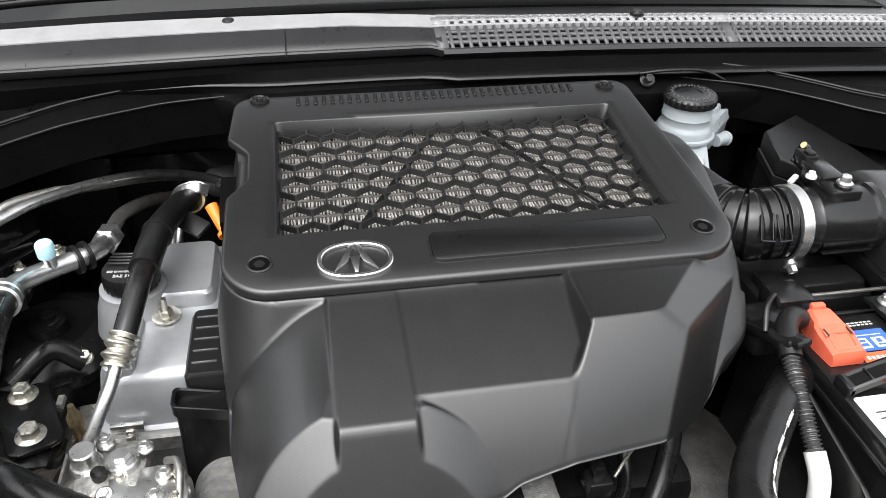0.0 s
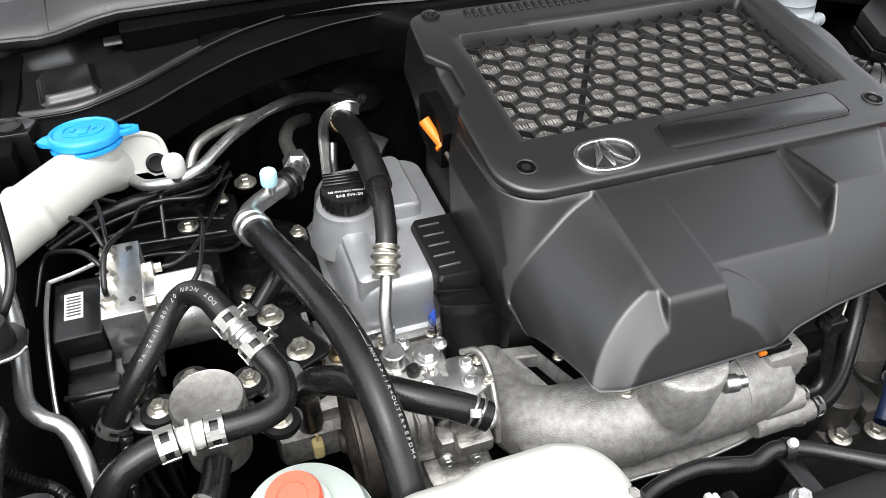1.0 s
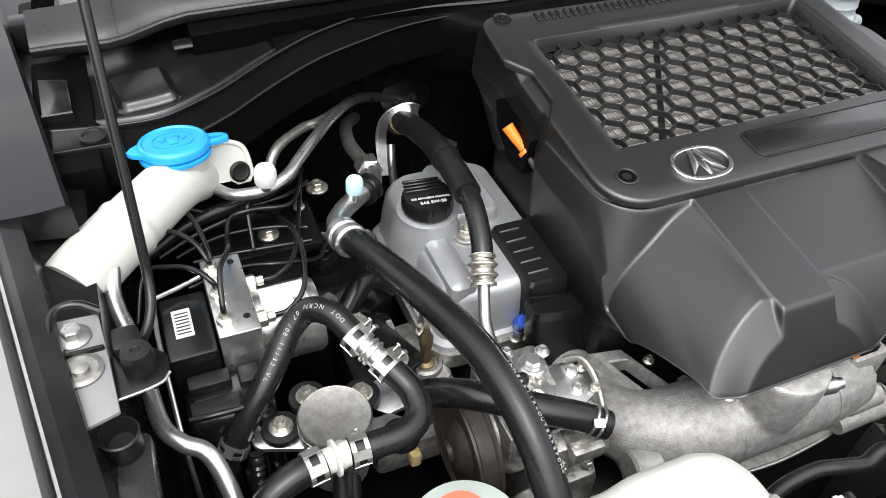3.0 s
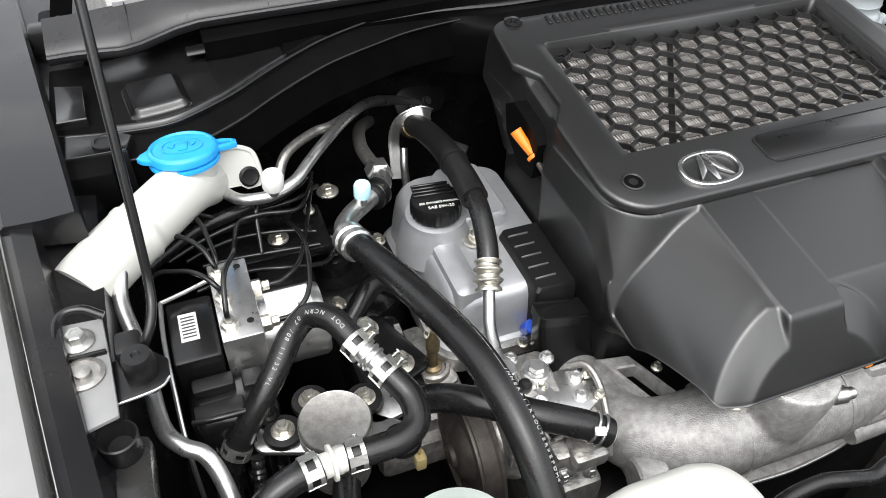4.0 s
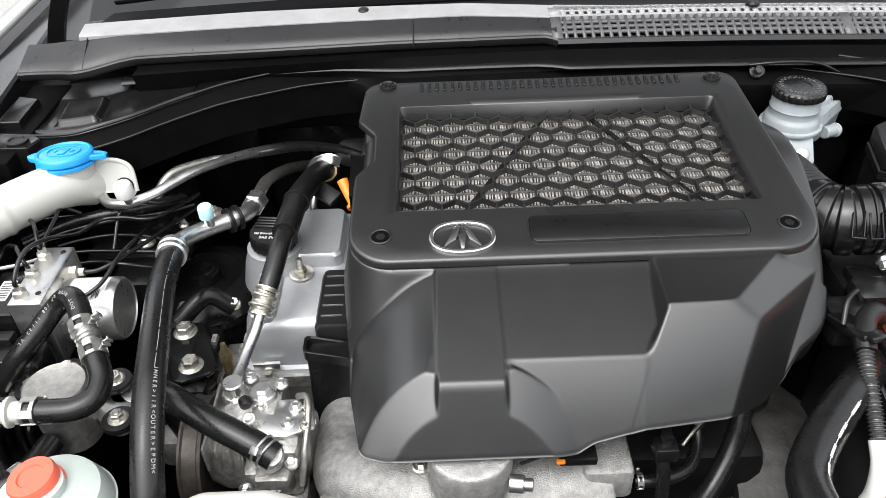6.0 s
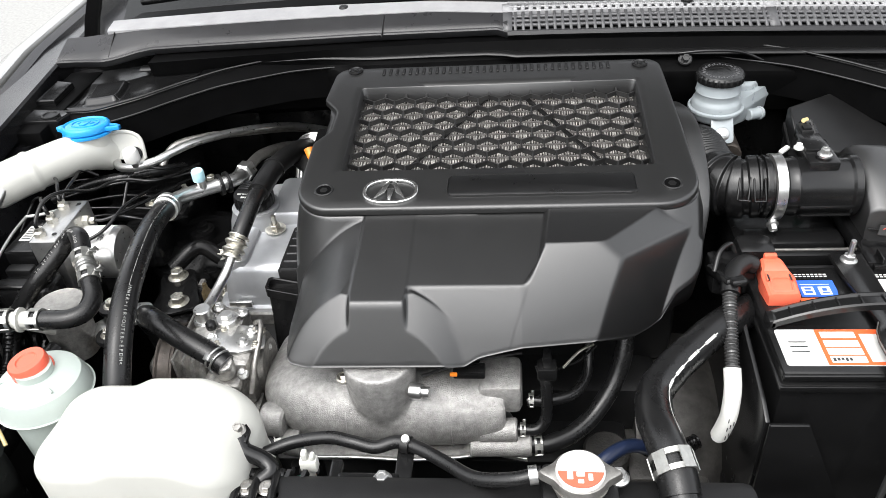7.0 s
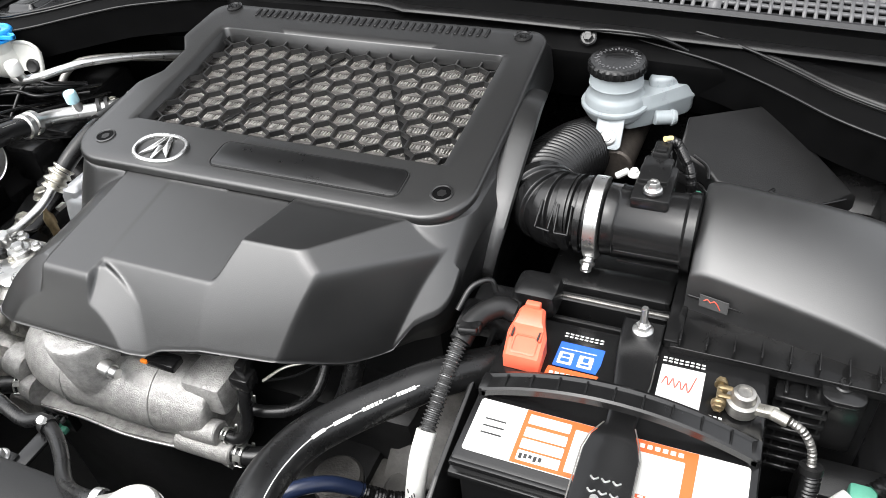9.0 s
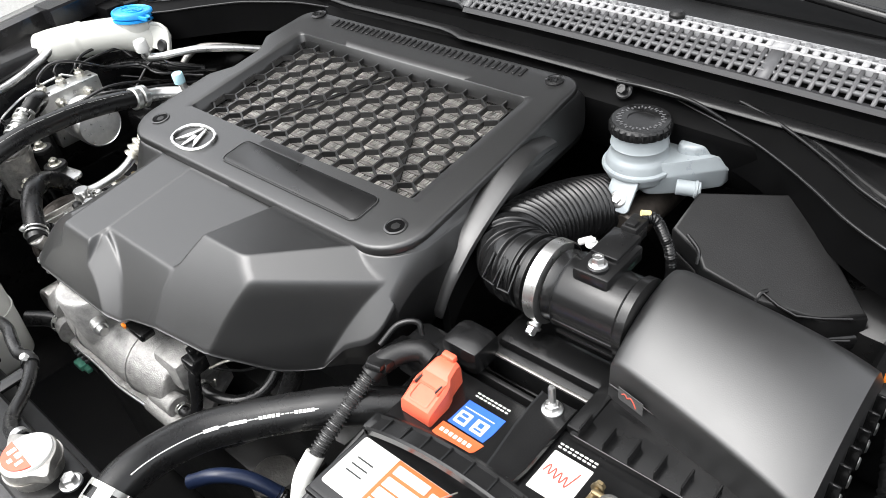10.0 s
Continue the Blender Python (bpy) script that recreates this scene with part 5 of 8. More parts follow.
part("stay", sweep([(-0.330, 0.325, 0.826), (-0.334, 0.312, 0.806), (-0.334, 0.302, 0.780)], 0.0055, 12, 8), ALU, elbow)
part("bracket_arm", moved(box(-0.02, 0.02, -0.012, 0.012, -0.003, 0.003, 0.002), pose(-0.30, 0.235, 0.878, 20, 10, -40)), DARK, elbow)

# coolant hose to the pump
ch = thing("coolant_hose", (-0.44, -0.06, 0.80), "dark rubber coolant hose bent over the pulley", "hose")
part("tube", sweep([(-0.448, -0.045, 0.74), (-0.450, -0.058, 0.80), (-0.444, -0.076, 0.838), (-0.426, -0.100, 0.862), (-0.400, -0.124, 0.872), (-0.365, -0.146, 0.869), (-0.330, -0.162, 0.860), (-0.308, -0.172, 0.850)], 0.0135, 20, 10), HOSE, ch)
for k in (-0.0035, 0.0035):
    part("clamp_wire", lathe([(0.0140 + 0.0014 * math.cos(a), k + 0.0014 * math.sin(a)) for a in (2 * math.pi * i / 10 for i in range(11))], 36, (-0.318, -0.1678, 0.8557), (0.75, -0.5, -0.3)), ALU, ch, "bright wire clamp ring")
part("clamp_lug", moved(box(-0.005, 0.005, -0.004, 0.004, -0.003, 0.003, 0.001), pose(-0.3225, -0.178, 0.868, 30, -15, -30)), ALU, ch)

# engine mount
mount = thing("engine_mount", (-0.455, 0.03, 0.74), "black steel engine mount bracket with two flanged bolts", "engine mount")
part("plate", moved(plate(rounded(-0.042, 0.055, -0.026, 0.026, 0.014), -0.006, 0.0, 0.003), pose(-0.453, 0.035, 0.7965, 0, 0, -68)), BAYPAINT, mount)
part("arm", joined(sweep([(-0.475, 0.075, 0.80), (-0.44, 0.10, 0.82), (-0.41, 0.10, 0.80)], 0.012, 12, 8), box(-0.49, -0.42, -0.03, 0.085, 0.70, 0.788, 0.012)), BAYPAINT, mount)
part("casting", joined(box(-0.445, -0.375, -0.045, 0.035, 0.70, 0.752, 0.01), box(-0.485, -0.40, -0.06, 0.0, 0.69, 0.735, 0.01)), GRUBBY, mount)
bolt((-0.463, 0.061, 0.796), size=0.0098, washer=0.0145, head=0.010, parent=mount)
bolt((-0.442, 0.004, 0.796), size=0.0098, washer=0.0145, head=0.010, parent=mount)
part("lug_plate", plate([(p.x, p.y) for p in corners([(-0.436, 0.012), (-0.428, 0.040), (-0.423, 0.078), (-0.396, 0.080), (-0.384, 0.028), (-0.378, -0.006), (-0.400, -0.016), (-0.428, -0.010)], [0.008, 0.012, 0.006, 0.006, 0.012, 0.008, 0.01, 0.008], 5)], 0.7515, 0.7575, 0.002), GRUBBY, mount, "grubby aluminium lug")
part("collar", lathe([(0.0195, 0), (0.0185, 0.006), (0.0150, 0.0075), (0.0135, 0.0050), (0.0105, 0.0050)], 36, (-0.403, 0.014, 0.7575)), GRUBBY, mount)
for x, lean_x in ((-0.424, -0.004), (-0.392, 0.004)):
    part("prong", loft([[(x + lean_x * f + a, y + 0.008 * f, 0.7565 + 0.034 * f) for a, y in ((-0.003, 0.040), (0.003, 0.040), (0.003, 0.066 - 0.012 * f), (-0.003, 0.066 - 0.012 * f))] for f in (0.0, 0.4, 0.8, 1.0)]), GRUBBY, mount)
part("stud", joined(lathe([(0.0105, 0), (0.0105, 0.004), (0.006, 0.006), (0.006, 0.03), (0.0075, 0.031), (0.0075, 0.043), (0.004, 0.05), (0.003, 0.058)], 18, (-0.403, 0.014, 0.7620))), BRASS, mount, "tarnished brass stud")
bolt((-0.42, -0.03, 0.737), size=0.008, washer=0.012, parent=mount)
bolt((-0.41, 0.10, 0.805), (0.3, -0.4, 1), 0.006, 0.009, parent=mount)

# strut tower
tower = thing("strut_tower", (-0.47, 0.18, 0.50), "black painted strut tower with a centre nut", "strut tower", kind="structure")
part("dome", lathe([(0.095, 0.0), (0.092, 0.20), (0.088, 0.245), (0.084, 0.258), (0.090, 0.262), (0.088, 0.272), (0.060, 0.288), (0.048, 0.290), (0.040, 0.284), (0.022, 0.284), (0.020, 0.296), (0.008, 0.298)], 48, (-0.468, 0.180, 0.50)), BAYPAINT, tower)
part("nut", hexbolt((-0.466, 0.182, 0.797), size=0.009, washer=0.014), BAYPAINT, tower, sharp=30)
for a in (20, 140, 260):
    bolt((-0.468 + 0.066 * math.cos(radians(a)), 0.18 + 0.066 * math.sin(radians(a)), 0.787), size=0.006, washer=0.010, parent=tower)
bolt((-0.527, 0.171, 0.853), size=0.0065, washer=0.0115, label="small zinc bolt on a black bracket")
bolt((-0.455, 0.235, 0.852), size=0.007, washer=0.013, label="small zinc bolt on a black bracket")
bolt((-0.485, 0.20, 0.858), size=0.004, washer=0.0065, label="small zinc bolt on a black bracket")
clutter = thing("bracket_panel", (-0.53, 0.2, 0.70), "black pressed bracket under the brake pipes", "bracket")
part("plate", joined(box(-0.60, -0.47, 0.145, 0.225, 0.835, 0.850, 0.006), box(-0.62, -0.50, 0.20, 0.34, 0.70, 0.86, 0.015), box(-0.56, -0.50, 0.10, 0.16, 0.78, 0.842, 0.008)), BAYPAINT, clutter)
part("rail", joined(box(-0.70, -0.60, -0.58, 0.40, 0.50, 0.74, 0.012), box(-0.66, -0.60, -0.35, 0.10, 0.72, 0.765, 0.010)), BAYPAINT, clutter)

# brake control unit
absu = thing("brake_control_unit", (-0.588, 0.03, 0.76), "aluminium brake control block with motor and black module", "brake unit")
blockp = part("valve_block", box(-0.606, -0.570, -0.014, 0.086, 0.825, 0.914, 0.0015), ALU, absu)
for y in (0.002, 0.035, 0.068):
    part("port_nut", joined(lathe([(0.008, 0), (0.008, 0.006), (0.005, 0.008), (0.005, 0.012)], 6, (-0.597, y, 0.914))), ZINC, blockp)
for y in (0.004, 0.076):
    part("hole", lathe([(0.0032, 0), (0.0032, 0.0004), (0.0003, 0.0004)], 14, (-0.579, y, 0.9141)), DARK, blockp)
for y in (0.012, 0.060):
    part("side_nut", lathe([(0.008, 0), (0.008, 0.008), (0.005, 0.010), (0.005, 0.016)], 6, (-0.570, y, 0.897), (1, 0, 0)), ZINC, blockp)
motor = part("motor", lathe([(0.036, 0), (0.0365, 0.002), (0.0365, 0.056), (0.034, 0.060), (0.033, 0.0585), (0.001, 0.0585)], 48, (-0.570, 0.036, 0.861), (1, 0, 0)), ALU, absu, "round silver pump motor")
part("label", loft([[(x, 0.036 + 0.0368 * math.sin(a), 0.861 + 0.0368 * math.cos(a)) for a in (radians(-38 + 8 * i) for i in range(9))] for x in (-0.562, -0.520)], close=False), PAPER, motor)
part("bars", joined(*[moved(box(-0.0005, 0.0005, -0.006 + 0.002 * (i % 3), 0.006, 0, 0.0003, 0), pose(-0.533 + 0.0016 * i, 0.022, 0.8955, 15)) for i in range(5)]), INK, motor)
modu = part("module", joined(box(-0.650, -0.608, -0.012, 0.066, 0.79, 0.898, 0.004), box(-0.646, -0.572, -0.066, -0.016, 0.74, 0.876, 0.012, 3)), SHINY, absu, "black plastic control module")
part("sticker", box(-0.640, -0.624, 0.012, 0.046, 0.8975, 0.8985, 0), PAPER, modu, "white label with unreadable bars")
part("bars", joined(*[box(-0.638, -0.626, 0.016 + 0.004 * i, 0.0175 + 0.004 * i, 0.8983, 0.8988, 0) for i in range(7)]), INK, modu)
part("connector", joined(box(-0.640, -0.604, -0.036, -0.020, 0.874, 0.885, 0.003), box(-0.598, -0.578, -0.040, -0.020, 0.874, 0.882, 0.003), box(-0.642, -0.600, -0.060, -0.044, 0.874, 0.8785, 0.002)), DARK, modu)
for i in range(9):
    part("fin", box(-0.640 + 0.008 * i, -0.637 + 0.008 * i, -0.0755, -0.070, 0.745, 0.850, 0.0008, 1), SHINY, modu)
part("lock_lever", sweep([(-0.644, -0.060, 0.877), (-0.62, -0.064, 0.880), (-0.59, -0.061, 0.878), (-0.574, -0.045, 0.876)], 0.0028, 10, 8), SHINY, modu)
for i in range(5):
    x = -0.636 + 0.013 * i
    part("wire", sweep([(x, -0.060, 0.80), (x + 0.002 * (-1) ** i, -0.080, 0.79 + 0.006 * (i % 3)), (x + 0.004, -0.088, 0.75), (x + 0.010, -0.085, 0.69)], 0.0035, 8, 8), SHINY, modu)
part("bracket_wire", sweep([(-0.652, 0.060, 0.905), (-0.654, 0.02, 0.901), (-0.653, -0.03, 0.89), (-0.652, -0.075, 0.86), (-0.650, -0.095, 0.78)], 0.0022, 8, 8), ALU, absu)
part("bracket_wire", sweep([(-0.652, 0.060, 0.905), (-0.63, 0.068, 0.904), (-0.608, 0.072, 0.908)], 0.0022, 8, 6), ALU, absu)
for pts in ([(-0.597, 0.002, 0.92), (-0.597, 0.004, 0.935), (-0.592, 0.03, 0.95), (-0.58, 0.06, 0.945), (-0.575, 0.11, 0.915), (-0.565, 0.15, 0.905), (-0.54, 0.155, 0.905), (-0.50, 0.16, 0.90), (-0.47, 0.24, 0.88)],
            [(-0.597, 0.035, 0.92), (-0.600, 0.034, 0.934), (-0.612, 0.05, 0.938), (-0.63, 0.075, 0.925), (-0.655, 0.09, 0.91), (-0.67, 0.06, 0.88)],
            [(-0.597, 0.068, 0.92), (-0.599, 0.068, 0.93), (-0.606, 0.085, 0.938), (-0.622, 0.11, 0.935), (-0.64, 0.125, 0.925), (-0.652, 0.12, 0.91)],
            [(-0.597, 0.068, 0.92), (-0.596, 0.08, 0.93), (-0.60, 0.12, 0.93), (-0.605, 0.15, 0.925), (-0.59, 0.16, 0.91)],
            [(-0.556, 0.012, 0.897), (-0.54, 0.014, 0.898), (-0.522, 0.03, 0.905), (-0.512, 0.07, 0.912), (-0.51, 0.12, 0.90), (-0.52, 0.19, 0.87)],
            [(-0.556, 0.060, 0.897), (-0.54, 0.062, 0.897), (-0.52, 0.08, 0.898), (-0.50, 0.14, 0.885), (-0.47, 0.25, 0.86)],
            [(-0.64, 0.13, 0.89), (-0.60, 0.15, 0.893), (-0.55, 0.165, 0.895), (-0.53, 0.19, 0.88), (-0.52, 0.26, 0.86)],
            [(-0.62, 0.10, 0.87), (-0.57, 0.11, 0.872), (-0.53, 0.10, 0.875), (-0.49, 0.11, 0.86), (-0.47, 0.15, 0.84)],
            [(-0.625, 0.145, 0.872), (-0.60, 0.158, 0.871), (-0.565, 0.167, 0.870), (-0.52, 0.162, 0.870), (-0.488, 0.150, 0.870)],
            [(-0.61, 0.138, 0.867), (-0.575, 0.141, 0.865), (-0.536, 0.138, 0.865), (-0.488, 0.134, 0.865)],
            [(-0.655, 0.186, 0.885), (-0.62, 0.189, 0.886), (-0.575, 0.187, 0.885), (-0.507, 0.190, 0.885), (-0.47, 0.215, 0.88)],
            [(-0.55, 0.13, 0.875), (-0.545, 0.165, 0.905), (-0.53, 0.18, 0.91), (-0.50, 0.185, 0.905), (-0.48, 0.22, 0.89)]):
    solid("brake_pipe", sweep(pts, 0.0025, 10, 8), SHINY, "thin bent black brake pipe", "brake pipe", "brake pipes", at=pts[0])
hose("breather_hose", [(-0.66, 0.135, 0.885), (-0.61, 0.165, 0.893), (-0.56, 0.18, 0.895), (-0.515, 0.195, 0.895), (-0.49, 0.23, 0.88)], 0.0075, "dark rubber breather hose below the filler neck")

# steering fluid canister and its hoses
can = thing("fluid_canister", (-0.529, -0.098, 0.79), "silver fluid canister with a dull round lid", "canister")
part("body", lathe([(0.024, 0), (0.0275, 0.004), (0.0285, 0.05), (0.0310, 0.060), (0.0310, 0.070), (0.028, 0.072)], 44, (-0.533, -0.100, 0.805)), GRUBBY, can)
part("lid", lathe([(0.0300, 0), (0.0312, 0.002), (0.0312, 0.006), (0.0298, 0.0080), (0.0288, 0.0075), (0.001, 0.0080)], 48, (-0.533, -0.100, 0.875)), STEEL, can, "dull brushed aluminium lid")
part("ear", joined(moved(plate(rounded(-0.030, 0.03, -0.017, 0.017, 0.012), -0.003, 0.003, 0.0015), pose(-0.570, -0.078, 0.845, 0, 0, -20)), moved(plate(rounded(-0.03, 0.030, -0.017, 0.017, 0.012), -0.003, 0.003, 0.0015), pose(-0.487, -0.095, 0.83, 0, 0, -40)),
                   moved(plate(rounded(-0.02, 0.035, -0.02, 0.02, 0.012), -0.003, 0.003, 0.0015), pose(-0.482, -0.062, 0.83, 0, 0, 10))), ALU, can)
for p in ((-0.5745, -0.0765, 0.848), (-0.478, -0.110, 0.834), (-0.497, -0.058, 0.836), (-0.545, -0.053, 0.848)):
    part("grommet", lathe([(0.0165, 0), (0.0175, 0.003), (0.0165, 0.007), (0.008, 0.008)], 26, p), RUBBER, can)
    bolt((p[0], p[1], p[2] + 0.007), size=0.0068, washer=0.0105, stud=0.002, parent=can)
part("port", joined(rod((-0.530, -0.1495, 0.9015), (-0.562, -0.1525, 0.9025), 0.0100, 24), lathe([(0.010, 0), (0.0145, 0.0008), (0.0145, 0.0034), (0.010, 0.004)], 30, (-0.545, -0.1508, 0.9020), (-1, -0.08, 0.03)), rod((-0.543, -0.150, 0.899), (-0.535, -0.120, 0.862), 0.010, 18)), WHITE, can, "white plastic hose joint")
sh = thing("steering_hose", (-0.607, -0.068, 0.86), "black looped return hose with printed marks and spring clamps", "hose")
PA = [(-0.624, -0.080, 0.828), (-0.615, -0.074, 0.845), (-0.603, -0.067, 0.862), (-0.583, -0.056, 0.884), (-0.566, -0.042, 0.900), (-0.549, -0.027, 0.917), (-0.532, -0.024, 0.931), (-0.516, -0.038, 0.937), (-0.506, -0.056, 0.932), (-0.500, -0.070, 0.927)]
part("tube", sweep(PA, 0.0112, 20, 10), HOSE, sh)
part("joint", rod((-0.5025, -0.064, 0.928), (-0.484, -0.095, 0.917), 0.0098, 20), ALU, sh)
part("joint_ring", joined(*[lathe([(0.0098, -0.002), (0.0122, -0.001), (0.0122, 0.001), (0.0098, 0.002)], 24, p, (0.5, -0.8, -0.3)) for p in ((-0.495, -0.0765, 0.9235), (-0.4925, -0.0805, 0.922))]), ALU, sh)
clamp((-0.5015, -0.067, 0.928), (0.45, -0.83, -0.3), 0.0114, sh, 0.014)
PB = [(-0.4875, -0.089, 0.919), (-0.479, -0.103, 0.914), (-0.472, -0.119, 0.908), (-0.474, -0.138, 0.903), (-0.489, -0.148, 0.901), (-0.512, -0.150, 0.901), (-0.536, -0.1495, 0.9015)]
part("lower_tube", sweep(PB, 0.0112, 20, 10), HOSE, sh)
clamp((-0.4855, -0.0925, 0.9175), (0.45, -0.83, -0.3), 0.0114, sh, 0.014)
clamp((-0.528, -0.1497, 0.9015), (1, 0, 0), 0.0114, sh, 0.014)
clamp((-0.6155, -0.0745, 0.844), (0.5, 0.3, 0.8), 0.0114, sh, 0.010)
PR = spline(PA, 10)
run = [0.0]
for a, b in zip(PR, PR[1:]):
    run.append(run[-1] + (b - a).length)
for k, letter in enumerate("DOT NCRN 07 /08 11/32 VL"):
    at = run[-1] - 0.022 - 0.0046 * k
    i = max(1, min(len(PR) - 2, int(np.searchsorted(run, at))))
    p, d = PR[i - 1].lerp(PR[i], (at - run[i - 1]) / (run[i] - run[i - 1])), (PR[i + 1] - PR[i - 1]).normalized()
    up = (V((-0.1, -0.5, 0.85)) - d * d.dot(V((-0.1, -0.5, 0.85)))).normalized()
    if letter != " ":
        lettering(letter, 0.0054, frame_at(p + up * 0.01125, -d, up), MARK, sh, "letter")
ret = thing("steering_return_hose", (-0.56, -0.155, 0.90), "black rubber return hose in a wide loop", "hose")
part("tube", sweep([(-0.556, -0.1515, 0.903), (-0.580, -0.156, 0.902), (-0.602, -0.163, 0.893), (-0.617, -0.176, 0.872), (-0.611, -0.190, 0.850), (-0.588, -0.192, 0.838), (-0.562, -0.184, 0.836), (-0.545, -0.165, 0.838), (-0.535, -0.135, 0.84)], 0.0118, 20, 10), HOSE, ret)
clamp((-0.564, -0.153, 0.903), (1, 0.15, 0), 0.012, ret, 0.014)
clamp((-0.551, -0.174, 0.8365), (0.6, 0.8, 0), 0.012, ret, 0.012)
hose("lower_hose", [(-0.615, -0.074, 0.845), (-0.628, -0.085, 0.82), (-0.625, -0.11, 0.79), (-0.60, -0.14, 0.77), (-0.58, -0.18, 0.73)], 0.011, "black rubber hose dropping into the bay")

# steering fluid reservoir
res = thing("steering_reservoir", (-0.478, -0.240, 0.76), "milky grey fluid reservoir with a red cap", "reservoir")
part("tank", lathe([(0.034, 0), (0.037, 0.004), (0.0415, 0.108), (0.0415, 0.112), (0.0485, 0.114), (0.050, 0.118), (0.0485, 0.122), (0.0475, 0.128), (0.043, 0.139), (0.030, 0.146), (0.019, 0.148), (0.019, 0.156)], 56, (-0.478, -0.243, 0.762)), GREENISH, res)
part("cap", lathe([(0.0190, 0), (0.0200, 0.002), (0.0200, 0.014), (0.0188, 0.0165), (0.011, 0.017), (0.010, 0.0155), (0.001, 0.0155)], 40, (-0.482, -0.239, 0.909), (-0.12, -0.05, 1)), RED, res, "round red screw cap")
part("cap_rim", lathe([(0.0205, 0), (0.0218, 0.001), (0.0218, 0.004), (0.0205, 0.005)], 40, (-0.482, -0.239, 0.907), (-0.12, -0.05, 1)), RED, res)
part("seam", lathe([(0.0495, -0.001), (0.0512, 0), (0.0495, 0.001)], 56, (-0.478, -0.243, 0.880)), GREENISH, res)
for a in (200, 320):
    part("moulding", moved(box(-0.001, 0.001, -0.006, 0.006, -0.001, 0.002, 0.0005, 1), pose(-0.478 + 0.033 * math.cos(radians(a)), -0.243 + 0.033 * math.sin(radians(a)), 0.9065, 0, 0, a + 90)), GREENISH, res)
part("outlet", joined(rod((-0.448, -0.275, 0.80), (-0.425, -0.30, 0.79), 0.010, 18)), RUBBER, res)

# coolant tank
def along_box(x0, x1, y0, y1, r):
    """A round-cornered rectangle with points along its sides too."""
    return [(p.x, p.y) for p in along(rounded(x0, x1, y0, y1, r, 8), (2 * (x1 - x0) + 2 * (y1 - y0) - 1.717 * r) / 120.5)][:118]
tank = thing("coolant_tank", (-0.335, -0.29, 0.72), "bright white plastic coolant tank beside the radiator", "coolant tank")
def tank_top(x, y):
    hump = float(step(np.array(x + 0.356), 0.030))
    return 0.907 + 0.011 * hump - 0.50 * max(0.0, x + 0.292) + 0.12 * max(0.0, -0.30 - y)
tank_rings = []
for z, g in ((0.74, 0.010), (0.75, 0.002), (0.80, 0.0), (0.86, 0.0)):
    tank_rings.append([(x, y, z - 0.02 * (z > 0.85)) for x, y in along_box(-0.436 + g, -0.234 - g, -0.368 + g, -0.243 - g, 0.036 - g)])
for i in range(1, 15):
    a = math.pi / 2 * i / 14
    g = 0.026 * (1 - math.cos(a)) if i < 11 else 0.026 * (1 - math.cos(math.pi / 2 * 10 / 14)) + 0.0095 * (i - 10)
    tank_rings.append([(x, y, tank_top(x, y) - 0.026 * (1 - math.sin(min(a, math.pi / 2 * 0.999)))) for x, y in along_box(-0.436 + g, -0.234 - g, -0.368 + g, -0.243 - g, max(0.004, 0.036 - g * 0.5))])
part("body", loft(tank_rings), WHITE, tank, sharp=0)
part("seam", loft([[(x, y, z) for x, y in along_box(-0.4375, -0.2325, -0.3695, -0.2415, 0.037)] for z in (0.820, 0.8225)]), WHITE, tank)
part("spout", sweep([(-0.262, -0.290, 0.845), (-0.235, -0.300, 0.848), (-0.222, -0.305, 0.845)], 0.009, 16, 6), WHITE, tank)
tb = thing("tank_bracket", (-0.25, -0.33, 0.82), "black steel bracket holding the tank", "bracket")
part("strap", joined(plate([(-0.262, -0.286), (-0.246, -0.284), (-0.236, -0.296), (-0.236, -0.312), (-0.252, -0.310)], 0.882, 0.887, 0.0015), sweep([(-0.246, -0.305, 0.884), (-0.240, -0.313, 0.876), (-0.222, -0.316, 0.866), (-0.214, -0.324, 0.860), (-0.224, -0.334, 0.856)], 0.0085, 14, 8)), SHINY, tb)
bolt((-0.248, -0.298, 0.887), (0.1, -0.2, 1), 0.005, 0.008, parent=tb, mat=STEEL)
for a0, a1 in (((-0.269, -0.322, 0.858), (-0.252, -0.378, 0.864)), ((-0.243, -0.322, 0.858), (-0.238, -0.380, 0.864)), ((-0.225, -0.326, 0.858), (-0.221, -0.378, 0.864)), ((-0.207, -0.326, 0.858), (-0.203, -0.374, 0.864))):
    part("arm", sweep([a0, ((a0[0] + a1[0]) / 2, (a0[1] + a1[1]) / 2, 0.864), a1], 0.0042, 10, 6), SHINY, tb)
part("cross_bar", box(-0.275, -0.200, -0.330, -0.320, 0.852, 0.860, 0.002), SHINY, tb)
part("cross_bar", box(-0.262, -0.198, -0.356, -0.350, 0.858, 0.862, 0.001), SHINY, tb)
for x in (-0.256, -0.232, -0.212):
    part("stud", hexbolt((x, -0.345, 0.861), size=0.0055, washer=0.009, head=0.004), STEEL, tb, sharp=30)
part("lower_plate", moved(box(-0.085, 0.060, -0.003, 0.003, -0.040, 0.004, 0.002), pose(-0.320, -0.372, 0.846, 12)), SHINY, tb)
part("rubber_stop", lathe([(0.014, 0), (0.015, 0.003), (0.014, 0.010), (0.008, 0.011), (0.006, 0.006), (0.001, 0.006)], 26, (-0.338, -0.392, 0.858)), RUBBER, tb)

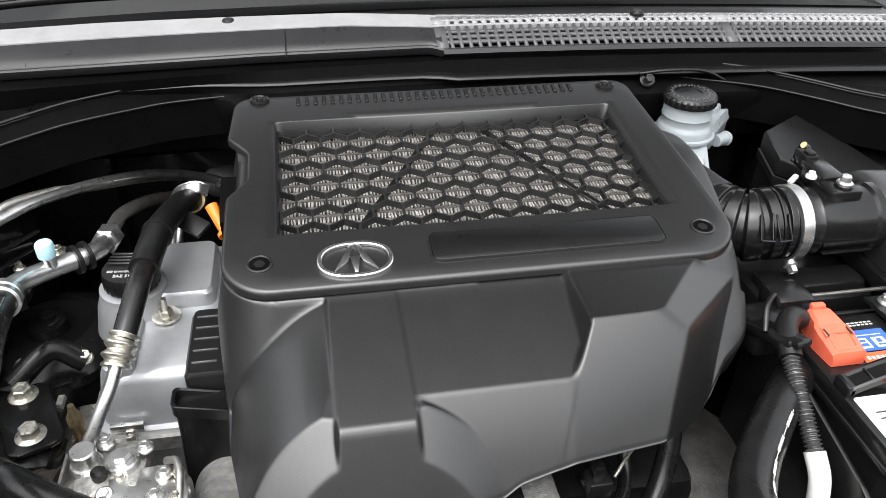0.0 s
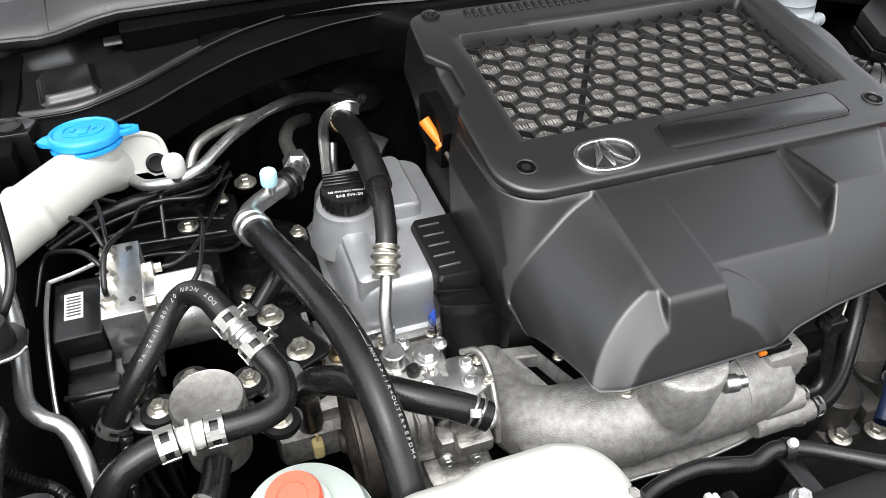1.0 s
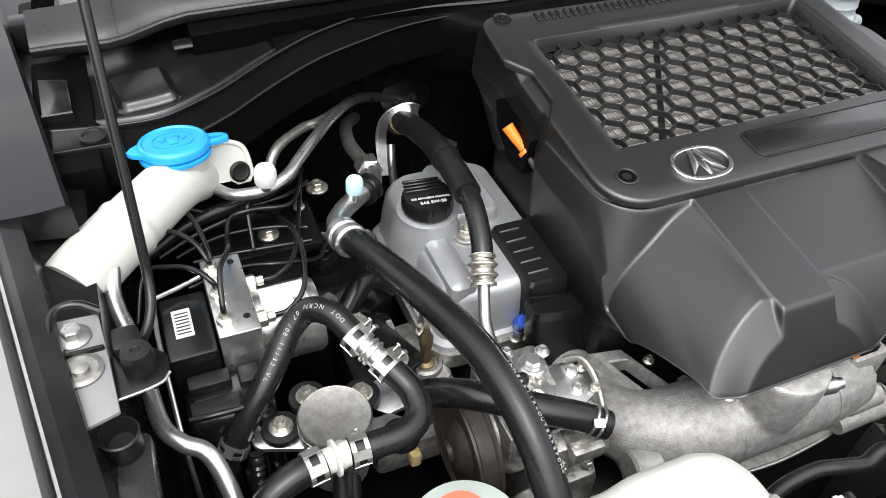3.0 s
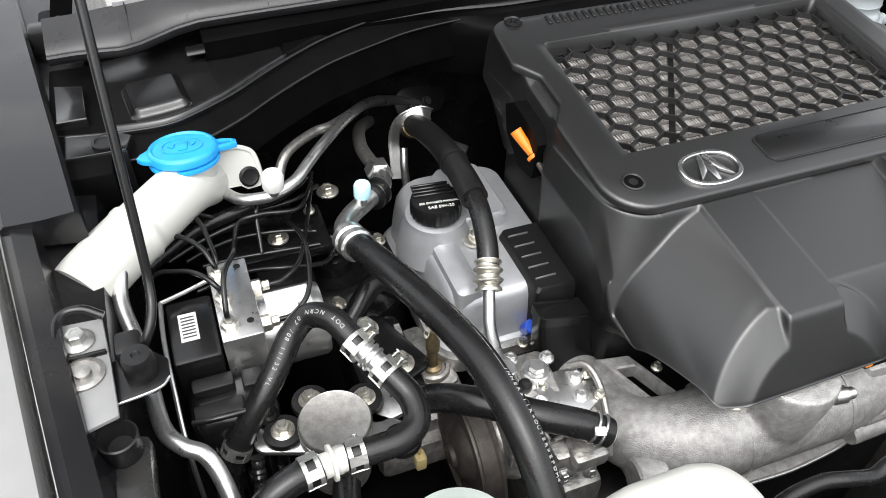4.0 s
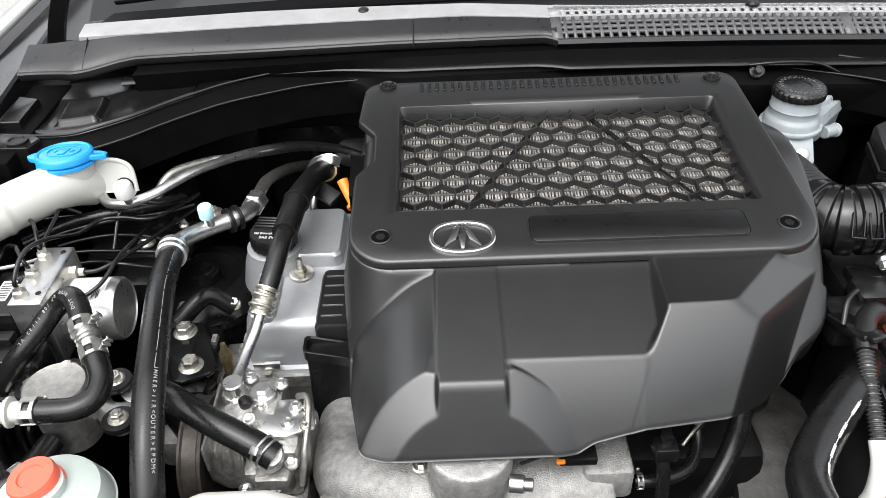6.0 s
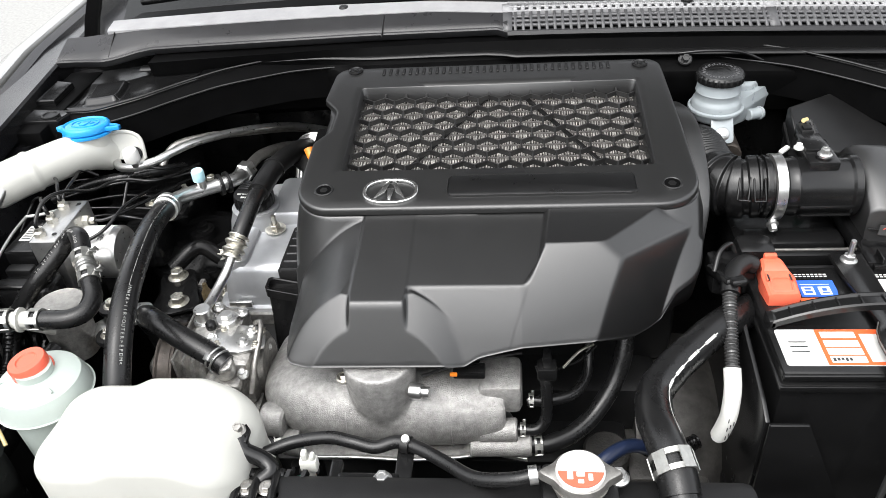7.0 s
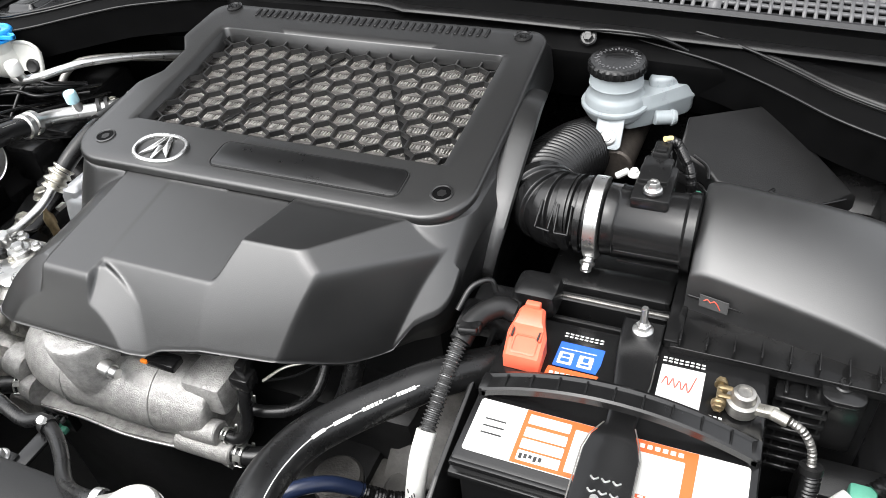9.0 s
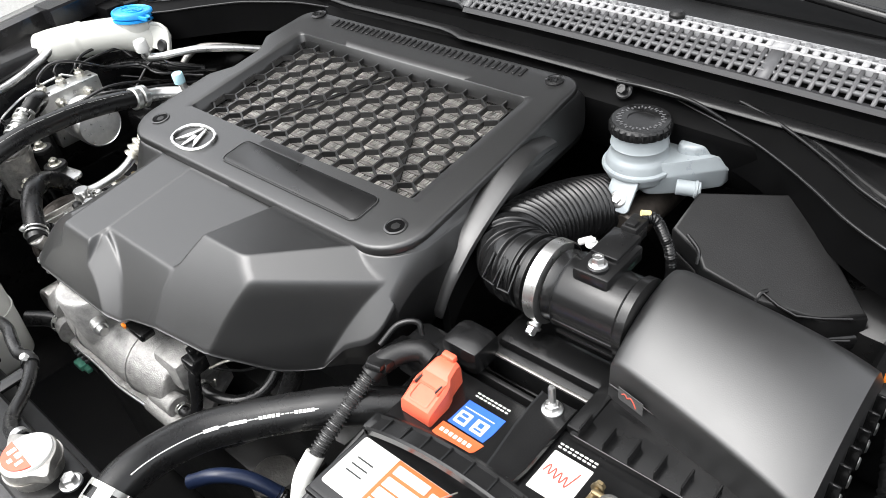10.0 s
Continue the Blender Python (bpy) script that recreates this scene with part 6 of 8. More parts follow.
# washer filler neck
wn = thing("washer_filler_neck", (-0.62, 0.13, 0.90), "white plastic washer filler neck with a blue cap", "filler neck")
part("neck", sweep([(-0.588, 0.206, 0.922), (-0.600, 0.186, 0.936), (-0.616, 0.166, 0.943), (-0.642, 0.136, 0.944), (-0.668, 0.110, 0.942), (-0.693, 0.086, 0.938), (-0.712, 0.068, 0.933)],
                    lambda f: 0.0262 + 0.0018 * min(1, f * 4) + 0.0022 * (f > 0.60) - 0.0012 * (f > 0.64), 32, 10), WHITE, wn, sharp=50)
part("mouth", lathe([(0.0265, -0.03), (0.0285, -0.01), (0.0300, 0.004), (0.0305, 0.010)], 40, (-0.602, 0.192, 0.955), (0.0, 0.12, 1)), WHITE, wn)
LUG = Matrix.Translation((-0.553, 0.206, 0.938)) @ pose(0, 0, 0, 68, 0, 14)
part("lug", moved(loft([[(x, y, z) for x, y in [(-0.032, 0.016), (-0.006, 0.018), (0.010, 0.013), (0.019, 0.002), (0.020, -0.026), (0.016, -0.031), (0.002, -0.030), (-0.004, -0.024), (-0.032, -0.020)]] for z in (-0.004, 0.004)]), LUG), WHITE, wn, "flat fixing lug")
part("lug_rim", moved(sweep([(-0.030, 0.016, 0.003), (-0.006, 0.018, 0.003), (0.010, 0.013, 0.003), (0.019, 0.002, 0.003), (0.020, -0.026, 0.003)], 0.0030, 10, 6), LUG), WHITE, wn)
part("grommet", moved(lathe([(0.0105, 0.003), (0.0110, 0.006), (0.0085, 0.008), (0.006, 0.007), (0.001, 0.007)], 24, (0.007, -0.017, 0)), LUG), DARK, wn)
TILT_CAP = Matrix.Translation((-0.602, 0.193, 0.968)) @ pose(0, 0, 0, -7, 0, 0)
def cap_plate(pts, z0, z1, bevel=0.001):
    return moved(plate(pts, z0, z1, bevel), TILT_CAP)
bcap = part("cap", moved(lathe([(0.0325, 0), (0.0340, 0.0015), (0.0340, 0.0075), (0.0325, 0.0100), (0.0300, 0.0110), (0.0285, 0.0100), (0.0280, 0.0092), (0.001, 0.0110)], 56), TILT_CAP), BLUE, wn, "bright blue hinged cap")
part("rim", moved(lathe([(0.0325, 0), (0.0345, 0.001), (0.0345, 0.004), (0.0325, 0.005)], 52, (0, 0, -0.0062)), TILT_CAP), BLUE, bcap)
part("tail", joined(cap_plate([(0.028, 0.010), (0.040, 0.009), (0.048, 0.006), (0.048, 0.003), (0.039, 0.003), (0.030, 0.004)], 0.0005, 0.0065), cap_plate([(0.030, -0.003), (0.040, -0.003), (0.048, -0.001), (0.048, 0.003), (0.052, 0.003), (0.052, -0.005), (0.042, -0.008), (0.029, -0.009)], 0.0005, 0.0065), cap_plate([(0.046, 0.006), (0.052, 0.003), (0.052, -0.003), (0.046, -0.001)], 0.0005, 0.0065)), BLUE, bcap)
part("nose", cap_plate([(-0.026, -0.018), (-0.040, -0.010), (-0.044, -0.004), (-0.040, 0.004), (-0.028, 0.014)], 0.002, 0.0075), BLUE, bcap)
part("moulded_mark", joined(moved(loft([oval(0.020, 0.016, 0.0095), oval(0.020, 0.016, 0.0112), oval(0.0185, 0.0145, 0.0112), oval(0.0185, 0.0145, 0.0095)], caps=False), TILT_CAP), cap_plate([(-0.004, -0.010), (0.004, -0.010), (0.007, 0.006), (-0.007, 0.006)], 0.0105, 0.0118, 0.0004), cap_plate([(-0.014, 0.002), (-0.009, -0.004), (-0.006, 0.004)], 0.0105, 0.0118, 0.0004), cap_plate([(0.014, 0.002), (0.009, -0.004), (0.008, 0.004)], 0.0105, 0.0118, 0.0004)), BLUE, bcap)

# wing edge: prop rod, rubber stop, bolts
pr = thing("bonnet_prop_rod", (-0.664, -0.030, 0.972), "black steel bonnet prop rod", "prop rod")
part("rod", sweep([(-0.672, -0.045, 0.950), (-0.668, -0.052, 0.964), (-0.656, -0.052, 0.982), (-0.648, -0.040, 0.996), (-0.6455, -0.025, 1.012), (-0.644, -0.007, 1.05), (-0.640, 0.064, 1.20), (-0.630, 0.204, 1.50), (-0.6205, 0.340, 1.79), (-0.6195, 0.350, 1.80)], 0.0037, 14, 8), SHINY, pr)
part("clip", joined(box(-0.682, -0.662, -0.052, -0.028, 0.955, 0.972, 0.004)), DARK, pr)
stop = thing("rubber_stop", (-0.655, -0.088, 0.96), "grey black rubber bonnet stop on a steel bracket", "bump stop")
part("plate", plate([(-0.700, -0.049), (-0.657, -0.046), (-0.646, -0.058), (-0.646, -0.076), (-0.657, -0.086), (-0.698, -0.092)], 0.958, 0.962, 0.001), SHINY, stop)
part("plate_edge", sweep([(-0.698, -0.092, 0.962), (-0.657, -0.086, 0.962), (-0.646, -0.077, 0.962)], 0.0012, 8, 6), ALU, stop)
part("rubber", lathe([(0.0115, 0), (0.0120, 0.003), (0.0113, 0.018), (0.0102, 0.0215), (0.0035, 0.022), (0.0025, 0.0205), (0.001, 0.0205)], 32, (-0.665, -0.067, 0.962)), RUBBER, stop)
bolt((-0.690, -0.083, 0.962), size=0.004, washer=0.006, parent=stop)
lampb = thing("wing_brace", (-0.71, -0.06, 0.95), "grey steel wing brace with two flanged bolts", "bracket")
part("plate", joined(plate([(-0.722, -0.008), (-0.688, -0.010), (-0.684, -0.058), (-0.6815, -0.108), (-0.709, -0.116), (-0.716, -0.06)], 0.968, 0.972, 0.001)), PANEL, lampb)
part("edge", sweep([(-0.686, -0.012, 0.976), (-0.70, -0.006, 0.982), (-0.715, -0.008, 0.982), (-0.720, -0.03, 0.980), (-0.714, -0.09, 0.974), (-0.7115, -0.128, 0.966)], 0.0035, 10, 8), SHINY, lampb)
bolt((-0.706, -0.030, 0.973), size=0.0072, washer=0.0125, head=0.008, mat=BAND, parent=lampb)
part("washer", lathe([(0.0155, 0), (0.0155, 0.002), (0.012, 0.003), (0.012, 0.002), (0.006, 0.002), (0.006, 0.005), (0.001, 0.006)], 30, (-0.703, -0.064, 0.972)), STEEL, lampb)
part("divider", box(-0.722, -0.686, -0.049, -0.046, 0.971, 0.976, 0.001), DARK, lampb)
hp = thing("lamp_panel", (-0.70, -0.3, 0.90), "dark grey plastic panel behind the headlamp", "panel", kind="structure")
part("panel", joined(box(-0.700, -0.63, -0.60, -0.19, 0.90, 0.945, 0.012), box(-0.700, -0.665, -0.235, -0.19, 0.94, 0.962, 0.008)), GREYGRID, hp)
part("rear_shelf", box(-0.712, -0.668, -0.210, -0.105, 0.920, 0.942, 0.006), GUTTER, hp)
part("cup", lathe([(0.012, 0), (0.0135, 0.002), (0.0135, 0.020), (0.0143, 0.021), (0.0130, 0.022), (0.0118, 0.018), (0.009, 0.009), (0.001, 0.008)], 30, (-0.686, -0.118, 0.941)), RUBBER, hp, "black rubber cup")
wt_ = thing("washer_pipe", (-0.677, 0.064, 0.945), "bare aluminium pipe along the wing", "pipe")
part("pipe", sweep([(-0.676, 0.075, 0.945), (-0.680, 0.045, 0.930), (-0.672, 0.0, 0.920), (-0.667, -0.045, 0.915), (-0.662, -0.085, 0.913), (-0.650, -0.105, 0.912), (-0.636, -0.115, 0.908), (-0.628, -0.13, 0.893), (-0.623, -0.155, 0.87), (-0.62, -0.20, 0.82)], 0.0068, 16, 8), ALU, wt_)
loom = thing("wire_loom", (-0.65, -0.12, 0.86), "black corrugated wire loom along the wing", "wiring")
part("sleeve", sweep([(-0.69, -0.13, 0.90), (-0.665, -0.14, 0.885), (-0.645, -0.15, 0.865), (-0.64, -0.19, 0.82)], corrugated(0.0045, 40, 0.0016), 12, 20), SHINY, loom)
loom = thing("wire_loom", (-0.60, -0.15, 0.80), "black corrugated wire loom along the wing", "wiring")
part("sleeve", sweep([(-0.60, -0.105, 0.87), (-0.605, -0.13, 0.83), (-0.61, -0.16, 0.80), (-0.615, -0.22, 0.76)], corrugated(0.0045, 40, 0.0016), 12, 20), SHINY, loom)
lh = thing("headlamp", (-0.60, -0.30, 0.80), "black headlamp housing with a bright adjuster bolt", "headlamp")
part("housing", joined(box(-0.66, -0.52, -0.45, -0.275, 0.70, 0.845, 0.02), rod((-0.545, -0.30, 0.84), (-0.545, -0.30, 0.862), 0.032, 30)), SHINY, lh)
part("adjuster", hexbolt((-0.545, -0.30, 0.863), size=0.009, washer=0.016), ALU, lh)
part("plug", box(-0.602, -0.585, -0.262, -0.245, 0.852, 0.868, 0.003), BLUE, lh, "small blue plug")
part("wire", sweep([(-0.57, -0.25, 0.86), (-0.55, -0.265, 0.872), (-0.525, -0.275, 0.865), (-0.51, -0.29, 0.85)], 0.0022, 8, 8), YELLOW, lh)
solid("marker_clip", joined(box(-0.452, -0.440, -0.075, -0.060, 0.715, 0.735, 0.003), box(-0.447, -0.444, -0.068, -0.064, 0.733, 0.745, 0.001)), YELLOW, "pale yellow plastic clip by the pulley", "clip")


# ---- battery side ----
bat = thing("battery", (0.406, -0.13, 0.66), "black car battery with orange and white label", "battery")
part("case", box(0.294, 0.519, -0.210, -0.046, 0.66, 0.866, 0.005), SHINY, bat)
lid = part("lid", joined(box(0.291, 0.522, -0.214, -0.042, 0.862, 0.882, 0.004), box(0.289, 0.524, -0.218, -0.040, 0.858, 0.866, 0.002)), SHINY, bat)
part("rail", box(0.291, 0.522, -0.2165, -0.2105, 0.8735, 0.880, 0.0015), SHINY, lid)
# carrying handle: a shallow arch with stiffening ribs
def handle_z(x):
    return 0.887 + 0.026 * (1 - ((x - 0.407) / 0.113) ** 2)
hnd = part("handle", loft([[(x, y, handle_z(x) + dz) for y, dz in ((-0.149, -0.004), (-0.149, 0.003), (-0.147, 0.0045), (-0.1475, 0.003), (-0.133, 0.002), (-0.131, 0.0045), (-0.128, 0.003), (-0.128, -0.004))] for x in (0.296 + 0.2225 * i / 40 for i in range(41))]), SHINY, bat, "black carrying handle")
for i in range(9):
    x = 0.315 + 0.0228 * i
    part("rib", box(x - 0.0008, x + 0.0008, -0.1475, -0.132, handle_z(x), handle_z(x) + 0.0042, 0.0004, 1), SHINY, hnd)
for x in (0.297, 0.516):
    part("leg", box(x - 0.005, x + 0.005, -0.149, -0.128, 0.874, 0.893, 0.003), SHINY, hnd)
Z0 = 0.8822
lab = part("front_label", plate(rounded(0.2975, 0.5155, -0.2035, -0.1500, 0.003, 3), Z0, Z0 + 0.0006, 0), PAPER, bat, "white and orange printed label")
def flat(x0, x1, y0, y1, up, r=0.0008):
    return plate(rounded(x0, x1, y0, y1, r, 3), Z0 + up, Z0 + up + 0.0003, 0)
part("orange_field", joined(flat(0.338, 0.392, -0.2030, -0.1505, 0.0007), flat(0.392, 0.477, -0.2030, -0.1505, 0.0007)), LABELORANGE, lab)
for y in (-0.2000, -0.1885, -0.1770, -0.1640):
    part("white_field", flat(0.342, 0.377, y, y + 0.0095, 0.0012), PAPER, lab)
part("white_field", flat(0.381, 0.400, -0.199, -0.158, 0.0012), PAPER, lab)
part("white_field", flat(0.430, 0.468, -0.200, -0.162, 0.0012), PAPER, lab)
for mark in (*[flat(0.307, 0.325, y, y + 0.0014, 0.0008, 0.0003) for y in (-0.170, -0.177, -0.184)], *[flat(0.344 + 0.004 * i, 0.3465 + 0.004 * i, -0.1985 + 0.001 * (i % 3), -0.1935, 0.0018, 0.0003) for i in range(5)],):
    part("print_bar", mark, INK, lab)
for mark in (*[flat(0.432 + 0.006 * i, 0.436 + 0.006 * i, -0.158, -0.154, 0.0012, 0.0003) for i in range(6)], *[flat(0.433 + 0.006 * i, 0.437 + 0.006 * i, -0.2025, -0.2005, 0.0012, 0.0003) for i in range(6)],):
    part("print_line", mark, PAPER, lab)
bl = part("blue_label", plate([(0.343, -0.096), (0.382, -0.096), (0.384, -0.085), (0.384, -0.067), (0.344, -0.067)], Z0, Z0 + 0.0006, 0), LABELBLUE, bat, "blue and orange label with small boxes")
part("orange_band", plate([(0.339, -0.112), (0.372, -0.118), (0.382, -0.108), (0.385, -0.098), (0.340, -0.098)], Z0, Z0 + 0.0006, 0), LABELORANGE, bl)
part("boxes", joined(flat(0.346, 0.359, -0.093, -0.079, 0.0008), flat(0.364, 0.377, -0.093, -0.079, 0.0008)), PAPER, bl)
part("box_marks", joined(flat(0.3485, 0.3565, -0.0905, -0.0865, 0.0012), flat(0.349, 0.356, -0.0845, -0.0815, 0.0012), flat(0.3665, 0.3745, -0.0905, -0.0885, 0.0012), flat(0.368, 0.373, -0.0865, -0.0815, 0.0012)), LABELBLUE, bl)
for mark in (*[flat(0.345 + 0.0046 * i, 0.3482 + 0.0046 * i, -0.0605 + 0.0035 * (j), -0.0588 + 0.0035 * j, 0.0003, 0.0003) for i in range(8) for j in range(2)], flat(0.346, 0.378, -0.0755, -0.0745, 0.0008, 0.0003), *[flat(0.343 + 0.005 * i, 0.3465 + 0.005 * i, -0.1075, -0.1035, 0.0008, 0.0003) for i in range(7)],):
    part("print_bar", mark, PAPER, bl)
wl = part("white_label", flat(0.434, 0.4705, -0.1075, -0.066, 0.0), PAPER, bat, "white label with a red pen scribble")
part("scribble", sweep([(0.437 + 0.0028 * i, -0.088 - 0.0005 * i + 0.009 * (i % 2), Z0 + 0.0009) for i in range(9)] + [(0.464, -0.074, Z0 + 0.0009)], 0.0005, 6, 5), REDINK, wl)
for mark in (*[flat(0.434 + 0.0046 * i, 0.4372 + 0.0046 * i, -0.0625 + 0.0035 * j, -0.0608 + 0.0035 * j, 0.0003, 0.0003) for i in range(8) for j in range(2)], *[flat(0.474 + 0.004 * i, 0.4768 + 0.004 * i, -0.1145, -0.1095, 0.0003, 0.0004) for i in range(4)],):
    part("print_bar", mark, PAPER, wl)
# hold-down bracket over the top
hd = thing("battery_holddown", (0.412, -0.14, 0.882), "black steel hold-down bracket across the battery", "bracket")
hold = []
for y, a, b in ((-0.026, 0.392, 0.430), (-0.04, 0.392, 0.430), (-0.07, 0.394, 0.430), (-0.10, 0.398, 0.430), (-0.125, 0.401, 0.427), (-0.150, 0.402, 0.426), (-0.166, 0.394, 0.432), (-0.180, 0.391, 0.436), (-0.225, 0.391, 0.437), (-0.246, 0.393, 0.437), (-0.250, 0.396, 0.434)):
    rise = 0.010 * math.exp(-((y + 0.138) / 0.02) ** 2) * 0
    z = 0.8855 + 0.006 * step(np.array(-0.15 - y), 0.03) + rise
    hold.append([(a, y, z + 0.002), (a + 0.001, y, z + 0.0045), (a + 0.003, y, z + 0.003), (b - 0.003, y, z + 0.003), (b - 0.001, y, z + 0.0045), (b, y, z + 0.002), (b, y, z), (a, y, z)])
part("plate", loft(hold), SHINY, hd)
for i in range(3):
    for j in range(2):
        part("embossing", sweep([(0.4035 + 0.0085 * i, -0.203 - 0.011 * j, 0.8950), (0.4065 + 0.0085 * i, -0.2055 - 0.011 * j, 0.8955), (0.4095 + 0.0085 * i, -0.203 - 0.011 * j, 0.8950)], 0.0009, 8, 5), ALU, hd)
part("edge", sweep([(0.395, -0.250, 0.8945), (0.415, -0.2515, 0.894), (0.435, -0.250, 0.8945)], 0.0008, 8, 6), ALU, hd, "worn bright edge")
for run in ([(0.4015, -0.150, 0.8935), (0.3935, -0.166, 0.8955), (0.3905, -0.180, 0.896), (0.3905, -0.225, 0.896), (0.393, -0.248, 0.896)], [(0.4265, -0.150, 0.8935), (0.4325, -0.166, 0.8955), (0.4365, -0.180, 0.896), (0.4375, -0.225, 0.896), (0.437, -0.248, 0.896)]):
    part("side_edge", sweep([Vector(a).lerp(Vector(b), k / 4) for a, b in zip(run, run[1:]) for k in range(4)], 0.0006, 6, raw=True), STEEL, hd)
part("nut", hexbolt((0.413, -0.237, 0.8945), size=0.0068, washer=0.0095, stud=0.020, head=0.006), ALU, hd)
part("rear_nut", hexbolt((0.411, -0.037, 0.8885), size=0.0068, washer=0.0095, stud=0.020, head=0.006), ALU, hd)
part("rod", sweep([(0.413, -0.240, 0.892), (0.413, -0.243, 0.86), (0.409, -0.248, 0.76), (0.405, -0.252, 0.62)], 0.0035, 12, 6), ALU, hd)
# terminals
pos = thing("terminal_cover", (0.316, -0.083, 0.882), "faded red plastic terminal cover", "terminal cover")
def tier(y, z, a, b):
    return [(a, y, 0.8825), (a, y, z - 0.003), (a + 0.003, y, z), (b - 0.003, y, z), (b, y, z - 0.003), (b, y, 0.8825)]
part("shell", loft([tier(-0.1145, 0.893, 0.301, 0.337), tier(-0.112, 0.899, 0.300, 0.338), tier(-0.085, 0.907, 0.297, 0.337), tier(-0.076, 0.908, 0.298, 0.334), tier(-0.072, 0.911, 0.300, 0.331), tier(-0.058, 0.913, 0.301, 0.328), tier(-0.052, 0.911, 0.302, 0.327), tier(-0.050, 0.905, 0.303, 0.326)]), TERMRED, pos, sharp=30)
part("latch", box(0.306, 0.322, -0.056, -0.048, 0.909, 0.917, 0.002), TERMRED, pos)
for x in (0.3015, 0.332):
    part("hook", box(x - 0.001, x + 0.001, -0.094, -0.080, 0.9045, 0.9085, 0.0008, 1), TERMRED, pos)
for x in (0.3030, 0.3290):
    part("slot", box(x, x + 0.0015, -0.093, -0.083, 0.9055, 0.9085, 0), INK, pos)
part("recess", moved(loft([[(x, y, z) for x, y in rounded(-0.012 + g, 0.012 - g, -0.010 + g, 0.010 - g, 0.003)] for z, g in ((0, -0.001), (0.0006, 0), (0.0006, 0.001), (0.0, 0.0012))], caps=False), pose(0.318, -0.0985, 0.9036, 16)), TERMRED, pos)
pos.scale = (0.90, 0.88, 0.88)
neg = thing("negative_terminal", (0.502, -0.096, 0.882), "tarnished brass negative clamp with a bare cable end", "terminal")
part("post", lathe([(0.0105, 0), (0.0100, 0.016), (0.0088, 0.020), (0.006, 0.021), (0.0055, 0.0195), (0.001, 0.0195)], 30, (0.502, -0.096, 0.884)), STEEL, neg)
part("ring", lathe([(0.0105, 0), (0.0132, 0.001), (0.0132, 0.012), (0.0105, 0.013)], 32, (0.502, -0.096, 0.8835)), STEEL, neg)
part("jaw", joined(box(0.482, 0.494, -0.100, -0.0945, 0.884, 0.897, 0.002), box(0.482, 0.494, -0.091, -0.0855, 0.884, 0.897, 0.002)), BRASS, neg)
part("bolt", joined(hexbolt((0.484, -0.103, 0.892), (0, -1, 0), 0.0048, 0.006, head=0.004), rod((0.484, -0.103, 0.892), (0.484, -0.080, 0.892), 0.0028, 10), hexbolt((0.484, -0.083, 0.892), (0, 1, 0), 0.0046, 0.0055, head=0.004)), BRASS, neg)
part("lug", joined(box(0.511, 0.530, -0.105, -0.095, 0.889, 0.896, 0.002), rod((0.524, -0.101, 0.893), (0.537, -0.105, 0.892), 0.0052, 14)), ZINC, neg)
part("braid", sweep([(0.538, -0.105, 0.893), (0.549, -0.108, 0.888), (0.558, -0.112, 0.874), (0.561, -0.118, 0.858)], lambda f: 0.0034 + 0.0004 * math.sin(90 * f), 14, 14), STEEL, neg, "bare tinned cable")
part("sleeve", sweep([(0.561, -0.117, 0.861), (0.563, -0.124, 0.84), (0.562, -0.140, 0.79), (0.556, -0.165, 0.72), (0.545, -0.195, 0.65)], corrugated(0.0066, 60, 0.0015), 16, 32), SHINY, neg, "black corrugated sleeve")
part("tie", lathe([(0.0075, -0.003), (0.0092, -0.003), (0.0092, 0.003), (0.0075, 0.003)], 20, (0.561, -0.118, 0.858), (0.05, -0.4, -1)), DARK, neg)

# positive cable
GREYSLEEVE = material("glossy grey sleeve", (0.05, 0.05, 0.05), 0.16, spec=0.9)
pc = thing("positive_cable", (0.258, -0.11, 0.89), "ribbed grey cable sleeve wrapped with white tape", "cable")
part("sleeve", sweep([(0.2605, -0.104, 0.897), (0.2585, -0.118, 0.889), (0.2560, -0.145, 0.873), (0.2540, -0.168, 0.859), (0.2530, -0.186, 0.848)], corrugated(0.0058, 26, 0.0024), 18, 40), GREYSLEEVE, pc)
part("tape", sweep([(0.2530, -0.178, 0.853), (0.2520, -0.195, 0.838), (0.2500, -0.205, 0.812), (0.2465, -0.206, 0.790), (0.2435, -0.204, 0.772)], lambda f: 0.0092 - 0.002 * (f > 0.96), 18, 8), TAPE, pc, "white cloth tape")
part("black_sheath", sweep([(0.296, -0.060, 0.900), (0.285, -0.062, 0.905), (0.272, -0.074, 0.905), (0.264, -0.092, 0.902), (0.2605, -0.106, 0.896)], 0.0105, 16, 8), RUBBER, pc)
part("strap", joined(moved(box(-0.009, 0.009, -0.022, 0.022, -0.004, 0.004, 0.003), pose(0.2645, -0.088, 0.905, -20, 0, 12))), SHINY, pc)
part("print", joined(*[moved(box(-0.0005, 0.0005, -0.003, 0.003, 0, 0.0004, 0), pose(0.2470 + 0.0028 * (i % 3), -0.2165, 0.786 + 0.0045 * i, 90)) for i in range(7)]), INK, pc)
fb = thing("cable_bracket", (0.27, -0.04, 0.86), "black plastic cable guide beside the battery", "bracket")
part("body", joined(box(0.250, 0.300, -0.068, -0.020, 0.86, 0.895, 0.008), box(0.285, 0.330, -0.040, 0.0, 0.872, 0.905, 0.010), moved(box(-0.012, 0.012, -0.03, 0.03, -0.006, 0.006, 0.004), pose(0.262, -0.075, 0.898, -20, 0, 10))), SHINY, fb)
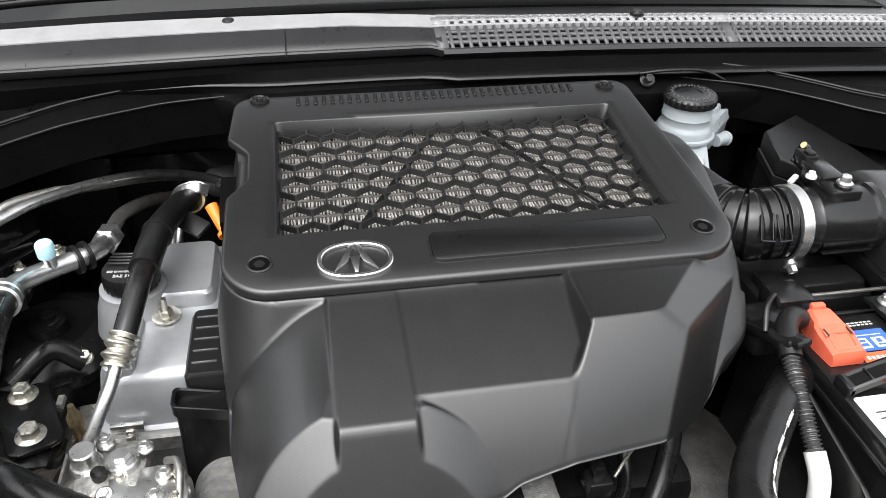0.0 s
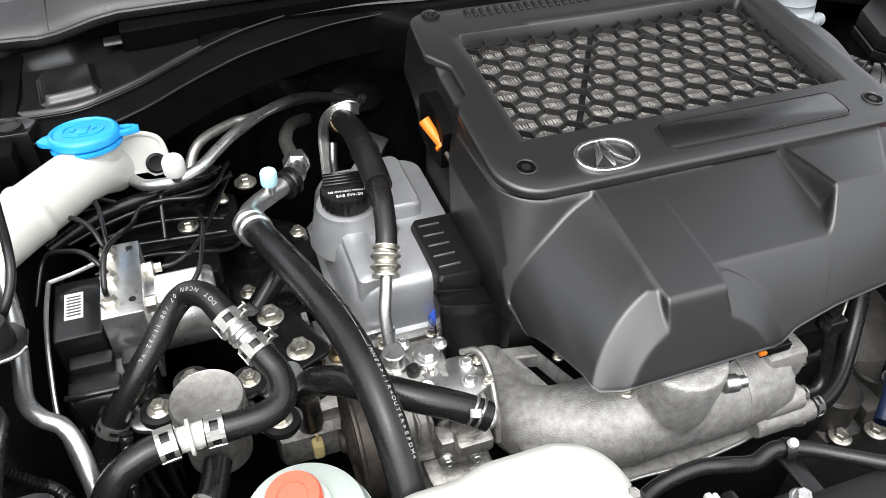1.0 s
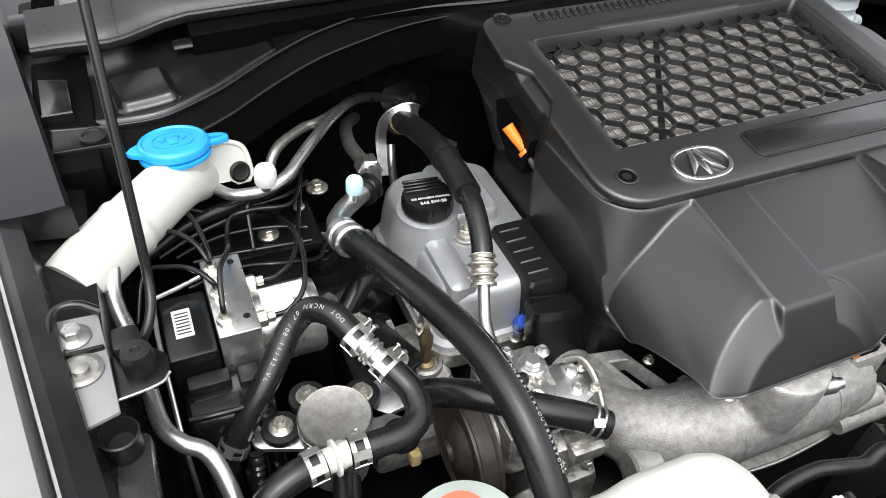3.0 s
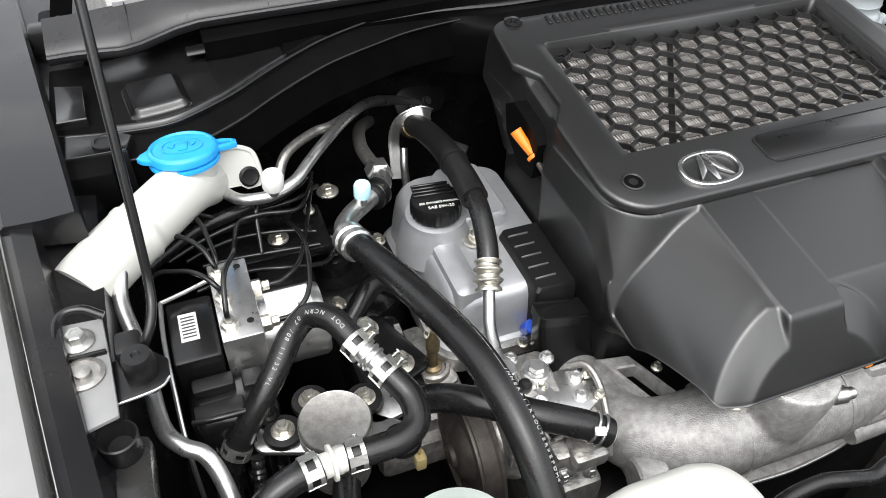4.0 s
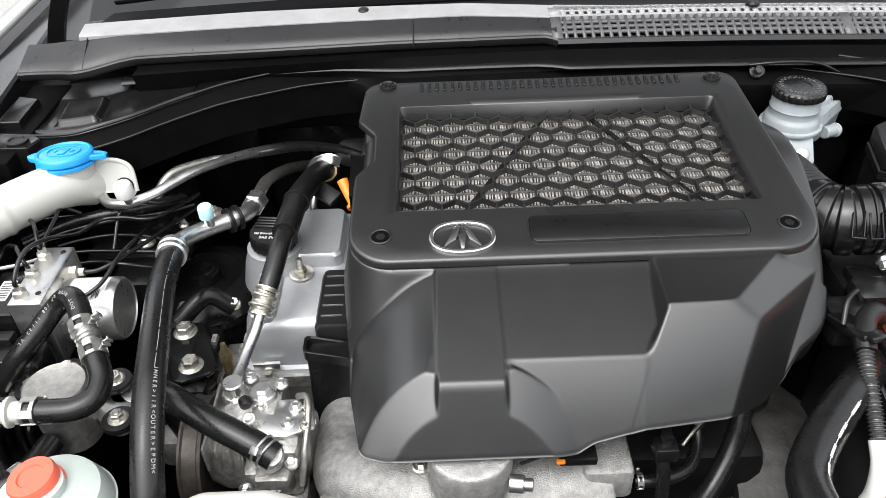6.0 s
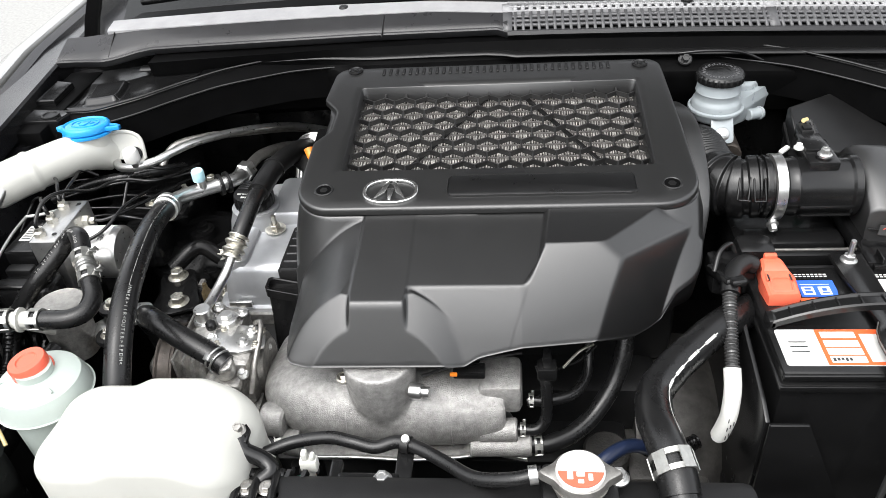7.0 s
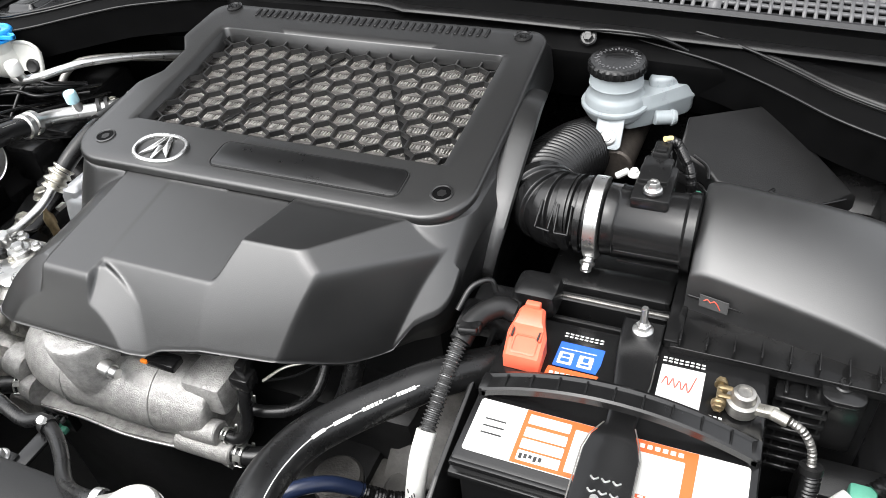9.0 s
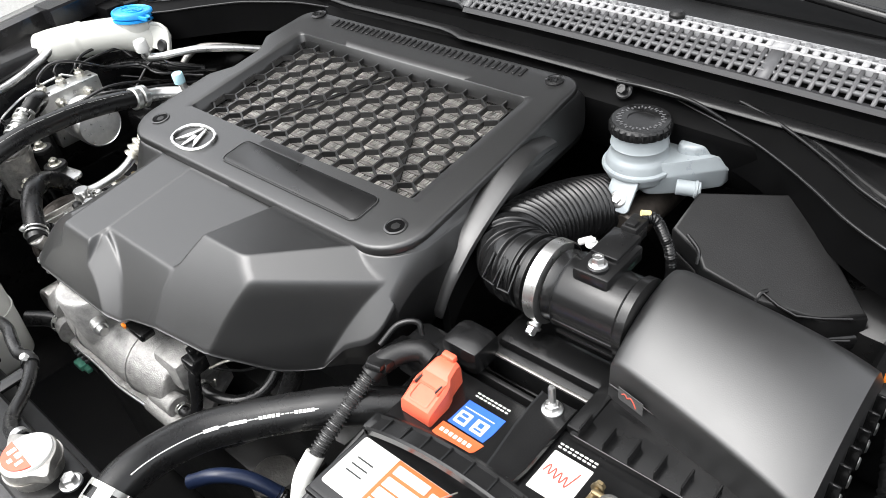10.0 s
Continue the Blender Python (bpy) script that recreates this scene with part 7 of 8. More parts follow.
part("guard", sweep([(0.248, -0.078, 0.905), (0.256, -0.060, 0.920), (0.270, -0.048, 0.922), (0.276, -0.05, 0.910)], 0.003, 10, 8), SHINY, fb)
# tray round the battery
tray = thing("battery_tray", (0.40, -0.13, 0.58), "black plastic battery tray", "tray")
part("base", box(0.272, 0.545, -0.235, -0.030, 0.62, 0.66, 0.006), DARK, tray)
part("side_wall", plate([(-0.240, 0.60), (-0.020, 0.60), (-0.020, 0.872), (-0.070, 0.872), (-0.120, 0.868), (-0.215, 0.848), (-0.240, 0.838)], 0.274, 0.279, 0.0015, Matrix(((0, 0, 1, 0), (1, 0, 0, 0), (0, 1, 0, 0), (0, 0, 0, 1)))), SHINY, tray)
part("front_wall", plate([(0.276, 0.60), (0.41, 0.60), (0.36, 0.74), (0.315, 0.842), (0.276, 0.842)], 0.243, 0.248, 0.0015, Matrix(((1, 0, 0, 0), (0, 0, -1, 0), (0, 1, 0, 0), (0, 0, 0, 1)))), SHINY, tray)
part("rear_wall", box(0.290, 0.44, -0.030, -0.024, 0.66, 0.872, 0.002), DARK, tray)
part("rear_edge", moved(box(-0.058, 0.058, -0.002, 0.002, -0.0015, 0.0015, 0.001), pose(0.378, -0.010, 0.884, 0, 0, 0)), STEEL, tray)

# intake pipe, meter and bellows
tube = thing("intake_pipe", (0.385, 0.062, 0.88), "black plastic intake pipe with a steel band clamp", "intake pipe")
TZ = 0.929
TR = 0.0358
part("pipe", lathe([(TR - 0.004, 0.0), (TR, 0.002), (TR, 0.012), (TR + 0.0015, 0.014), (TR, 0.016), (TR, 0.075), (TR + 0.003, 0.078), (TR + 0.003, 0.086), (TR - 0.004, 0.088)], 56, (0.352, 0.062, TZ), (1, 0, 0)), SHINY, tube)
part("rail", joined(box(0.368, 0.432, 0.0240, 0.0275, 0.919, 0.923, 0.001), box(0.372, 0.430, 0.026, 0.032, 0.907, 0.910, 0.001)), SHINY, tube)
part("band_clamp", lathe([(TR + 0.004, -0.0065), (TR + 0.0055, -0.006), (TR + 0.0055, 0.006), (TR + 0.004, 0.0065)], 56, (0.3445, 0.062, TZ), (1, 0, 0)), ALU, tube, "bright steel band clamp")
part("clamp_screw", joined(rod((0.3445, 0.040, 0.9005), (0.3425, 0.033, 0.893), 0.0052, 14), hexbolt((0.3425, 0.032, 0.893), (0, -0.75, -0.4), 0.0055, 0.0075), box(0.339, 0.350, 0.033, 0.049, 0.898, 0.904, 0.002)), ALU, tube)
def bellow_r(f):
    """A few broad rings beside the clamp, fine folds further back."""
    if f < 0.34:
        wave = math.cos(2 * math.pi * f / (0.034 if f < 0.10 else 0.060))
        return 0.0350 + 0.0044 * float(step(np.array(wave + 0.35), 0.7))
    return 0.0358 + 0.0040 * abs(math.cos(math.pi * 34 * f)) - 0.004 * max(0, f - 0.5)
BEL = [(0.350, 0.062, TZ), (0.325, 0.063, TZ), (0.300, 0.068, 0.9255), (0.283, 0.085, 0.924), (0.276, 0.110, 0.921), (0.276, 0.140, 0.916), (0.280, 0.175, 0.908), (0.285, 0.215, 0.895), (0.288, 0.26, 0.875)]
part("bellows", sweep(BEL, bellow_r, 48, 60), SHINY, tube, "black rubber bellows")
for k, (x, y, a) in enumerate(((0.318, 0.0285, 0), (0.300, 0.0310, -12))):
    part("slot_rib", joined(*[moved(box(-0.0012, 0.0012, -0.0015, 0.0015, -0.014, 0.014, 0.0008, 1), pose(x + d, y, 0.946, -38, 0, a)) for d in (-0.0065, 0.0065)], moved(box(-0.0075, 0.0075, -0.0015, 0.0015, -0.0012, 0.0012, 0.0008, 1), pose(x, y - 0.009, 0.935, -38, 0, a))), SHINY, tube)
maf = thing("airflow_meter", (0.39, 0.065, 0.96), "black airflow meter with a bolted plug", "sensor")
part("base", joined(box(0.376, 0.412, 0.045, 0.105, 0.955, 0.972, 0.003), rod((0.395, 0.057, 0.95), (0.395, 0.057, 0.976), 0.0095, 20)), SHINY, maf)
part("body", joined(box(0.378, 0.406, 0.070, 0.112, 0.966, 0.976, 0.002), box(0.382, 0.402, 0.108, 0.130, 0.962, 0.974, 0.002)), SHINY, maf)
part("plug", joined(box(0.384, 0.400, 0.112, 0.136, 0.966, 0.979, 0.002), box(0.387, 0.397, 0.114, 0.124, 0.978, 0.982, 0.001)), DARK, maf)
part("screw", hexbolt((0.395, 0.057, 0.976), size=0.0058, washer=0.0085), ALU, maf)
part("screw_rear", hexbolt((0.373, 0.082, 0.972), size=0.004, washer=0.006, head=0.004), PAPER, maf)
part("wire", sweep([(0.392, 0.134, 0.976), (0.402, 0.142, 0.974), (0.412, 0.143, 0.958), (0.420, 0.142, 0.94), (0.424, 0.140, 0.91)], corrugated(0.0045, 30, 0.0014), 12, 22), SHINY, maf)
part("wire_end", sweep([(0.392, 0.134, 0.982), (0.398, 0.140, 0.980)], 0.003, 8, 4), YELLOW, maf)
part("clip", moved(box(-0.007, 0.007, -0.003, 0.003, -0.0025, 0.0025, 0.0015), pose(0.360, 0.092, 0.964, 0, -20, 30)), PAPER, maf, "white plastic clip")
part("connector", box(0.418, 0.434, 0.138, 0.150, 0.900, 0.916, 0.003), GREENTIP, maf)

# air filter box
ab = thing("air_filter_box", (0.52, 0.03, 0.62), "satin black air filter box with a curved lid", "air box")
def lid_ring(x, top, grow):
    """One section of the lid: a broad arc on top, a crisp front shoulder, upright sides."""
    y0, y1 = 0.004 - 0.036 * grow, 0.128 - 0.006 * grow
    peak = y0 + 0.70 * (y1 - y0)
    front, back = top - 0.030, top - 0.022
    pts = [(y0 - 0.002, 0.886), (y0, 0.900), (y0 + 0.001, front - 0.006), (y0 + 0.0022, front - 0.002)]
    for k in range(14):
        u = 1 - k / 13
        pts.append((peak + (y0 + 0.005 - peak) * u, top + (front - top) * u ** 2))
    for k in range(1, 10):
        u = k / 9
        pts.append((peak + (y1 - 0.003 - peak) * u, top + (back - top) * u ** 2.6))
    pts += [(y1, back - 0.004), (y1, 0.90), (y1, 0.886)]
    return [(x, y, z) for y, z in pts]
lidrings = [lid_ring(0.4405, 0.957, 0.0)]
for i in range(25):
    f = i / 24
    lidrings.append(lid_ring(0.4425 + 0.172 * f, 0.965 - 0.010 * f - 0.010 * f ** 5 - 0.005 * math.exp(-f * 30), f))
lidrings.append(lid_ring(0.6175, 0.938, 1.0))
part("lid", loft(lidrings), LIDBLACK, ab, sharp=45)
part("flange", joined(box(0.436, 0.622, -0.050, 0.14, 0.878, 0.888, 0.002), box(0.430, 0.445, -0.045, 0.12, 0.872, 0.890, 0.002)), BAYPAINT, ab)
part("lower_body", joined(box(0.445, 0.612, -0.036, 0.132, 0.62, 0.880, 0.006)), DARK, ab)
for i in range(8):
    x = 0.4445 + 0.0225 * i
    part("fin", moved(box(-0.0008, 0.0008, -0.010, 0.010, 0, 0.011, 0.0004, 1), pose(x, -0.038, 0.887)), SHINY, ab)
part("flange_edge", sweep([(0.440, -0.0495, 0.8885), (0.53, -0.0500, 0.8885), (0.618, -0.0505, 0.8885)], 0.0009, 8, 6), SHINY, ab)
for i in range(7):
    y = -0.012 + 0.020 * i
    part("end_fin", box(0.616, 0.626, y - 0.0012, y + 0.0012, 0.886, 0.912, 0.0006, 1), SHINY, ab)
    part("end_clip", box(0.620, 0.627, y + 0.004, y + 0.011, 0.882, 0.892, 0.001, 1), ALU, ab)
for i in range(8):
    part("slat", box(0.528, 0.572, -0.062, -0.040, 0.770 + 0.0135 * i, 0.7755 + 0.0135 * i, 0.001, 1), SHINY, ab)
for x in (0.536, 0.552, 0.568):
    part("slat_post", box(x - 0.0015, x + 0.0015, -0.060, -0.040, 0.765, 0.875, 0.0008, 1), SHINY, ab)
part("tab", joined(plate(rounded(0.562, 0.596, -0.066, -0.030, 0.010), 0.877, 0.883, 0.0015), box(0.560, 0.600, -0.05, -0.035, 0.80, 0.88, 0.004)), SHINY, ab)
part("tab_bolt", hexbolt((0.578, -0.047, 0.883), size=0.005, washer=0.0075, head=0.005), SHINY, ab)
part("sticker", moved(box(-0.013, 0.013, -0.0006, 0.0, -0.007, 0.007, 0), pose(0.466, -0.0045, 0.906, 0, 0, -12)), material("faint grey sticker", (0.07, 0.07, 0.07), 0.3), ab, "small translucent sticker with red marks")
part("sticker_marks", moved(sweep([(-0.009 + 0.003 * i, 0.0, 0.001 + 0.0025 * (i % 2)) for i in range(5)] + [(0.006, 0.0, -0.004)], 0.0006, 6, 4), pose(0.466, -0.0052, 0.906, 0, 0, -12)), REDINK, ab)
part("corner_line", sweep([(0.4425, 0.002, 0.905), (0.50, -0.006, 0.903), (0.56, -0.012, 0.900), (0.615, -0.020, 0.897)], 0.0012, 8, 6), SHINY, ab)
under = thing("resonator", (0.36, 0.03, 0.80), "black plastic resonator box under the intake", "resonator")
part("chamber", box(0.300, 0.438, 0.0, 0.12, 0.78, 0.868, 0.012), SHINY, under)
part("lid", box(0.31, 0.43, 0.012, 0.05, 0.86, 0.878, 0.008), SHINY, under)
part("seam", box(0.298, 0.440, -0.002, 0.122, 0.838, 0.842, 0.001), SHINY, under)

# fuse box
fz = lambda x, y: 0.902 - 0.28 * (x - 0.572) + 0.33 * (y - 0.205)
fuse = thing("fuse_box", (0.47, 0.21, 0.80), "matt black fuse box with a sloping lid", "fuse box")
FO = [(0.404, 0.226), (0.484, 0.280), (0.582, 0.205), (0.552, 0.178), (0.500, 0.162), (0.445, 0.160), (0.432, 0.172), (0.402, 0.180)]
cx, cy = 0.485, 0.215
def grown(g):
    return [(cx + (x - cx) * g, cy + (y - cy) * g) for x, y in FO]
part("lid", loft([[(x, y, fz(x, y) + dz) for x, y in grown(g)] for g, dz in ((1.0, -0.022), (1.0, -0.004), (0.985, -0.001), (0.96, 0.0), (0.95, 0.0))]), DARK, fuse, sharp=50)
part("lip", loft([[(x, y, fz(x, y) + dz) for x, y in grown(g)] for g, dz in ((1.03, -0.036), (1.03, -0.026), (1.0, -0.024))]), SHINY, fuse)
part("body", loft([[(x, y, z + (fz(x, y) - 0.93) * k) for x, y in grown(g)] for g, z, k in ((0.92, 0.74, 0), (0.98, 0.80, 0), (0.98, 0.892, 1))]), DARK, fuse)
part("latch_edge", joined(sweep([(0.500, 0.170, fz(0.5, 0.17) + 0.001), (0.532, 0.168, fz(0.532, 0.168) + 0.001), (0.572, 0.194, fz(0.572, 0.194) + 0.001)], 0.0016, 8, 2), sweep([(0.502, 0.162, fz(0.5, 0.16) - 0.016), (0.532, 0.158, fz(0.532, 0.16) - 0.016), (0.576, 0.186, fz(0.572, 0.19) - 0.016)], 0.0016, 8, 2)), SHINY, fuse)
part("post", sweep([(0.497, 0.160, fz(0.497, 0.16) - 0.006), (0.498, 0.168, fz(0.498, 0.168) + 0.001), (0.502, 0.175, fz(0.502, 0.175) + 0.001)], 0.002, 8, 5), SHINY, fuse)
part("post", sweep([(0.418, 0.180, fz(0.418, 0.18) + 0.001), (0.434, 0.172, fz(0.434, 0.172) + 0.001), (0.437, 0.165, fz(0.437, 0.165) - 0.006)], 0.002, 8, 5), SHINY, fuse)

# brake fluid reservoir
SPIN = Matrix.Translation((0.328, 0.246, 0)) @ Matrix.Rotation(radians(1), 4, "Z") @ Matrix.Diagonal((0.94, 0.94, 1, 1)) @ Matrix.Translation((-0.328, -0.246, 0))
br = thing("brake_reservoir", (0.33, 0.25, 0.90), "cloudy plastic brake fluid reservoir with a black cap", "reservoir")
part("bowl", lathe([(0.024, 0), (0.031, 0.003), (0.0345, 0.008), (0.0355, 0.0155), (0.0390, 0.0165), (0.0395, 0.0185), (0.0390, 0.0205), (0.0355, 0.0215), (0.0345, 0.028), (0.0330, 0.0315), (0.0310, 0.0335), (0.0302, 0.036), (0.0302, 0.043), (0.0312, 0.0445), (0.0302, 0.046), (0.0300, 0.056), (0.0285, 0.062)], 52, (0.328, 0.246, 0.922)), CLOUDY, br)
part("side_tank", moved(loft([[(0.375 + (p.x - 0.375) * g, 0.27 + (p.y - 0.27) * g, z) for p in corners([(0.335, 0.215), (0.372, 0.240), (0.418, 0.286), (0.420, 0.315), (0.400, 0.327), (0.335, 0.285)], [0.01, 0.04, 0.012, 0.010, 0.012, 0.01])] for z, g in ((0.915, 0.9), (0.919, 0.97), (0.934, 1.0), (0.9365, 1.06), (0.940, 1.06), (0.9425, 0.99), (0.951, 0.97), (0.954, 0.92))]), SPIN), CLOUDY, br, sharp=50)
part("side_lid", moved(loft([[(0.388 + (p.x - 0.388) * g, 0.293 + (p.y - 0.293) * g, z) for p in corners([(0.362, 0.262), (0.385, 0.266), (0.412, 0.292), (0.413, 0.311), (0.398, 0.319), (0.368, 0.304)], [0.008, 0.012, 0.008, 0.007, 0.008, 0.008])] for z, g in ((0.950, 1.0), (0.960, 1.0), (0.9635, 0.95), (0.9645, 0.86))]), SPIN), CLOUDY, br, sharp=50)
TAB = pose(0.331, 0.206, 0.924, 52)
part("foot", joined(moved(plate(rounded(-0.0155, 0.0155, -0.021, 0.022, 0.006), -0.002, 0.002, 0.001), TAB), box(0.318, 0.344, 0.212, 0.235, 0.922, 0.934, 0.003)), CLOUDY, br)
part("foot_bolt", hexbolt(TAB @ Vector((0, -0.008, 0.002)), TAB.to_3x3() @ Vector((0, 0, 1)), 0.0052, 0.0095, head=0.004), ALU, br)
part("spout", moved(rod((0.404, 0.300, 0.928), (0.418, 0.326, 0.921), 0.009, 18), SPIN), CLOUDY, br)
part("nipple", joined(rod((0.375, 0.243, 0.926), (0.398, 0.254, 0.924), 0.0085, 18), lathe([(0.0085, 0), (0.0098, 0.001), (0.0098, 0.003), (0.0085, 0.004)], 20, (0.392, 0.251, 0.9245), (0.9, 0.4, -0.1))), CLOUDY, br)
part("spout_clamp", joined(*[lathe([(0.0095, -0.0015), (0.0112, -0.0015), (0.0112, 0.0015), (0.0095, 0.0015)], 22, p, (0.5, 0.85, -0.2)) for p in (SPIN @ Vector((0.4135, 0.318, 0.9225)), SPIN @ Vector((0.4175, 0.3255, 0.9205)))]), ALU, br)
part("hose", sweep([SPIN @ Vector(p) for p in ((0.414, 0.319, 0.923), (0.425, 0.338, 0.917), (0.445, 0.36, 0.91), (0.47, 0.385, 0.89))], 0.0085, 14, 8), RUBBER, br)
rc = []
for z, r in ((0.0, 0.0305), (0.001, 0.0335), (0.009, 0.0335), (0.0115, 0.0315)):
    rc.append([(0.328 + (r - 0.0009 * (k % 5 < 1)) * math.cos(2 * math.pi * k / 120), 0.246 + (r - 0.0009 * (k % 5 < 1)) * math.sin(2 * math.pi * k / 120), 0.982 + z) for k in range(120)])
capb = part("cap", joined(loft(rc), lathe([(0.0315, 0.0110), (0.0305, 0.0125), (0.0145, 0.0125), (0.0135, 0.0080), (0.001, 0.0080)], 48, (0.328, 0.246, 0.982))), SHINY, br, "black ribbed screw cap")
part("cap_print", joined(*[moved(box(-0.0009, 0.0009, -0.0018, 0.0018, 0, 0.0005, 0), Matrix.Translation((0.328, 0.246, 0.9944)) @ pose(0, 0, 0, 0, 0, a) @ pose(0, 0.022 + 0.0022 * (a % 2), 0)) for a in range(0, 360, 9)]), GRILLEGREY, capb)
br.location += Vector((-0.012, 0.020, 0.0))
bolt((0.393, 0.327, 0.975), (0.1, -0.7, 0.6), 0.004, 0.008, label="small dull stud on the bulkhead", mat=STEEL)
bolt((0.273, 0.304, 0.998), (0, -0.7, 0.6), 0.006, 0.010, label="small dark stud on the bulkhead", mat=SHINY)
solid("bulkhead_strip", sweep([(0.262, 0.306, 1.006), (0.30, 0.302, 1.010), (0.35, 0.306, 1.005), (0.392, 0.315, 0.985)], 0.0022, 10, 8), SHINY, "black rubber trim strip on the bulkhead", "trim", kind="structure")
mc = thing("brake_servo", (0.33, 0.36, 0.80), "black brake servo behind the reservoir", "brake servo")
part("drum", lathe([(0.02, 0), (0.09, 0.01), (0.10, 0.03), (0.10, 0.07), (0.06, 0.09)], 44, (0.36, 0.43, 0.83), (0, -1, 0)), BAYPAINT, mc)
part("cylinder", rod((0.335, 0.36, 0.885), (0.33, 0.215, 0.885), 0.02, 24), IRON, mc)
towr = thing("strut_tower", (0.50, 0.30, 0.60), "black painted strut tower and side panel", "strut tower", kind="structure")
part("dome", joined(lathe([(0.14, 0.0), (0.13, 0.25), (0.12, 0.30), (0.10, 0.315), (0.02, 0.32)], 48, (0.60, 0.32, 0.58)), box(0.61, 0.70, -0.55, 0.30, 0.5, 0.78, 0.015), box(0.60, 0.70, 0.12, 0.32, 0.78, 0.90, 0.02)), BAYPAINT, towr)
def mirrored(bm):
    """The same on the other side of the car."""
    moved(bm, Matrix.Scale(-1, 4, (1, 0, 0)))
    bmesh.ops.reverse_faces(bm, faces=bm.faces)
    return bm


solid("corner_panel", mirrored(left_shelf(-0.700, -0.30, 0.0)), BAYPAINT, "black pressed steel panel in the bay's rear corner", "body panel", kind="structure", sharp=60)
solid("corner_lip", mirrored(sweep(LIP, 0.0018, 10)), SEAL, "black rubber edge of the corner panel", "edging", kind="structure")
solid("corner_lip", mirrored(sweep(LOW, 0.0016, 10)), SEAL, "black folded edge below the corner panel", "edging", kind="structure")
solid("corner_apron", mirrored(apron_below()), NEARBLACK, "black sloping apron below the corner panel", "body panel", kind="structure")
sl = thing("side_loom", (0.63, 0.14, 0.88), "black corrugated loom with an orange clip", "wiring")
part("sleeve", sweep([(0.622, 0.255, 0.885), (0.628, 0.21, 0.895), (0.632, 0.16, 0.897), (0.640, 0.11, 0.892), (0.655, 0.05, 0.87)], corrugated(0.0095, 34, 0.002), 16, 24), SHINY, sl)
part("clip", lathe([(0.0115, -0.005), (0.0145, -0.005), (0.0145, 0.005), (0.0115, 0.005)], 26, (0.629, 0.143, 0.897), (0.1, -1, 0)), ORANGE, sl, "orange plastic clip")
gc = thing("side_connector", (0.60, -0.10, 0.78), "pale green and white connector on a taped lead", "wiring")
part("plug", joined(box(0.600, 0.622, -0.100, -0.082, 0.792, 0.808, 0.003)), GREENTIP, gc)
part("lead", sweep([(0.57, -0.12, 0.785), (0.585, -0.110, 0.792), (0.602, -0.095, 0.80)], 0.009, 14, 6), TAPE, gc)
part("sleeve", sweep([(0.62, -0.085, 0.802), (0.64, -0.065, 0.81), (0.655, -0.03, 0.82)], corrugated(0.0075, 16, 0.002), 14, 16), SHINY, gc)
solid("inner_tray", joined(box(0.545, 0.66, -0.30, -0.06, 0.60, 0.74, 0.015), box(0.56, 0.65, -0.10, -0.05, 0.74, 0.80, 0.02)), DARK, "black plastic liner beside the battery", "liner")

# ---- radiator side ----
rh = thing("radiator_hose", (0.166, -0.33, 0.88), "thick black radiator hose with printed marks", "hose")
RH = [(0.168, -0.352, 0.868), (0.1655, -0.332, 0.877), (0.160, -0.302, 0.882), (0.157, -0.268, 0.877), (0.163, -0.230, 0.870), (0.184, -0.196, 0.867), (0.216, -0.160, 0.867), (0.252, -0.124, 0.866), (0.31, -0.07, 0.85)]
part("tube", sweep(RH, 0.0185, 28, 12), HOSE, rh)
clamp((0.1642, -0.325, 0.8792), (-0.2, 0.9, 0.3), 0.0190, rh, 0.020, label="wide bright spring clamp")
ln = spline(RH, 12)
mk = bmesh.new()
for i in range(24, 78):
    p, d = ln[i], (ln[i + 1] - ln[i - 1]).normalized()
    up = (V((0.75, -0.1, 0.7)) - d * d.dot(V((0.75, -0.1, 0.7)))).normalized()
    s = d.cross(up)
    w = 0.0016 if i % 8 < 5 and i > 45 else 0.0005
    vs = [mk.verts.new(p + up * 0.01858 + d * (0.0016 * a) + s * (w * b)) for a, b in ((-1, -1), (1, -1), (1, 1), (-1, 1))]
    mk.faces.new(vs)
part("print", mk, TAPE, rh, "unreadable white printed marks", 0)
part("stub", rod((0.168, -0.345, 0.870), (0.172, -0.385, 0.852), 0.0172, 28), SHINY, rh)
rcap = thing("pressure_cap", (0.079, -0.347, 0.885), "steel radiator cap with a white and red label", "filler cap")
part("neck", lathe([(0.022, 0), (0.022, 0.014), (0.026, 0.016), (0.026, 0.018)], 36, (0.079, -0.347, 0.868)), STEEL, rcap)
capo = []
for k in range(72):
    a = 2 * math.pi * k / 72
    capo.append((0.079 + (0.0255 + 0.0115 * max(0.0, math.cos(2 * a)) ** 6 * 1.0) * math.cos(a), -0.347 + 0.0245 * math.sin(a)))
part("disc", loft([[(0.079 + (x - 0.079) * g, -0.347 + (y + 0.347) * g, z) for x, y in capo] for g, z in ((0.94, 0.886), (1.0, 0.887), (1.0, 0.893), (0.96, 0.8955), (0.90, 0.896))]), STEEL, rcap)
part("top", lathe([(0.022, 0), (0.0215, 0.003), (0.019, 0.0045), (0.001, 0.0048)], 44, (0.079, -0.347, 0.8955)), PAPER, rcap, "white label on the cap")
half_disc = [(0.0205 * math.cos(radians(a)), 0.0205 * math.sin(radians(a))) for a in range(188, 353, 8)]
part("warning_label", moved(plate(half_disc, 0.0042, 0.0052, 0), pose(0.079, -0.347, 0.8955)), RED, rcap, "red half of the label")
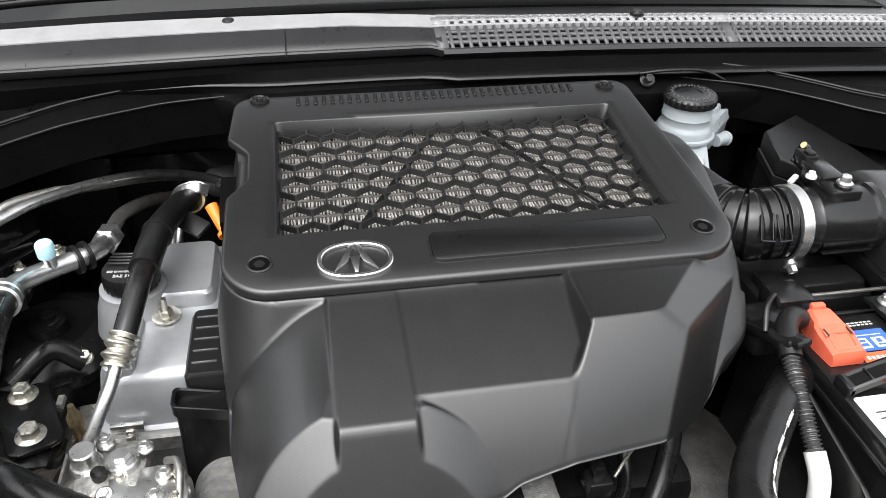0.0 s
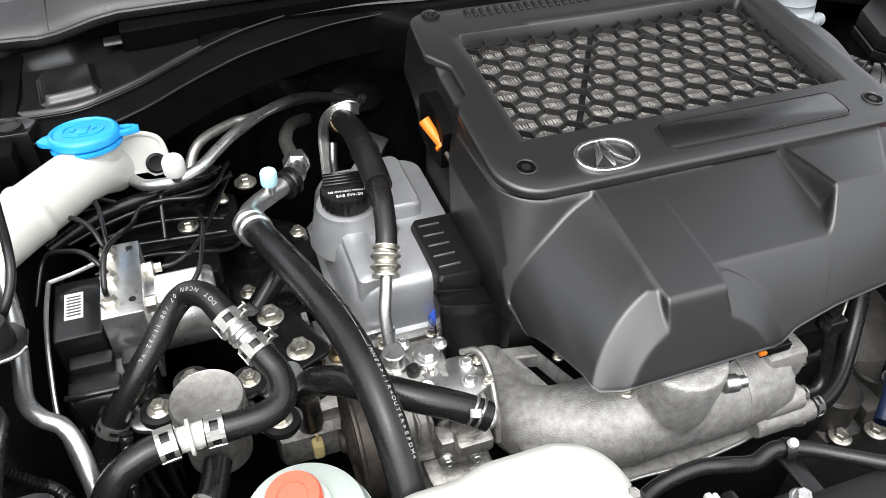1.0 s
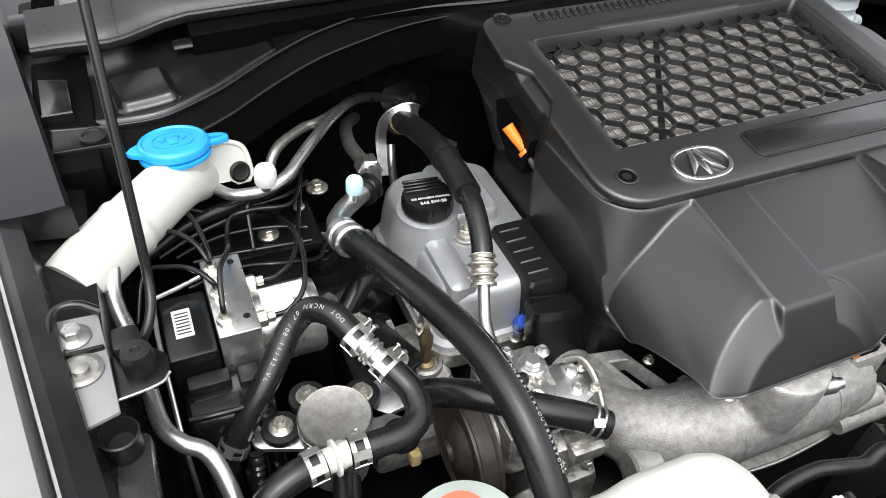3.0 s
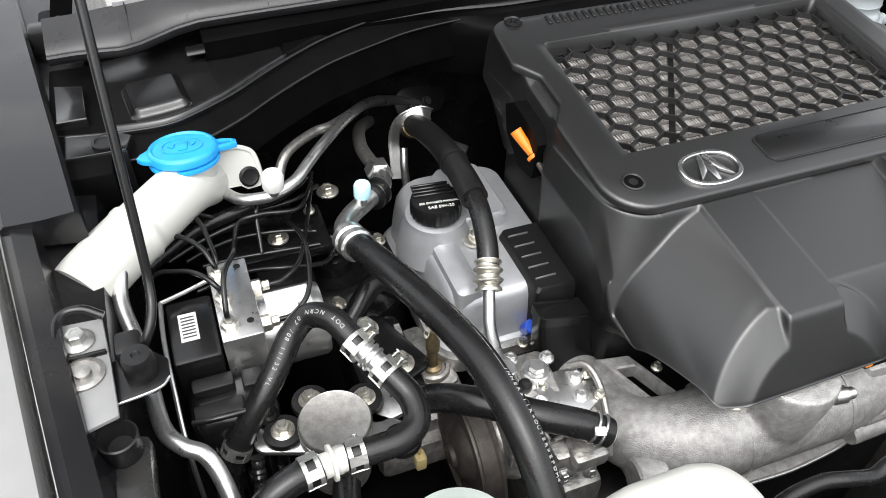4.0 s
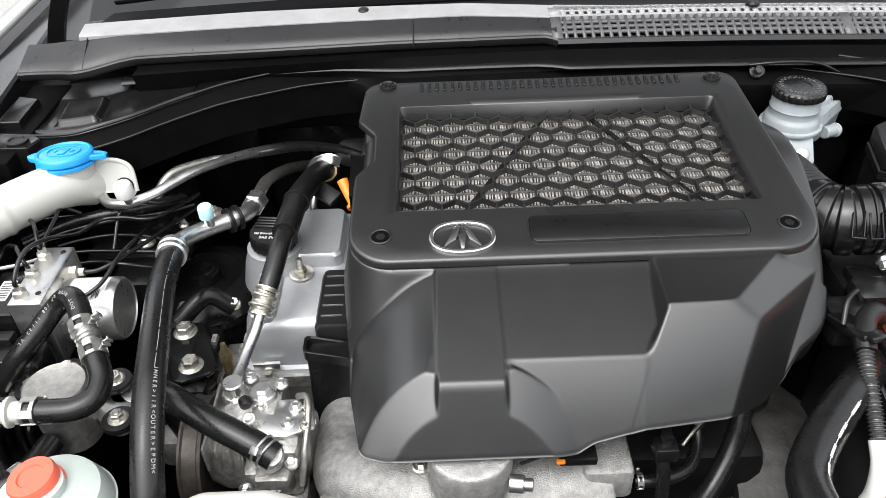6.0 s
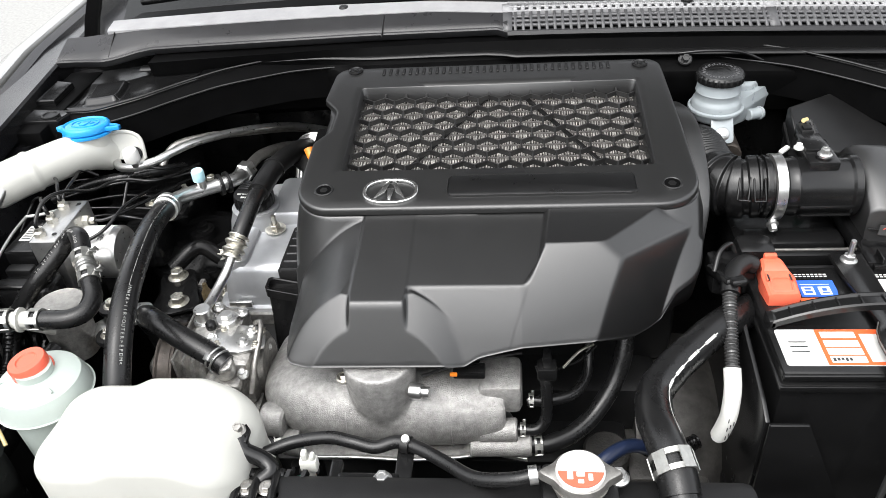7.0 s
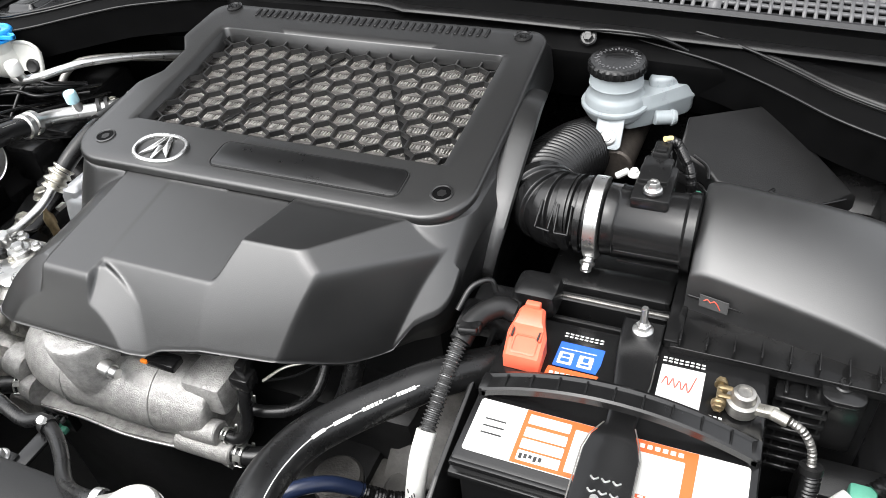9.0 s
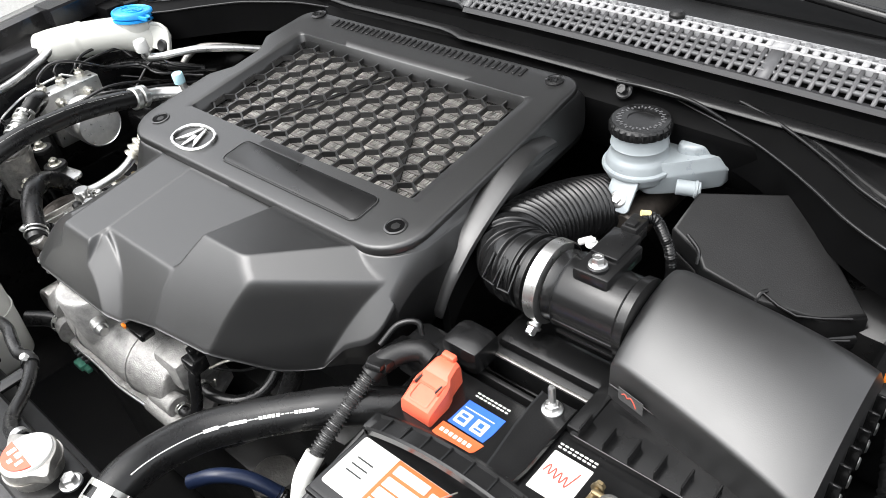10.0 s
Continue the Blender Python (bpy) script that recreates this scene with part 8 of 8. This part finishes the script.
for x0, x1, y0, y1 in ((-0.012, -0.007, -0.012, -0.004), (-0.004, 0.003, -0.009, -0.004), (0.006, 0.010, -0.013, -0.006), (-0.003, 0.002, -0.016, -0.012)):
    part("warning_mark", moved(plate(rounded(x0, x1, y0, y1, 0.0006), 0.0052, 0.0055, 0), pose(0.079, -0.347, 0.8955)), PAPER, rcap)
rad = thing("radiator", (0.0, -0.36, 0.50), "black radiator top tank behind the front panel", "radiator")
part("top_tank", joined(box(-0.24, 0.24, -0.385, -0.325, 0.80, 0.862, 0.012), box(0.045, 0.115, -0.375, -0.318, 0.85, 0.872, 0.006)), DARK, rad)
part("core", box(-0.24, 0.24, -0.372, -0.335, 0.46, 0.80, 0.002), CORE, rad)
part("fan_shroud", joined(box(-0.22, 0.22, -0.335, -0.300, 0.48, 0.79, 0.01)), DARK, rad)
of = hose("overflow_hose", [(0.046, -0.340, 0.884), (0.02, -0.343, 0.878), (-0.015, -0.333, 0.865), (-0.045, -0.310, 0.858), (-0.070, -0.293, 0.856), (-0.095, -0.283, 0.855), (-0.118, -0.286, 0.850), (-0.142, -0.282, 0.853), (-0.168, -0.276, 0.852), (-0.205, -0.278, 0.846), (-0.235, -0.29, 0.842)], 0.0068, "black rubber overflow hose along the radiator")
part("tie", lathe([(0.0072, -0.004), (0.0090, -0.004), (0.0090, 0.004), (0.0072, 0.004)], 18, (-0.086, -0.286, 0.855), (-1, 0.3, 0)), DARK, of)
part("tie_head", rod((-0.086, -0.286, 0.860), (-0.086, -0.289, 0.868), 0.004, 12), PAPER, of)
part("clamp", lathe([(0.007, -0.004), (0.0088, -0.004), (0.0088, 0.004), (0.007, 0.004)], 20, (0.038, -0.341, 0.882), (1, 0.1, 0.1)), ALU, of)
by = hose("bypass_hose", [(-0.290, -0.235, 0.768), (-0.268, -0.215, 0.763), (-0.248, -0.206, 0.758)], 0.0105, "short black bypass hose at the manifold")
clamp((-0.255, -0.208, 0.759), (1, 0.4, 0), 0.0107, by, 0.008)
solid("hose_clip", joined(box(-0.189, -0.171, -0.316, -0.304, 0.846, 0.862, 0.003), box(-0.186, -0.180, -0.314, -0.306, 0.860, 0.872, 0.002), box(-0.178, -0.173, -0.314, -0.306, 0.860, 0.868, 0.002), rod((-0.180, -0.310, 0.83), (-0.180, -0.310, 0.847), 0.004, 12)), WHITE, "small white plastic hose clip", "clip")
for p in ((-0.105, -0.328, 0.853), (0.115, -0.335, 0.872), (0.31, -0.40, 0.852)):
    bolt(p, size=0.0065, washer=0.010, label="small bright bolt on the radiator panel", mat=ALU)
lp = thing("front_strip", (-0.1, -0.37, 0.85), "satin black plastic cover strip over the radiator", "cover strip", kind="structure")
part("strip", joined(box(-0.60, -0.175, -0.56, -0.385, 0.845, 0.862, 0.006), plate([(-0.145, -0.56), (0.24, -0.56), (0.24, -0.388), (0.140, -0.388), (0.140, -0.350), (-0.145, -0.369)], 0.845, 0.866, 0.003), moved(box(-0.04, 0.04, -0.012, 0.012, 0, 0.014, 0.004), pose(-0.33, -0.42, 0.858))), TRIM, lp)
part("bracket", joined(box(-0.150, -0.09, -0.352, -0.318, 0.845, 0.853, 0.003), box(-0.095, -0.078, -0.35, -0.282, 0.845, 0.850, 0.002), box(-0.16, -0.148, -0.38, -0.30, 0.83, 0.85, 0.003)), SHINY, lp)
for i in range(5):
    part("slot", moved(box(-0.009, 0.009, -0.0035, 0.0035, 0, 0.0012, 0), pose(-0.30 + 0.03 * i, -0.40, 0.8622)), DARK, lp)
part("rail", loft([[(x, y + a, z) for a, z in ((-0.006, 0.846), (-0.006, 0.8565), (0.006, 0.8565), (0.006, 0.846))] for x, y in ((-0.140, -0.3655), (-0.08, -0.3615), (0.0, -0.355), (0.044, -0.351))]), TRIM, lp)
brk = thing("ribbed_bracket", (-0.21, -0.35, 0.84), "ribbed black steel bracket beside the coolant tank", "bracket")
part("base", loft([[(x, y, 0.846), (x, y, 0.850 + 0.10 * (y + 0.372)), (x2, y, 0.850 + 0.10 * (y + 0.372)), (x2, y, 0.846)] for y, x, x2 in ((-0.376, -0.245, -0.190), (-0.350, -0.238, -0.180), (-0.326, -0.228, -0.185))]), TRIM, brk)
for k in range(4):
    x = -0.239 + 0.0155 * k
    part("rib", loft([[(x + sh_x + a, y, 0.850 + 0.10 * (y + 0.372) + h) for a, h in ((-0.0035, -0.002), (-0.0022, 0.005), (0.0022, 0.005), (0.0035, -0.002))] for y, sh_x in ((-0.374, 0.0), (-0.355, 0.003), (-0.338, 0.009), (-0.322, 0.012))]), SHINY, brk)
part("flap", moved(box(-0.020, 0.020, -0.012, 0.012, -0.001, 0.001, 0.0008), pose(-0.160, -0.356, 0.846, 8, 4, 10)), TRIM, brk)
bolt((-0.165, -0.400, 0.847), size=0.007, washer=0.012, label="dull bolt sunk in the radiator panel", mat=STEEL)
gl = thing("harness_plug", (-0.232, -0.216, 0.69), "small green plug on black comb connector", "connector")
part("plug", joined(box(-0.244, -0.222, -0.222, -0.210, 0.694, 0.704, 0.003), box(-0.226, -0.214, -0.218, -0.210, 0.692, 0.700, 0.002)), GREENTIP, gl)
part("housing", box(-0.250, -0.210, -0.208, -0.196, 0.685, 0.715, 0.003), DARK, gl)
for k in range(4):
    part("tooth", box(-0.248 + 0.010 * k, -0.244 + 0.010 * k, -0.214, -0.206, 0.708, 0.714, 0.001, 1), GRILLEGREY, gl)
bh = thing("sensor_lead", (0.16, -0.20, 0.70), "blue black sensor lead with a corrugated sleeve", "wiring")
part("lead", sweep([(0.10, -0.245, 0.755), (0.125, -0.225, 0.765), (0.150, -0.205, 0.757), (0.175, -0.190, 0.735)], 0.008, 14, 8), material("blue black lead", (0.012, 0.02, 0.05), 0.35), bh)
part("sleeve", sweep([(0.172, -0.192, 0.737), (0.195, -0.18, 0.715), (0.215, -0.165, 0.70), (0.24, -0.15, 0.70)], corrugated(0.0075, 22, 0.002), 14, 18), SHINY, bh)
